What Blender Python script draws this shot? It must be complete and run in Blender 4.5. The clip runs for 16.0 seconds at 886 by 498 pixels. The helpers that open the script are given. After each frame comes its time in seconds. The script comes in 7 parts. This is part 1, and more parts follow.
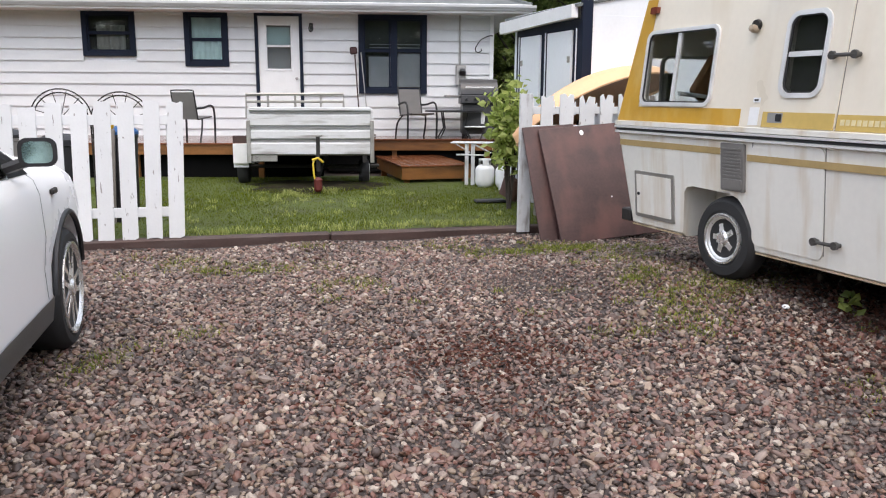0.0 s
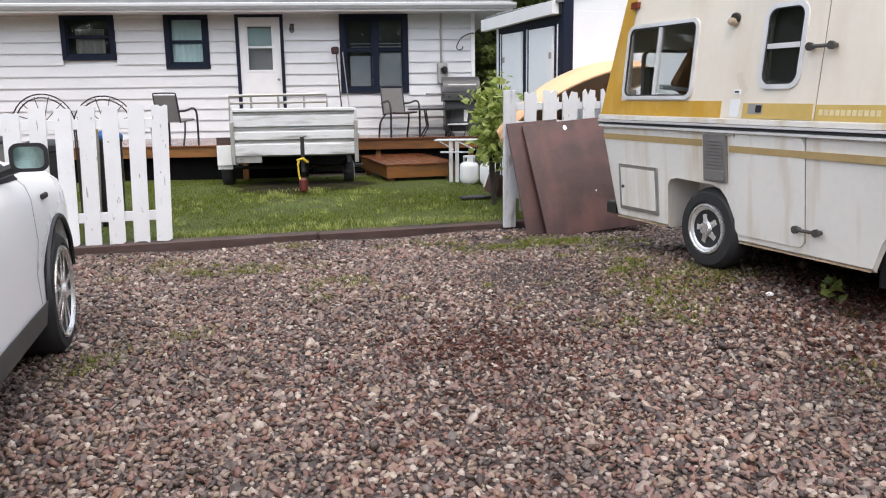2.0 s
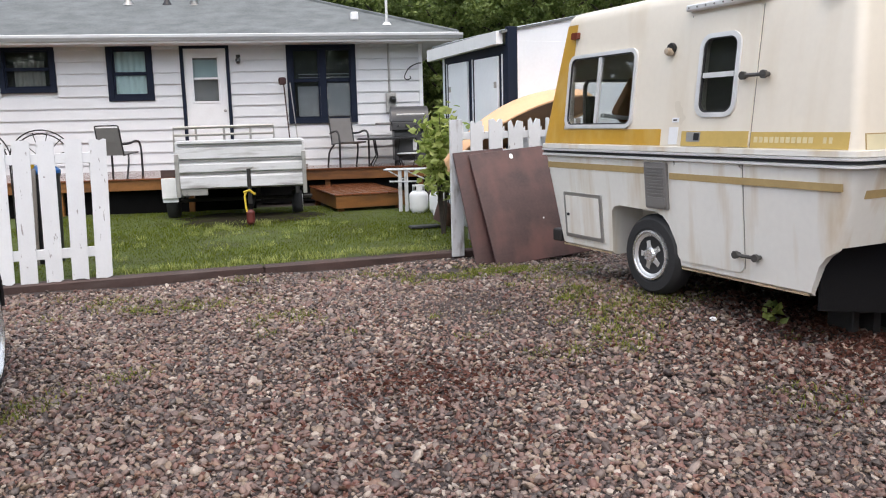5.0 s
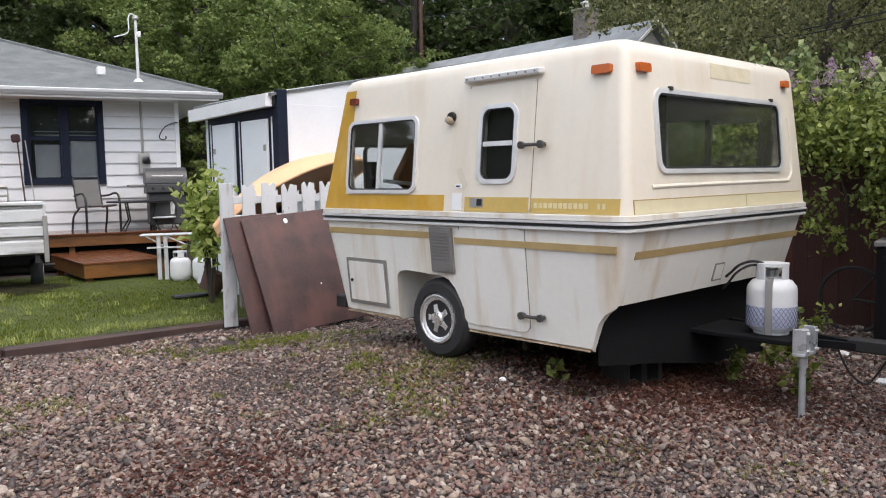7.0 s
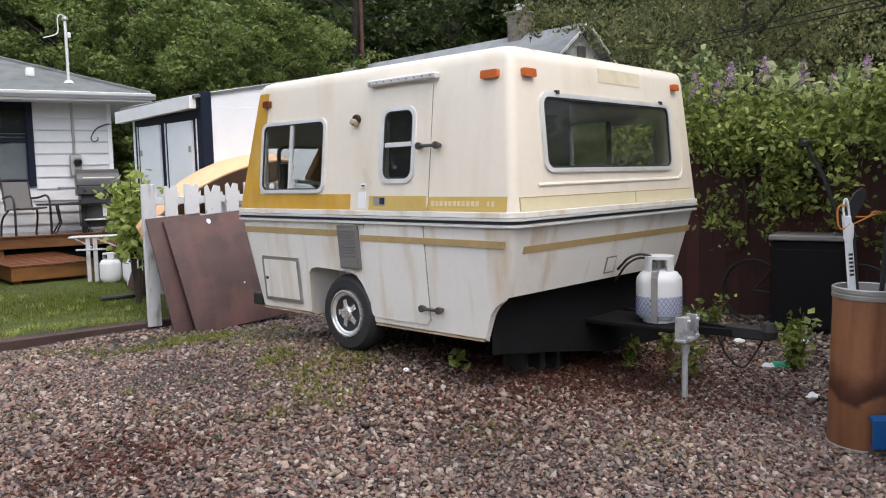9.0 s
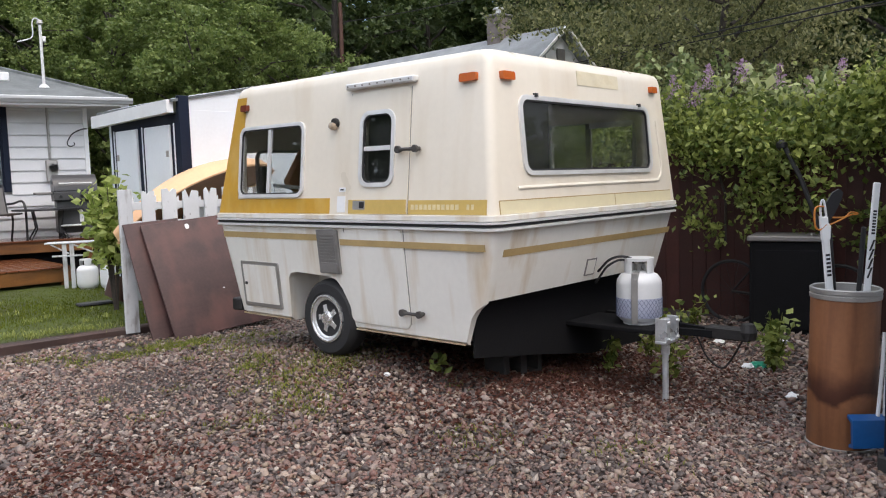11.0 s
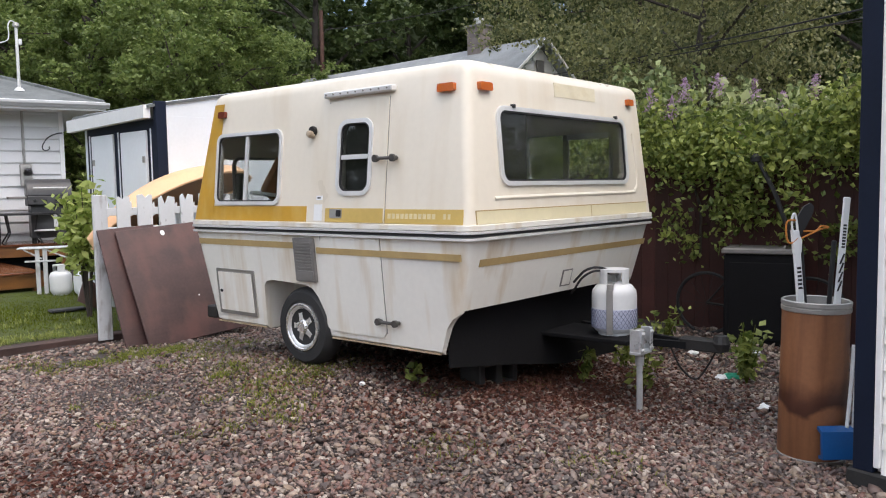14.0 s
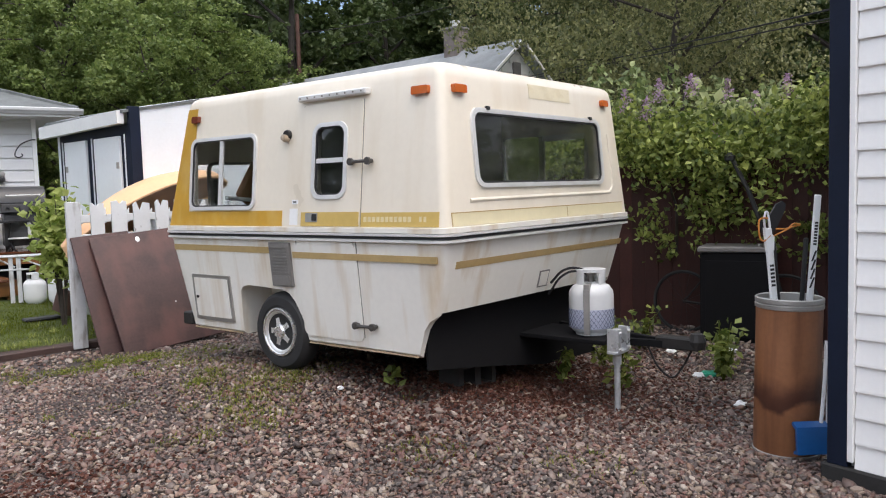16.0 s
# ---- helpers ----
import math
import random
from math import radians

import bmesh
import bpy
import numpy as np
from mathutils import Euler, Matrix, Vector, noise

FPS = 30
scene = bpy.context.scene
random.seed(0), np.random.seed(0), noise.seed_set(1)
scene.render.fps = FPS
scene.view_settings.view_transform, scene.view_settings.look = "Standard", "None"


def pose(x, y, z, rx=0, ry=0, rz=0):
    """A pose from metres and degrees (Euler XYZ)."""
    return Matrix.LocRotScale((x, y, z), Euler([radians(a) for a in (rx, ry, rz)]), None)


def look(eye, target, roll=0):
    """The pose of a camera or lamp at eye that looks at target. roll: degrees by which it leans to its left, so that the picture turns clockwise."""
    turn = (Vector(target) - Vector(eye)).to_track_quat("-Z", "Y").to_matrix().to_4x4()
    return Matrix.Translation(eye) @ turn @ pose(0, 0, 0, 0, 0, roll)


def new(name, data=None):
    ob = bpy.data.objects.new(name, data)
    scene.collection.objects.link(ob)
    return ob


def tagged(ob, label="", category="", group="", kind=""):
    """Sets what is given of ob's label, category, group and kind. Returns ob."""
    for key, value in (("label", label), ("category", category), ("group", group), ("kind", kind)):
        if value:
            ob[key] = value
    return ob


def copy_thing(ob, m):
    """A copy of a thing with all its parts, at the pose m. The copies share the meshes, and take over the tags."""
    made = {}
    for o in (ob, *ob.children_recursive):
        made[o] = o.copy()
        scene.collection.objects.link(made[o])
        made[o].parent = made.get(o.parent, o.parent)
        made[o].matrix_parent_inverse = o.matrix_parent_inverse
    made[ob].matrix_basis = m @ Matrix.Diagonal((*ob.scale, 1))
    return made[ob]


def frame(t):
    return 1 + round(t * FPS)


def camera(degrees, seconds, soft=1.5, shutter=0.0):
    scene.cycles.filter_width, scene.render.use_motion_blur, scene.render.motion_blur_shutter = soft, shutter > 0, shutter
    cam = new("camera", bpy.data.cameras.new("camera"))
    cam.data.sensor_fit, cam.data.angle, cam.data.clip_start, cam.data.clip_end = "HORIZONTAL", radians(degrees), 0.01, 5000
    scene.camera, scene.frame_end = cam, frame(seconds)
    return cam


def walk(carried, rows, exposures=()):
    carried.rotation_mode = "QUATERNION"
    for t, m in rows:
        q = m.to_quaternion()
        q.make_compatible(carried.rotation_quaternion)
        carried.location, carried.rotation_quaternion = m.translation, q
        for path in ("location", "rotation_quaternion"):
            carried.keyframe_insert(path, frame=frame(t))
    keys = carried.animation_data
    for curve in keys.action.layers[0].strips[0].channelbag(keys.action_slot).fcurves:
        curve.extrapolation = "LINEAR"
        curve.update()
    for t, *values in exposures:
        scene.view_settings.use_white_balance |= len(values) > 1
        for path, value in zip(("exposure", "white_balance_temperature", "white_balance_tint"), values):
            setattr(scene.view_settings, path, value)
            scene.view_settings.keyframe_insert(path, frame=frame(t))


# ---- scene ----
cam = camera(57.96, 16.0, soft=1.1)
ROWS = [
    (0.0, (0.041, 0.061, 1.418), (0.188, 2.019, 1.041), 0.3),
    (0.5, (0.038, 0.020, 1.402), (0.151, 1.973, 0.989), -1.2),
    (1.0, (0.014, 0.007, 1.421), (0.163, 1.966, 1.048), -1.4),
    (1.5, (0.012, 0.010, 1.416), (0.175, 1.969, 1.049), -0.7),
    (2.0, (0.005, 0.006, 1.416), (0.191, 1.961, 1.034), -0.8),
    (2.5, (0.011, -0.009, 1.419), (0.232, 1.944, 1.046), -0.8),
    (3.0, (0.015, -0.014, 1.428), (0.271, 1.938, 1.072), -1.2),
    (5.5, (0.078, 0.072, 1.436), (0.412, 2.024, 1.152), -1.5),
    (6.0, (-0.003, 0.113, 1.457), (0.511, 2.032, 1.232), -1.8),
    (6.5, (-0.113, 0.211, 1.439), (0.530, 2.089, 1.198), -4.3),
    (7.0, (-0.076, 0.257, 1.462), (0.804, 2.044, 1.283), -1.0),
    (7.5, (-0.019, 0.147, 1.463), (0.879, 1.926, 1.294), -0.4),
    (8.0, (0.038, -0.026, 1.444), (0.932, 1.750, 1.229), -0.6),
    (8.5, (0.093, -0.110, 1.450), (1.046, 1.639, 1.265), -1.0),
    (11.0, (0.127, -0.097, 1.455), (1.149, 1.613, 1.280), -1.7),
    (11.5, (0.137, -0.109, 1.457), (1.198, 1.578, 1.291), -1.3),
    (12.0, (0.139, -0.108, 1.454), (1.206, 1.575, 1.283), -1.4),
    (12.5, (0.134, -0.114, 1.455), (1.202, 1.569, 1.293), -1.5),
    (13.0, (0.145, -0.111, 1.458), (1.222, 1.566, 1.301), -1.2),
    (13.5, (0.136, -0.110, 1.455), (1.202, 1.574, 1.290), -1.2),
    (14.0, (0.139, -0.109, 1.458), (1.207, 1.575, 1.304), -1.0),
    (14.5, (0.154, -0.115, 1.455), (1.239, 1.559, 1.307), -1.4),
    (15.0, (0.165, -0.116, 1.453), (1.264, 1.547, 1.287), -1.8),
    (15.5, (0.172, -0.132, 1.461), (1.292, 1.518, 1.302), -2.1),
    (16.0, (0.163, -0.120, 1.457), (1.272, 1.538, 1.308), -1.7),
]
walk(cam, [(t, look(eye, target, roll)) for t, eye, target, roll in ROWS],
     [(0.0, 1.02), (3.0, 1.02), (6.0, 0.92), (7.5, 0.90), (16.0, 0.92)])

# ---- world and light: a bright overcast sky ----
world = bpy.data.worlds.new("overcast_sky")
scene.world = world
world.use_nodes = True
wn = world.node_tree.nodes
sky = wn.new("ShaderNodeTexSky")
sky.sky_type, sky.sun_disc = "NISHITA", False
sky.sun_elevation, sky.sun_rotation = radians(60), radians(174)
sky.air_density, sky.dust_density, sky.ozone_density = 0.9, 3.6, 0.8
wn["Background"].inputs["Strength"].default_value = 0.13
world.node_tree.links.new(sky.outputs[0], wn["Background"].inputs["Color"])
sun = new("sun", bpy.data.lights.new("sun", "SUN"))
sun.data.energy, sun.data.angle, sun.data.color = 1.5, radians(170), (1.0, 0.985, 0.96)
sun.matrix_basis = pose(0, 0, 30, 8, 0, -8)


# ---- materials ----
def mat(name, col, rough=0.6, metal=0.0, var=0.15, scale=6.0, fine=60.0, bump=0.15, stain=None, stain_amt=0.0,
        stain_scale=(3, 3, 3), piece=0.0, spec=0.5, coat=0.0, trans=0.0, detail=4.0, edge=(0.5, 0.75)):
    """A painted, worn or grown surface: base colour, two scales of variation, relief, and stains of their own shape."""
    m = bpy.data.materials.new(name)
    m.use_nodes = True
    nt, n = m.node_tree, m.node_tree.nodes
    b = n["Principled BSDF"]
    ln = nt.links.new
    tc = n.new("ShaderNodeTexCoord")
    big, small = n.new("ShaderNodeTexNoise"), n.new("ShaderNodeTexNoise")
    for t, s in ((big, scale), (small, fine)):
        t.inputs["Scale"].default_value, t.inputs["Detail"].default_value = s, detail
        ln(tc.outputs["Object"], t.inputs["Vector"])
    add = n.new("ShaderNodeMath")
    add.operation = "MULTIPLY_ADD"
    ln(small.outputs["Fac"], add.inputs[0])
    add.inputs[1].default_value = 0.5
    ln(big.outputs["Fac"], add.inputs[2])
    rng = n.new("ShaderNodeMapRange")
    rng.inputs["From Min"].default_value, rng.inputs["From Max"].default_value = 0.45, 1.05
    rng.inputs["To Min"].default_value, rng.inputs["To Max"].default_value = 1 - var, 1 + var
    ln(add.outputs[0], rng.inputs["Value"])
    val = rng.outputs[0]
    if piece:
        info = n.new("ShaderNodeObjectInfo")
        pr = n.new("ShaderNodeMapRange")
        pr.inputs["To Min"].default_value, pr.inputs["To Max"].default_value = 1 - piece, 1 + piece
        ln(info.outputs["Random"], pr.inputs["Value"])
        mu = n.new("ShaderNodeMath")
        mu.operation = "MULTIPLY"
        ln(val, mu.inputs[0])
        ln(pr.outputs[0], mu.inputs[1])
        val = mu.outputs[0]
    hs = n.new("ShaderNodeHueSaturation")
    hs.inputs["Color"].default_value = (*col, 1)
    ln(val, hs.inputs["Value"])
    colour = hs.outputs[0]
    if stain:
        mp = n.new("ShaderNodeMapping")
        mp.inputs["Scale"].default_value = stain_scale
        ln(tc.outputs["Object"], mp.inputs["Vector"])
        st = n.new("ShaderNodeTexNoise")
        st.inputs["Scale"].default_value, st.inputs["Detail"].default_value = 1.0, 6.0
        ln(mp.outputs[0], st.inputs["Vector"])
        sr = n.new("ShaderNodeMapRange")
        sr.inputs["From Min"].default_value, sr.inputs["From Max"].default_value = edge
        sr.inputs["To Max"].default_value = stain_amt
        ln(st.outputs["Fac"], sr.inputs["Value"])
        mx = n.new("ShaderNodeMix")
        mx.data_type = "RGBA"
        ln(sr.outputs[0], mx.inputs[0])
        ln(colour, mx.inputs[6])
        mx.inputs[7].default_value = (*stain, 1)
        colour = mx.outputs[2]
    ln(colour, b.inputs["Base Color"])
    rr = n.new("ShaderNodeMapRange")
    rr.inputs["To Min"].default_value, rr.inputs["To Max"].default_value = max(rough - 0.12, 0.02), min(rough + 0.12, 1)
    ln(big.outputs["Fac"], rr.inputs["Value"])
    ln(rr.outputs[0], b.inputs["Roughness"])
    b.inputs["Metallic"].default_value = metal
    b.inputs["Specular IOR Level"].default_value = spec
    b.inputs["Coat Weight"].default_value = coat
    b.inputs["Transmission Weight"].default_value = trans
    if bump:
        bp = n.new("ShaderNodeBump")
        bp.inputs["Strength"].default_value, bp.inputs["Distance"].default_value = bump, 0.01
        ln(add.outputs[0], bp.inputs["Height"])
        ln(bp.outputs[0], b.inputs["Normal"])
    return m


def mat_stones(name, cols, rough=0.65):
    """Loose pebbles: each one takes its own colour from a ramp of stone colours."""
    m = mat(name, (0.3, 0.2, 0.17), rough, 0, 0.38, 1.1, 90, 0.2)
    n, ln = m.node_tree.nodes, m.node_tree.links.new
    geo = n.new("ShaderNodeNewGeometry")
    ramp = n.new("ShaderNodeValToRGB")
    ramp.color_ramp.interpolation = "CONSTANT"
    el = ramp.color_ramp.elements
    while len(el) < len(cols):
        el.new(0.5)
    for i, c in enumerate(cols):
        el[i].position, el[i].color = i / len(cols), (*c, 1)
    ln(geo.outputs["Random Per Island"], ramp.inputs[0])
    hs = [k for k in n if k.type == "HUE_SAT"][0]
    ln(ramp.outputs[0], hs.inputs["Color"])
    return m


def mat_leaves(name, a, b, rough=0.5, spec=0.5):
    """Leaves: each one has its own green between two, and lets some light through."""
    m = mat(name, a, rough, 0, 0.15, 3, 30, 0.0, spec=spec)
    n, ln = m.node_tree.nodes, m.node_tree.links.new
    geo = n.new("ShaderNodeNewGeometry")
    ramp = n.new("ShaderNodeValToRGB")
    ramp.color_ramp.elements[0].color, ramp.color_ramp.elements[1].color = (*a, 1), (*b, 1)
    ln(geo.outputs["Random Per Island"], ramp.inputs[0])
    hs = [k for k in n if k.type == "HUE_SAT"][0]
    ln(ramp.outputs[0], hs.inputs["Color"])
    tr = n.new("ShaderNodeBsdfTranslucent")
    ln(hs.outputs[0], tr.inputs["Color"])
    mx = n.new("ShaderNodeMixShader")
    mx.inputs[0].default_value = 0.42
    ln(n["Principled BSDF"].outputs[0], mx.inputs[1])
    ln(tr.outputs[0], mx.inputs[2])
    ln(mx.outputs[0], n["Material Output"].inputs["Surface"])
    return m


def mat_glass(name, col=(0.8, 0.85, 0.85), rough=0.02, haze=0.0):
    m = bpy.data.materials.new(name)
    m.use_nodes = True
    b = m.node_tree.nodes["Principled BSDF"]
    b.inputs["Base Color"].default_value = (*col, 1)
    b.inputs["Roughness"].default_value = rough
    b.inputs["Transmission Weight"].default_value = 1.0
    b.inputs["IOR"].default_value = 1.5
    # uneven grey film mixed over the glass
    if haze:
        n, ln = m.node_tree.nodes, m.node_tree.links.new
        d, mx, tex, rg = (n.new(k) for k in ("ShaderNodeBsdfDiffuse", "ShaderNodeMixShader", "ShaderNodeTexNoise", "ShaderNodeMapRange"))
        d.inputs["Color"].default_value = (0.55, 0.56, 0.56, 1)
        tex.inputs["Scale"].default_value = 3.0
        rg.inputs["From Min"].default_value, rg.inputs["From Max"].default_value = 0.35, 0.70
        rg.inputs["To Min"].default_value, rg.inputs["To Max"].default_value = haze * 0.3, haze * 1.5
        ln(tex.outputs["Fac"], rg.inputs["Value"])
        ln(rg.outputs[0], mx.inputs[0])
        ln(b.outputs[0], mx.inputs[1])
        ln(d.outputs[0], mx.inputs[2])
        ln(mx.outputs[0], n["Material Output"].inputs["Surface"])
    return m


cream = mat("cream_gelcoat", (0.79, 0.73, 0.615), 0.32, 0, 0.04, 2, 25, 0.03, (0.60, 0.49, 0.33), 0.34, (5, 5, 0.7), coat=0.2)
white_gel = mat("white_gelcoat", (0.82, 0.80, 0.735), 0.35, 0, 0.05, 2, 25, 0.03, (0.52, 0.38, 0.20), 0.62, (7, 7, 0.55), coat=0.2, edge=(0.51, 0.74))
gold = mat("gold_paint", (0.53, 0.30, 0.030), 0.45, 0, 0.10, 3, 30, 0.03, (0.70, 0.55, 0.25), 0.4, (5, 5, 2))
gold_pale = mat("faded_gold_paint", (0.58, 0.41, 0.12), 0.5, 0, 0.10, 3, 30, 0.03)
tan_stripe = mat("tan_stripe", (0.46, 0.33, 0.145), 0.5, 0, 0.12, 5, 40, 0.03)
pale_yellow = mat("pale_yellow_paint", (0.73, 0.66, 0.44), 0.45, 0, 0.06, 3, 30, 0.03)
alu = mat("aluminium", (0.76, 0.76, 0.75), 0.38, 0.35, 0.1, 6, 90, 0.05)
alu_dull = mat("dull_aluminium", (0.42, 0.41, 0.39), 0.5, 0.8, 0.15, 6, 90, 0.08)
rim_silver = mat("silver_wheel_paint", (0.70, 0.70, 0.69), 0.26, 0.75, 0.1, 8, 60, 0.05)
chrome_dull = mat("weathered_chrome", (0.80, 0.80, 0.79), 0.30, 0.6, 0.12, 14, 60, 0.06, (0.42, 0.36, 0.30), 0.35, (14, 14, 14))
chrome = mat("chrome", (0.78, 0.78, 0.78), 0.15, 1.0, 0.05, 6, 60, 0.0)
black_rub = mat("black_rubber", (0.022, 0.022, 0.023), 0.75, 0, 0.25, 8, 80, 0.25)
black_pl = mat("black_plastic", (0.015, 0.015, 0.017), 0.45, 0, 0.2, 8, 80, 0.1)
hinge_grey = mat("dark_hinge_metal", (0.085, 0.080, 0.075), 0.4, 0.4, 0.2, 8, 80, 0.1)
grey_pl = mat("grey_plastic", (0.20, 0.19, 0.18), 0.5, 0, 0.15, 8, 80, 0.1)
# near-black that paints shade below the deck and on the trailer's tow bar
shade_black = mat("matt_shade_black", (0.006, 0.006, 0.006), 1.0, 0, 0.2, 6, 60, 0.1, spec=0.05)
black_matt = mat("black_cover_and_shade", (0.008, 0.008, 0.009), 0.9, 0, 0.3, 6, 60, 0.2, spec=0.2)
dark_steel = mat("dark_steel", (0.03, 0.028, 0.027), 0.6, 0.3, 0.3, 6, 60, 0.2)
grill_grey = mat("dark_grey_enamel", (0.062, 0.062, 0.064), 0.4, 0, 0.15, 6, 60, 0.05)
amber = mat("amber_lens", (0.50, 0.11, 0.015), 0.2, 0, 0.1, 8, 60, 0.1)
amber_dark = mat("dark_amber_lens", (0.15, 0.03, 0.015), 0.25, 0, 0.1, 8, 60, 0.1)
lens_tan = mat("tan_lamp_lens", (0.40, 0.32, 0.23), 0.3, 0, 0.1, 8, 60, 0.05)
glass = mat_glass("window_glass")
glass_dark = mat_glass("tinted_glass", (0.48, 0.51, 0.51))
interior = mat("dark_interior", (0.06, 0.055, 0.05), 0.8, 0, 0.2, 3, 30, 0.1)
siding_w = mat("white_siding", (0.67, 0.68, 0.69), 0.5, 0, 0.05, 2, 40, 0.06, (0.5, 0.5, 0.48), 0.25, (1, 1, 4), piece=0.03)
window_tint = mat_glass("caravan_window_glass", (0.80, 0.83, 0.83))
# the grey film paints hazy sky reflection on the front pane
window_hazy = mat_glass("hazy_window_glass", (0.80, 0.83, 0.83), 0.02, 0.032)
screen_mesh = mat_glass("grey_insect_screen", (0.60, 0.64, 0.63), 0.12, 0.10)
# teal of the reflected surroundings, put into the mirror's own colour
mirror_reflection = mat("teal_mirror_reflection", (0.42, 0.60, 0.57), 0.06, 1.0, 0.05, 6, 60, 0.0)
galvanised = mat("galvanised_steel", (0.66, 0.69, 0.71), 0.30, 0.55, 0.20, 14, 70, 0.15)
vinyl = mat("white_vinyl_siding", (0.92, 0.91, 0.89), 0.45, 0, 0.04, 2, 40, 0.05, piece=0.02)
brown_mat = mat("brown_wood_and_shade", (0.30, 0.14, 0.06), 0.5, 0, 0.3, 4, 60, 0.2)
curtain_dim = mat("dim_blind", (0.16, 0.15, 0.145), 0.9, 0, 0.15, 8, 50, 0.1)
name_paint = mat("faded_lettering", (0.70, 0.60, 0.34), 0.5, 0, 0.15, 20, 60, 0.02)
faded_plaque = mat("faded_plaque_paint", (0.74, 0.67, 0.49), 0.5, 0, 0.08, 9, 60, 0.05, (0.62, 0.52, 0.30), 0.6, (9, 9, 22))
rust_edge = mat("rusty_edge", (0.42, 0.33, 0.20), 0.7, 0, 0.35, 8, 60, 0.2, (0.66, 0.60, 0.48), 0.7, (7, 7, 2))
navy = mat("navy_trim_paint", (0.007, 0.012, 0.028), 0.6, 0, 0.2, 4, 50, 0.08, spec=0.22)
white_paint = mat("white_paint", (0.80, 0.81, 0.81), 0.5, 0, 0.06, 3, 40, 0.06)
white_worn = mat("flaking_white_paint", (0.68, 0.695, 0.705), 0.6, 0, 0.05, 4, 50, 0.2, (0.20, 0.18, 0.165), 0.7, (34, 34, 9), piece=0.05, edge=(0.665, 0.695))
post_worn = mat("peeling_post_paint", (0.56, 0.575, 0.59), 0.65, 0, 0.10, 4, 50, 0.25, (0.24, 0.22, 0.20), 0.8, (16, 16, 4), edge=(0.52, 0.68))
grey_wood = mat("weathered_grey_wood", (0.20, 0.18, 0.16), 0.8, 0, 0.3, 5, 60, 0.3)
deck_wood = mat("wet_stained_deck_wood", (0.17, 0.062, 0.028), 0.12, 0, 0.35, 3, 50, 0.12, (0.045, 0.02, 0.015), 0.7, (3, 3, 3), piece=0.25)
deck_rim = mat("orange_brown_deck_boards", (0.20, 0.085, 0.024), 0.4, 0, 0.3, 2, 40, 0.12, (0.06, 0.028, 0.015), 0.8, (1.2, 1.2, 9), piece=0.15)
timber_mat = mat("weathered_brown_timber", (0.055, 0.031, 0.026), 0.6, 0, 0.4, 3, 40, 0.3, (0.095, 0.070, 0.062), 0.6, (2, 2, 8))
brown_board = mat("brown_painted_plywood", (0.060, 0.029, 0.027), 0.5, 0, 0.40, 3.5, 40, 0.08, (0.13, 0.056, 0.046), 0.75, (3.5, 3.5, 2.5), edge=(0.47, 0.68))
shingle = mat("grey_asphalt_shingle", (0.135, 0.148, 0.148), 0.85, 0, 0.35, 3, 25, 0.5, (0.21, 0.225, 0.225), 0.6, (2, 2, 6))
shingle_pale = mat("pale_grey_shingle", (0.25, 0.27, 0.28), 0.8, 0, 0.25, 3, 25, 0.5, (0.33, 0.34, 0.35), 0.5, (2, 2, 6))
metal_roof = mat("white_painted_metal", (0.77, 0.805, 0.84), 0.4, 0.0, 0.05, 2, 30, 0.04)
car_white = mat("white_car_paint", (0.93, 0.93, 0.93), 0.30, 0, 0.01, 2, 20, 0.0, coat=0.15)
trailer_white = mat("chipped_white_trailer_paint", (0.60, 0.61, 0.62), 0.45, 0, 0.10, 3, 40, 0.08, (0.20, 0.18, 0.165), 0.75, (1.6, 3, 16), edge=(0.53, 0.72))
orange_hull = mat("faded_orange_plastic", (0.76, 0.465, 0.26), 0.45, 0, 0.08, 3, 30, 0.05)
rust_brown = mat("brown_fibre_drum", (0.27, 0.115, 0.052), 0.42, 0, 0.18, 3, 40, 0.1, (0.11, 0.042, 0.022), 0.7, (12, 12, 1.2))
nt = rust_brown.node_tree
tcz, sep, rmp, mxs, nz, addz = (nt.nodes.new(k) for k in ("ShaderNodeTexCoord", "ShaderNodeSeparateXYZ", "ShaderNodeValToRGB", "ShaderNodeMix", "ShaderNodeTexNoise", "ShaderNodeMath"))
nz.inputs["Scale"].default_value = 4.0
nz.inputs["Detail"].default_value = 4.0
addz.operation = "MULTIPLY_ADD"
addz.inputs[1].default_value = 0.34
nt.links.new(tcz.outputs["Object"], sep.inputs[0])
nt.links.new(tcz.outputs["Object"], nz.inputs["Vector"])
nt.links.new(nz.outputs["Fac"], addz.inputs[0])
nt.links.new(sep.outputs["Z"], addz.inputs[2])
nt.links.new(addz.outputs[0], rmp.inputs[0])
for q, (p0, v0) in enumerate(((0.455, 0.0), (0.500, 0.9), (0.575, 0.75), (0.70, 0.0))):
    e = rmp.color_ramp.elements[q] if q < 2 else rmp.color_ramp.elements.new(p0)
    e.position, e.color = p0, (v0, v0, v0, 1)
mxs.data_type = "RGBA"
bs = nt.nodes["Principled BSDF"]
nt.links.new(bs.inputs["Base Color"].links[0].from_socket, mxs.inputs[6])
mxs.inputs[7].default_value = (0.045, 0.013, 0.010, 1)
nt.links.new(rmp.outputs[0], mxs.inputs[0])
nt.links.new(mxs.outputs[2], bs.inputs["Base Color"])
blue_pl = mat("blue_plastic", (0.01, 0.09, 0.28), 0.4, 0, 0.1, 5, 40, 0.05)
tank_white = mat("white_tank_paint", (0.76, 0.77, 0.77), 0.35, 0, 0.05, 4, 40, 0.05)
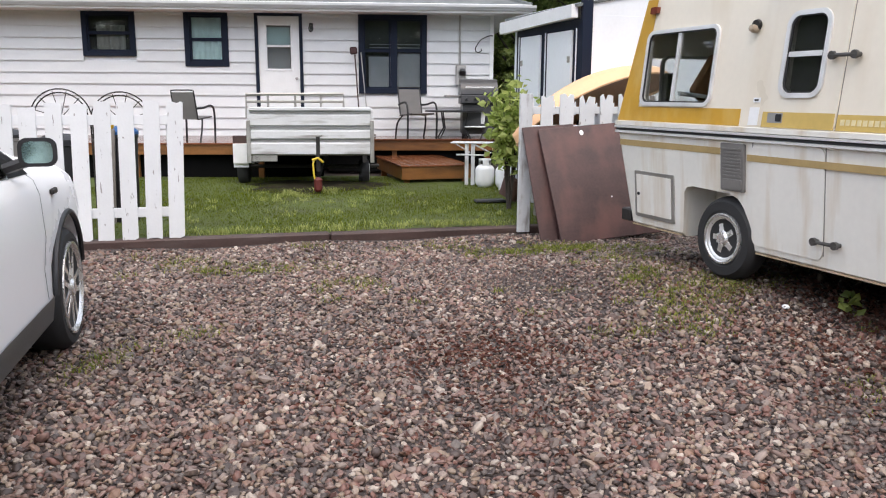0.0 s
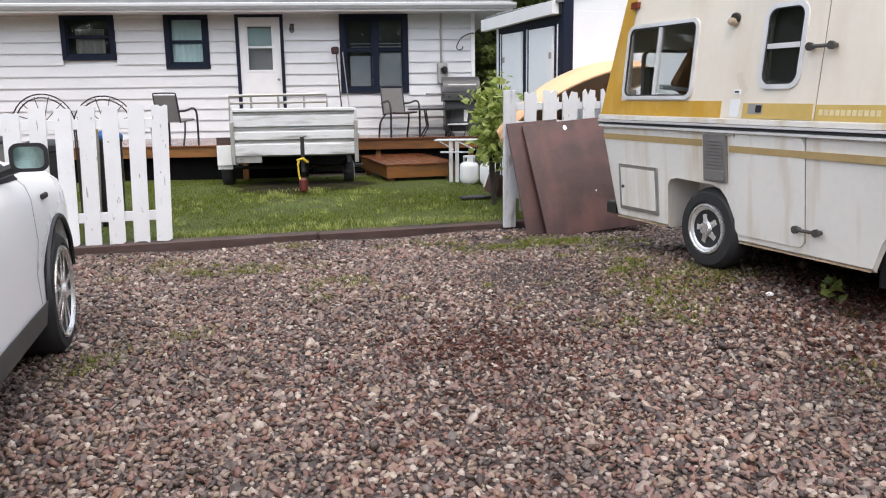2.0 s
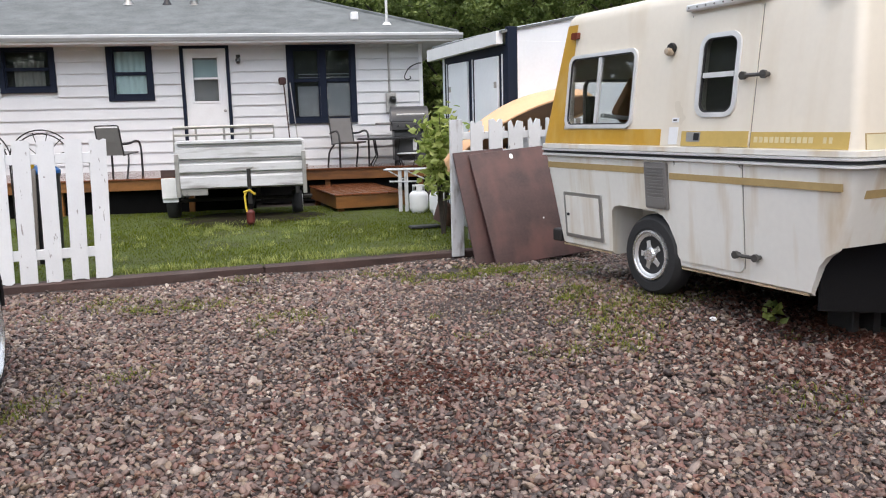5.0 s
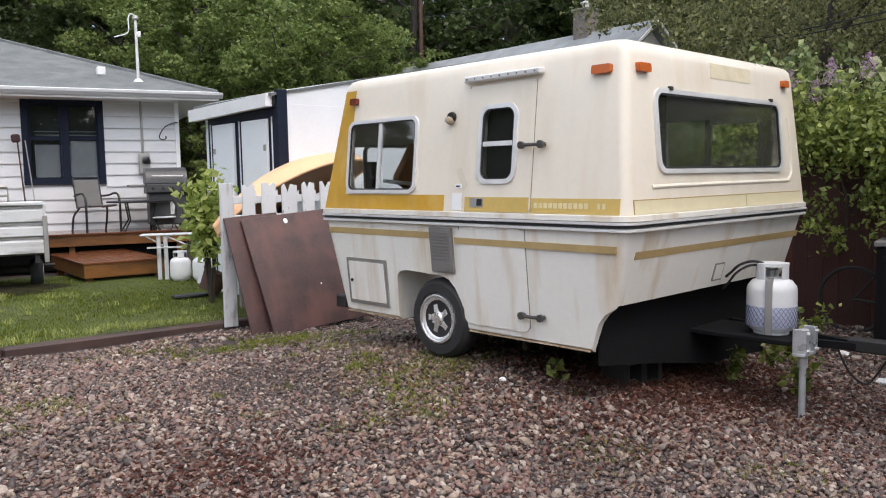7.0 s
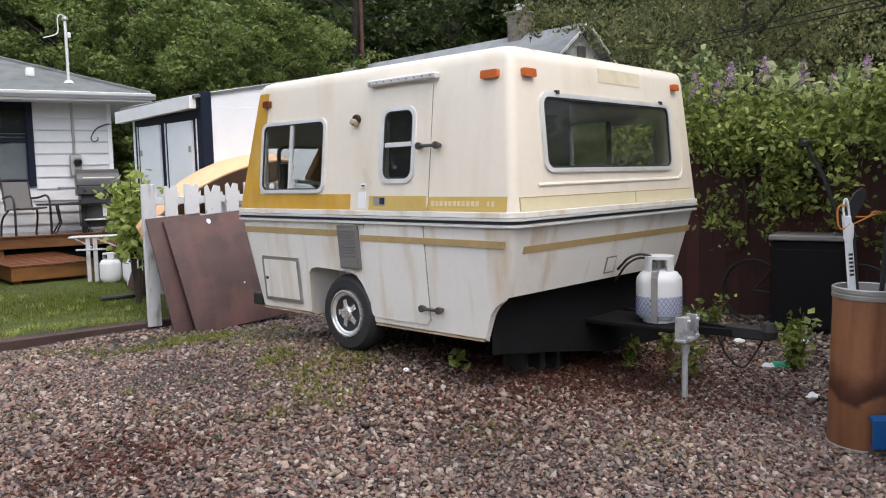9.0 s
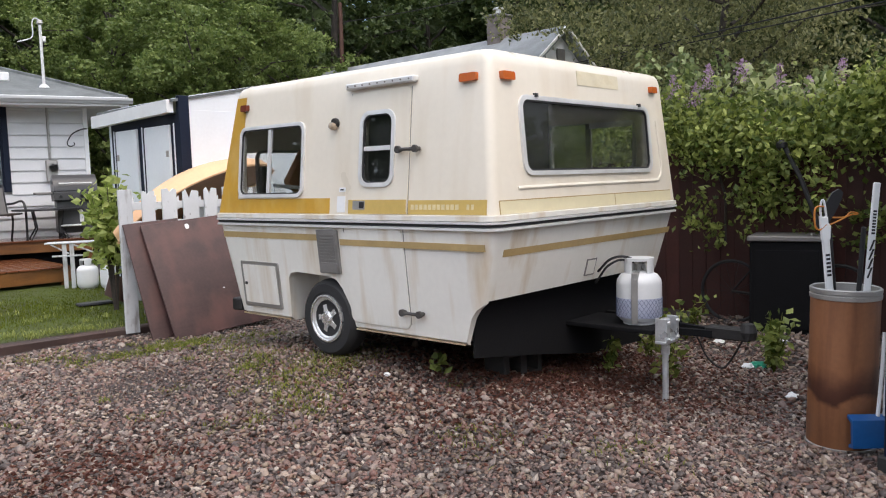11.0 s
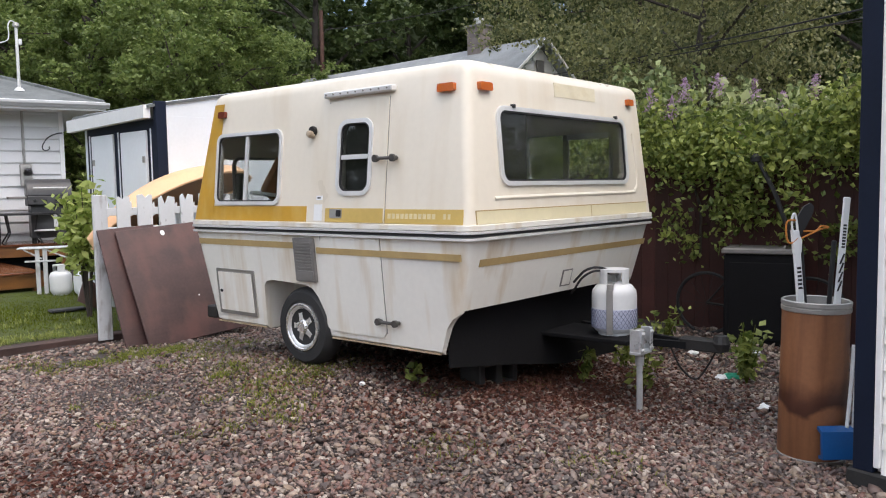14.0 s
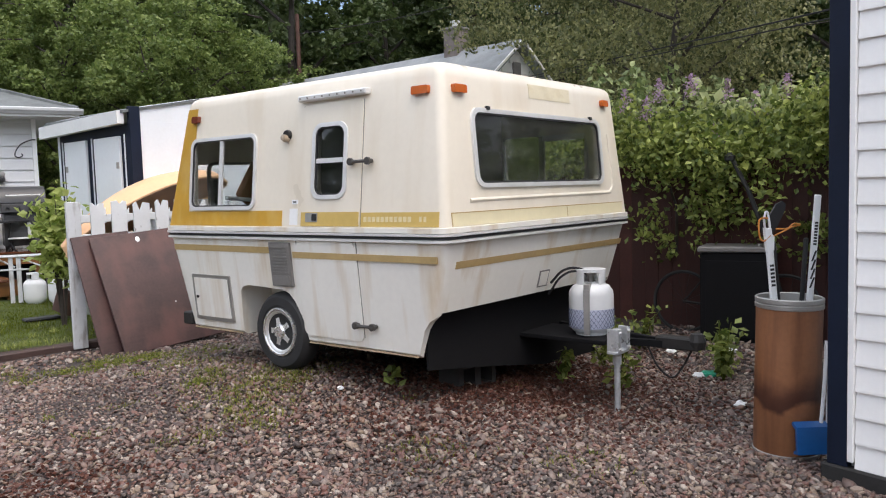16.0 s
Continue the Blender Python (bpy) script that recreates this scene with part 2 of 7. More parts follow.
mesh_blue = mat("blue_print", (0.09, 0.105, 0.17), 0.5, 0, 0.1, 8, 60, 0.0)
red_fence = mat("dark_red_brown_fence_paint", (0.060, 0.018, 0.014), 0.7, 0, 0.3, 4, 40, 0.2, piece=0.25)
bark = mat("bark", (0.055, 0.045, 0.038), 0.9, 0, 0.35, 4, 30, 0.6)
leaf_mid = mat_leaves("fresh_green_leaves", (0.10, 0.155, 0.035), (0.25, 0.31, 0.09))
leaf_lilac = mat_leaves("pale_lilac_leaves", (0.08, 0.12, 0.035), (0.36, 0.42, 0.18))
leaf_far = mat_leaves("dull_green_far_leaves", (0.060, 0.090, 0.035), (0.12, 0.155, 0.065))
leaf_dark = mat_leaves("dark_green_leaves", (0.045, 0.078, 0.022), (0.115, 0.155, 0.048))
leaf_pale = mat_leaves("pale_new_leaves", (0.42, 0.48, 0.20), (0.62, 0.66, 0.36))
leaf_olive = mat_leaves("olive_leaves", (0.06, 0.08, 0.025), (0.33, 0.33, 0.14))
leaf_vine = mat_leaves("yellow_green_vine_leaves", (0.07, 0.115, 0.018), (0.40, 0.45, 0.12))
lilac = mat_leaves("lilac_flowers", (0.36, 0.22, 0.36), (0.58, 0.42, 0.56))
grass_mat = mat_leaves("lawn_grass", (0.070, 0.100, 0.006), (0.165, 0.185, 0.020), 0.8, 0.15)
tuft_mat = mat_leaves("pale_tufts", (0.15, 0.20, 0.03), (0.44, 0.46, 0.15))
weed_mat = mat_leaves("weeds", (0.10, 0.13, 0.020), (0.26, 0.27, 0.065), 0.8, 0.15)
dead_leaf = mat_leaves("dead_leaves", (0.075, 0.026, 0.018), (0.19, 0.080, 0.055))
# soil colour taken darker to include the shadow below the trailer
soil = mat("wet_soil_with_shade", (0.022, 0.019, 0.012), 1.0, 0, 0.5, 5, 50, 0.8, (0.045, 0.055, 0.012), 0.8, (4, 4, 4), spec=0.1)
footing = mat("dark_damp_concrete", (0.022, 0.021, 0.020), 0.85, 0, 0.4, 3, 50, 0.5)
turf = mat("turf", (0.060, 0.082, 0.010), 0.9, 0, 0.35, 3, 60, 0.5, (0.04, 0.04, 0.017), 0.8, (1.3, 1.3, 1.3))
STONES = [(0.147, 0.092, 0.074), (0.216, 0.145, 0.119), (0.073, 0.052, 0.045), (0.175, 0.121, 0.103), (0.295, 0.227, 0.178), (0.120, 0.100, 0.089),
          (0.161, 0.082, 0.065), (0.231, 0.181, 0.154), (0.099, 0.066, 0.057), (0.198, 0.123, 0.088), (0.368, 0.311, 0.262), (0.055, 0.040, 0.035),
          (0.221, 0.166, 0.120), (0.129, 0.098, 0.083), (0.184, 0.109, 0.089)]
stone_mat = mat_stones("river_gravel", STONES, 0.5)
gravel_bed = mat("gravel_bed", (0.042, 0.031, 0.028), 0.8, 0, 0.5, 25, 120, 0.8)


# ---- mesh helpers ----
def mesh_of(name, bm, m, smooth=False):
    bmesh.ops.recalc_face_normals(bm, faces=bm.faces[:])
    me = bpy.data.meshes.new(name)
    bm.to_mesh(me)
    bm.free()
    for k in (m if isinstance(m, (list, tuple)) else [m]):
        me.materials.append(k)
    if smooth:
        me.polygons.foreach_set("use_smooth", [True] * len(me.polygons))
        me.set_sharp_from_angle(angle=radians(38))
    return me


def part(name, bm, m, parent, label="", smooth=False):
    ob = new(name, mesh_of(name, bm, m, smooth))
    ob.parent = parent
    return tagged(ob, label)


def thing(name, m, label, category, group="", kind=""):
    ob = new(name)
    ob.empty_display_size = 0.1
    ob.matrix_basis = m
    return tagged(ob, label, category, group, kind)


def solid(name, bm, m, at, label, category, group="", kind="", smooth=False):
    ob = new(name, mesh_of(name, bm, m, smooth))
    ob.matrix_basis = at
    return tagged(ob, label, category, group, kind)


def box(lo, hi, bevel=0.004, bm=None, m=None):
    """A bevelled box between two corners, in bm if given, turned by m."""
    own = bmesh.new()
    lo, hi = Vector(lo), Vector(hi)
    bmesh.ops.create_cube(own, size=1, matrix=Matrix.LocRotScale((lo + hi) / 2, None, hi - lo))
    if bevel:
        bmesh.ops.bevel(own, geom=own.edges[:], offset=min(bevel, 0.45 * min(hi - lo)), segments=1, affect="EDGES", profile=0.5)
    if m is not None:
        own.transform(m)
    return merge(own, bm)


def merge(own, bm):
    if bm is None:
        return own
    me = bpy.data.meshes.new("t")
    own.to_mesh(me)
    own.free()
    bm.from_mesh(me)
    bpy.data.meshes.remove(me)
    return bm


def loft(rings, bm=None, caps=True):
    bm = bm or bmesh.new()
    rows = [[bm.verts.new(p) for p in r] for r in rings]
    n = len(rows[0])
    for a, b in zip(rows, rows[1:]):
        for i in range(n):
            bm.faces.new((a[i], a[(i + 1) % n], b[(i + 1) % n], b[i]))
    if caps:
        bm.faces.new(rows[0][::-1])
        bm.faces.new(rows[-1])
    return bm


def rrect(x0, x1, y0, y1, r, z, n=4):
    """A rounded rectangle as a ring of points at height z."""
    out = []
    for cx, cy, a0 in ((x1 - r, y1 - r, 0), (x0 + r, y1 - r, 90), (x0 + r, y0 + r, 180), (x1 - r, y0 + r, 270)):
        for i in range(n + 1):
            a = radians(a0 + 90 * i / n)
            out.append((cx + r * math.cos(a), cy + r * math.sin(a), z))
    return out


def tube(pts, r, n=8, bm=None):
    """A round bar through the points; r may be one radius or one for each point."""
    pts = [Vector(p) for p in pts]
    rs = r if isinstance(r, (list, tuple)) else [r] * len(pts)
    rings = []
    side = None
    for i, p in enumerate(pts):
        d = (pts[min(i + 1, len(pts) - 1)] - pts[max(i - 1, 0)]).normalized()
        if side is None:
            side = d.orthogonal().normalized()
        side = (side - d * side.dot(d)).normalized()
        up = d.cross(side)
        rings.append([p + rs[i] * (math.cos(2 * math.pi * k / n) * side + math.sin(2 * math.pi * k / n) * up) for k in range(n)])
    return loft(rings, bm)


def curve(pts, n=5):
    """A smooth line through the points."""
    p = [Vector(q) for q in pts]
    p = [p[0] * 2 - p[1]] + p + [p[-1] * 2 - p[-2]]
    out = []
    for a, b, c, d in zip(p, p[1:], p[2:], p[3:]):
        out += [0.5 * (2 * b + (c - a) * t + (2 * a - 5 * b + 4 * c - d) * t * t + (3 * b - a - 3 * c + d) * t ** 3) for t in [k / n for k in range(n)]]
    return out + [p[-2]]


def lathe(profile, n=24, bm=None, m=None):
    """A turned shape round z from (radius, height) pairs."""
    own = loft([[(max(r, 1e-4) * math.cos(2 * math.pi * k / n), max(r, 1e-4) * math.sin(2 * math.pi * k / n), z) for k in range(n)] for r, z in profile])
    if m is not None:
        own.transform(m)
    return merge(own, bm)


def xf(bm, m):
    bm.transform(m)
    return bm


def cut(ob, *cutters):
    """Takes the cutters' solids out of ob's mesh."""
    for c in cutters:
        bmesh.ops.recalc_face_normals(c, faces=c.faces[:])
        me = bpy.data.meshes.new("t")
        c.to_mesh(me)
        c.free()
        co = new("t", me)
        co.matrix_basis = Matrix.Identity(4)
        keep = (ob.parent, ob.matrix_basis.copy())
        ob.parent, ob.matrix_basis = None, Matrix.Identity(4)
        md = ob.modifiers.new("t", "BOOLEAN")
        md.operation, md.solver, md.object = "DIFFERENCE", "EXACT", co
        dg = bpy.context.evaluated_depsgraph_get()
        got = bpy.data.meshes.new_from_object(ob.evaluated_get(dg))
        ob.modifiers.clear()
        old, ob.data = ob.data, got
        bpy.data.meshes.remove(old)
        bpy.data.objects.remove(co)
        bpy.data.meshes.remove(me)
        ob.parent, ob.matrix_basis = keep


def smooth_mesh(ob, angle=38):
    ob.data.polygons.foreach_set("use_smooth", [True] * len(ob.data.polygons))
    ob.data.set_sharp_from_angle(angle=radians(angle))


def cloud(name, verts, faces, m, at, label, category, kind="stuff", smooth=False):
    """One object of very many small loose pieces."""
    me = bpy.data.meshes.new(name)
    me.from_pydata(verts, [], faces)
    me.materials.append(m)
    if smooth:
        me.polygons.foreach_set("use_smooth", [True] * len(me.polygons))
    ob = new(name, me)
    ob.matrix_basis = at
    return tagged(ob, label, category, "", kind)


rnd = np.random.default_rng(7)


def leaf_quads(centres, size, flat=0.0, drop=0.0):
    """Pointed leaves of two folded triangles at the centres, turned at random."""
    n = len(centres)
    a = rnd.normal(size=(n, 3))
    a[:, 2] = a[:, 2] * (1 - flat) - drop
    a /= np.linalg.norm(a, axis=1, keepdims=True)
    b = np.cross(a, rnd.normal(size=(n, 3)))
    b /= np.linalg.norm(b, axis=1, keepdims=True)
    c = np.cross(a, b)
    s = size * rnd.uniform(0.6, 1.3, (n, 1))
    v = np.stack([centres - a * s * 0.5, centres + b * s * 0.33 + c * s * 0.08, centres + a * s * 0.55, centres - b * s * 0.33 + c * s * 0.08], 1)
    f = np.arange(n * 4).reshape(n, 4)
    return v.reshape(-1, 3), f


# ---- ground ----
def ground_z(x, y):
    """The yard's surface: a low swell under the caravan's wheel, falling towards the hitch."""
    swell = 0.185 * math.exp(-((x - 2.6) / 1.8) ** 2 - ((y - 5.5) / 1.5) ** 2)
    fall = 0.10 * min(max((x - 3.0) / 1.3, 0), 1) * min(max((6.5 - y) / 1.5, 0), 1)
    return swell - fall + 0.008 * math.sin(3.1 * x + 1.3 * y) + 0.006 * math.sin(2.3 * y - 4.1 * x)


LINE = (-2.75, 7.46, 1.64, 8.24)


def timber_y(x):
    """Where the timber edging between gravel and lawn runs."""
    return LINE[1] + (x - LINE[0]) * (LINE[3] - LINE[1]) / (LINE[2] - LINE[0])


def make_ground():
    xs = np.concatenate([[-900, -200, -60, -25, -14], np.arange(-9, 14.01, 0.25), [18, 28, 60, 200, 900]])
    ys = np.concatenate([[-900, -200, -60, -25, -12], np.arange(-6, 14.01, 0.25), [18, 28, 60, 200, 900]])
    verts = [(x, y, ground_z(x, y) if -9 <= x <= 14 and -6 <= y <= 14 else 0.0) for y in ys for x in xs]
    nx = len(xs)
    faces = [(j * nx + i, j * nx + i + 1, (j + 1) * nx + i + 1, (j + 1) * nx + i) for j in range(len(ys) - 1) for i in range(nx - 1)]
    cloud("ground", verts, faces, gravel_bed, Matrix.Identity(4), "bed of dark damp gravel and soil of the yard", "ground", "structure", True)


make_ground()


def make_gravel(name, x0, x1, y0, y1, step, size, seed, level):
    """Rounded river pebbles, each squashed, turned and half bedded."""
    g = np.random.default_rng(seed)
    bm = bmesh.new()
    bmesh.ops.create_icosphere(bm, subdivisions=level, radius=1)
    base = np.array([v.co for v in bm.verts])
    tri = np.array([[v.index for v in f.verts] for f in bm.faces])
    bm.free()
    X, Y = np.meshgrid(np.arange(x0, x1, step), np.arange(y0, y1, step))
    X, Y = X.ravel() + g.uniform(-0.5, 0.5, X.size) * step, Y.ravel() + g.uniform(-0.5, 0.5, Y.size) * step
    fx, fy = X - 2.743, Y - 3.702
    lv, lu = 0.953 * fx + 0.302 * fy, -0.302 * fx + 0.953 * fy
    bare = np.clip(np.minimum(lv - 0.05, np.minimum(2.45 - lv, np.minimum(lu + 0.05, 2.8 - lu))) / 0.5, 0, 1)
    damp = 0.72 * np.exp(-((X - 1.4) / 1.3) ** 2 - ((Y - 7.4) / 0.65) ** 2)
    ok = (Y < np.array([timber_y(x) for x in X]) - 0.12) & (g.random(len(X)) > bare * 0.62) & (g.random(len(X)) > damp)
    X, Y = X[ok], Y[ok]
    n = len(X)
    Z = np.array([ground_z(x, y) for x, y in zip(X, Y)])
    grit = 1 - 0.42 * np.exp(-((X - 1.10) / 0.50) ** 2 - ((Y - 5.65) / 0.75) ** 2)
    s = size * grit[:, None] * g.lognormal(0, 0.27, (n, 1)) * np.stack([g.uniform(0.8, 1.35, n), g.uniform(0.7, 1.1, n), g.uniform(0.45, 0.8, n)], 1)
    ang, tx, ty = g.uniform(0, 6.283, n), g.normal(0, 0.3, n), g.normal(0, 0.3, n)
    lump = 1 + g.uniform(-0.26, 0.26, (n, len(base)))
    v = base[None] * lump[..., None] * s[:, None, :]
    v[..., 2] += tx[:, None] * v[..., 0] + ty[:, None] * v[..., 1]
    c, d = np.cos(ang)[:, None], np.sin(ang)[:, None]
    out = np.stack([c * v[..., 0] - d * v[..., 1] + X[:, None], d * v[..., 0] + c * v[..., 1] + Y[:, None],
                    v[..., 2] + Z[:, None] + s[:, 2:3] * g.uniform(0.1, 1.0, (n, 1))], 2)
    f = (tri[None] + (np.arange(n) * len(base))[:, None, None]).reshape(-1, 3)
    me = bpy.data.meshes.new(name)
    vv = out.reshape(-1, 3)
    me.vertices.add(len(vv))
    me.vertices.foreach_set("co", vv.astype(np.float32).ravel())
    me.loops.add(f.size)
    me.loops.foreach_set("vertex_index", f.astype(np.int32).ravel())
    me.polygons.add(len(f))
    me.polygons.foreach_set("loop_start", np.arange(0, f.size, 3, dtype=np.int32))
    me.polygons.foreach_set("use_smooth", np.repeat(g.random(n) < 0.45, len(tri)))
    me.update(calc_edges=True)
    me.validate()
    me.materials.append(stone_mat)
    return tagged(new(name, me), "loose reddish grey river gravel covering the parking yard", "gravel", "", "stuff")


make_gravel("gravel", -2.2, 4.6, 1.5, 3.4, 0.0240, 0.0138, 3, 1)
make_gravel("gravel", -3.0, 5.6, 3.4, 8.3, 0.0268, 0.0144, 5, 1)

make_gravel("gravel", -4.4, 3.9, -3.0, 1.5, 0.047, 0.021, 7, 1)
make_gravel("gravel", -4.4, -3.0, 3.4, 7.4, 0.047, 0.021, 10, 1)
make_gravel("gravel", -4.4, -2.2, 1.5, 3.4, 0.047, 0.021, 12, 1)
make_gravel("gravel", 4.6, 7.6, 1.6, 3.4, 0.042, 0.018, 8, 1)
make_gravel("gravel", 5.6, 7.2, 3.4, 5.6, 0.045, 0.018, 9, 1)


def leaf_litter():
    """Dry brown bits of leaf, bud scales and twigs that lie in drifts on the gravel."""
    g = np.random.default_rng(17)
    P = []
    for x, y, sx, sy, n in ((0.63, 4.18, 0.30, 0.22, 700), (0.3, 3.4, 0.5, 0.3, 260), (3.3, 4.05, 0.5, 0.35, 1100), (3.9, 4.45, 0.5, 0.45, 1900), (4.3, 4.0, 0.5, 0.35, 1300), (4.6, 3.3, 0.4, 0.3, 420),
                            (2.7, 3.9, 0.5, 0.3, 500), (4.9, 4.9, 0.6, 0.5, 900), (3.7, 5.2, 0.6, 0.5, 700), (1.5, 3.9, 1.2, 1.0, 500), (3.4, 3.3, 0.6, 0.3, 350), (3.6, 4.55, 0.4, 0.22, 1500), (4.2, 4.75, 0.45, 0.25, 1500), (2.9, 4.9, 0.35, 0.3, 500)):
        P.append(g.normal((x, y), (sx, sy), (n, 2)))
    P = np.concatenate(P)
    z = np.array([ground_z(a, b) for a, b in P]) + 0.016 + g.uniform(0, 0.012, len(P))
    v, f = leaf_quads(np.column_stack([P, z]), 0.030, 0.75, 0.0)
    cloud("leaf_litter", v.tolist(), f.tolist(), dead_leaf, Matrix.Identity(4), "dry reddish brown leaf litter lying on gravel", "litter")


leaf_litter()


# ---- caravan (local x across its front, y back along its side, z up) ----
CAR_AT = pose(2.743, 3.702, 0, 0, 0, 17.6)
W = 2.42


def side_x(z):
    """How far the near side stands in from the widest line at height z."""
    return 0.012 + (1.19 - z) * 0.09 if z < 1.19 else 0.012 + (z - 1.19) * 0.105


def front_y(z):
    return 0.01 + (1.19 - z) * 0.27 if z < 1.19 else 0.01 + (z - 1.19) * 0.085


def rear_y(z):
    return 2.865 - (1.19 - z) * 0.23 if z < 1.19 else 2.865 - (z - 1.19) * 0.225


def side_plate(u0, u1, z0, z1, t=0.012, out=0.006, r=0.0, n=6):
    """A plate that lies on the near side, following its lean; rounded by r."""
    pts = []
    if r:
        for cu, cz, a0 in ((u1 - r, z1 - r, 0), (u0 + r, z1 - r, 90), (u0 + r, z0 + r, 180), (u1 - r, z0 + r, 270)):
            pts += [(cu + r * math.cos(radians(a0 + 90 * i / n)), cz + r * math.sin(radians(a0 + 90 * i / n))) for i in range(n + 1)]
    else:
        k = 8
        pts = [(u0 + (u1 - u0) * i / k, z0) for i in range(k + 1)] + [(u1 - (u1 - u0) * i / k, z1) for i in range(k + 1)]
    return loft([[(side_x(z) - out + d, u, z) for u, z in pts] for d in (0, t)])


def front_plate(x0, x1, z0, z1, t=0.012, out=0.006, r=0.0, n=6):
    pts = [(x0, z0), (x1, z0), (x1, z1), (x0, z1)]
    if r:
        pts = []
        for cu, cz, a0 in ((x1 - r, z1 - r, 0), (x0 + r, z1 - r, 90), (x0 + r, z0 + r, 180), (x1 - r, z0 + r, 270)):
            pts += [(cu + r * math.cos(radians(a0 + 90 * i / n)), cz + r * math.sin(radians(a0 + 90 * i / n))) for i in range(n + 1)]
    return loft([[(x, front_y(z) - out + d, z) for x, z in pts] for d in (0, t)])


def caravan():
    c = thing("caravan", CAR_AT, "old cream and white fibreglass caravan with gold stripes", "caravan")
    up = part("upper_shell", loft([rrect(side_x(z) + e, W - side_x(z) - e, front_y(z) + e, rear_y(z) - e, r, z, 6) for z, e, r in
                                   ((1.20, 0, 0.06), (1.7, 0, 0.06), (2.13, 0, 0.06), (2.178, 0.006, 0.06), (2.202, 0.020, 0.065), (2.217, 0.05, 0.07), (2.224, 0.10, 0.08), (2.236, 0.45, 0.2))]), cream, c, "cream gelcoat, lightly stained")
    cut(up, loft([rrect(side_x(z) + 0.04, W - side_x(z) - 0.04, front_y(z) + 0.04, rear_y(z) - 0.04, 0.08, z, 4) for z in (1.0, 1.7, 2.15)]),
        side_plate(1.775, 2.522, 1.375, 1.875, 0.3, 0.15, 0.05), side_plate(0.855, 1.13, 1.44, 1.895, 0.3, 0.15, 0.05),
        front_plate(0.392, 1.988, 1.492, 1.922, 0.3, 0.15, 0.06), loft([[(x, y, z) for x, z, _ in rrect(0.197, 2.22, 1.345, 1.712, 0.06, 0, 5)] for y in (2.3, 3.1)]),
        loft([[(x, u, z) for u, z, _ in rrect(0.340, 1.150, 1.50, 1.885, 0.05, 0, 5)] for x in (2.2, 2.6)]))
    smooth_mesh(up)
    lo = part("lower_shell", loft([rrect(side_x(z) + e, W - side_x(z) - e, front_y(z) + e, rear_y(z) - e, 0.09, z, 6) for z, e in
                                   ((0.420, 0.03), (0.445, 0), (0.75, 0), (1.0, 0), (1.195, 0))]), white_gel, c, "white gelcoat with rusty yellow streaks")
    well = [(1.29, 0.3), (1.30, 0.46), (1.345, 0.61), (1.40, 0.71), (1.455, 0.765), (1.53, 0.787), (1.90, 0.80), (1.965, 0.785), (1.995, 0.75), (2.02, 0.3)]
    nose = [(-0.6, 0.705), (0.09, 0.71), (0.15, 0.695), (0.20, 0.655), (0.24, 0.60), (0.275, 0.50), (0.295, 0.44), (0.30, 0.2), (-0.6, 0.2)]
    cut(lo, loft([rrect(side_x(z) + 0.04, W - side_x(z) - 0.04, front_y(z) + 0.04, rear_y(z) - 0.04, 0.08, z, 4) for z in (0.80, 1.0, 1.3)]),
        loft([[(x, u, z) for u, z in well] for x in (-0.2, 0.34)]), loft([[(x, u, z) for u, z in well] for x in (W - 0.34, W + 0.2)]),
        loft([[(x, u, z) for u, z in nose] for x in (-0.2, W + 0.2)]), box((0.12, -0.2, 0.3), (W - 0.12, 1.0, 0.708), 0))
    smooth_mesh(lo)
    part("underframe", box((0.25, 0.75, 0.40), (W - 0.25, 2.35, 0.47), 0.01, box((0.5, 0.4, 0.46), (0.58, 2.4, 0.54), 0.005, box((W - 0.58, 0.4, 0.46), (W - 0.5, 2.4, 0.54), 0.005))), dark_steel, c, "dark steel underframe")
    # black sheet added to paint the dark void below the nose
    part("front_skirt", loft([[(0.13, y, 0.708), (W - 0.13, y, 0.708), (W - 0.13, y, 0.08), (1.5, y, 0.12), (0.8, y, 0.24), (0.13, y, 0.34)] for y in (0.27, 0.285)]), black_matt, c, "black sheet standing in for shade under the nose")
    # bumper rail round the waist: white lip, dark insert, aluminium edge
    def rail(name, z0, z1, out, m, lab):
        part(name, loft([rrect(side_x(1.19) - o, W - side_x(1.19) + o, front_y(1.19) - o, rear_y(1.19) + o, 0.11, z, 6) for z, o in
                         ((z0, out - 0.02), (z0 + 0.004, out), (z1 - 0.004, out), (z1, out - 0.02))], caps=False), m, c, lab, True)
    rail("upper_lip", 1.195, 1.233, 0.022, white_gel, "white moulded lip")
    rail("rub_rail", 1.176, 1.197, 0.026, alu, "bright aluminium rub rail")
    rail("rail_insert", 1.158, 1.178, 0.016, black_rub, "black rubber insert")
    rail("lower_rail", 1.137, 1.160, 0.022, alu, "aluminium rail edge")
    # painted bands
    part("gold_band", side_plate(1.46, 2.57, 1.236, 1.343, 0.006, 0.003), gold, c, "worn golden yellow painted band")
    part("gold_band", side_plate(0.065, 0.70, 1.236, 1.325, 0.006, 0.003), gold_pale, c, "faded golden yellow painted band")
    bm = bmesh.new()
    cols = []
    for z, u in ((1.236, 2.56), (1.36, 2.56), (1.45, 2.548), (1.65, 2.527), (1.85, 2.508), (2.00, 2.498), (2.09, 2.492), (2.13, 2.485)):
        x, y, r, o = side_x(z), rear_y(z), 0.06, 0.003
        flat = [(x - o, u + (y - r - u) * q / 3, z) for q in range(4)]
        arc = [(x + r - (r + o) * math.cos(radians(q)), y - r + (r + o) * math.sin(radians(q)), z) for q in (18, 36, 54, 72, 90)]
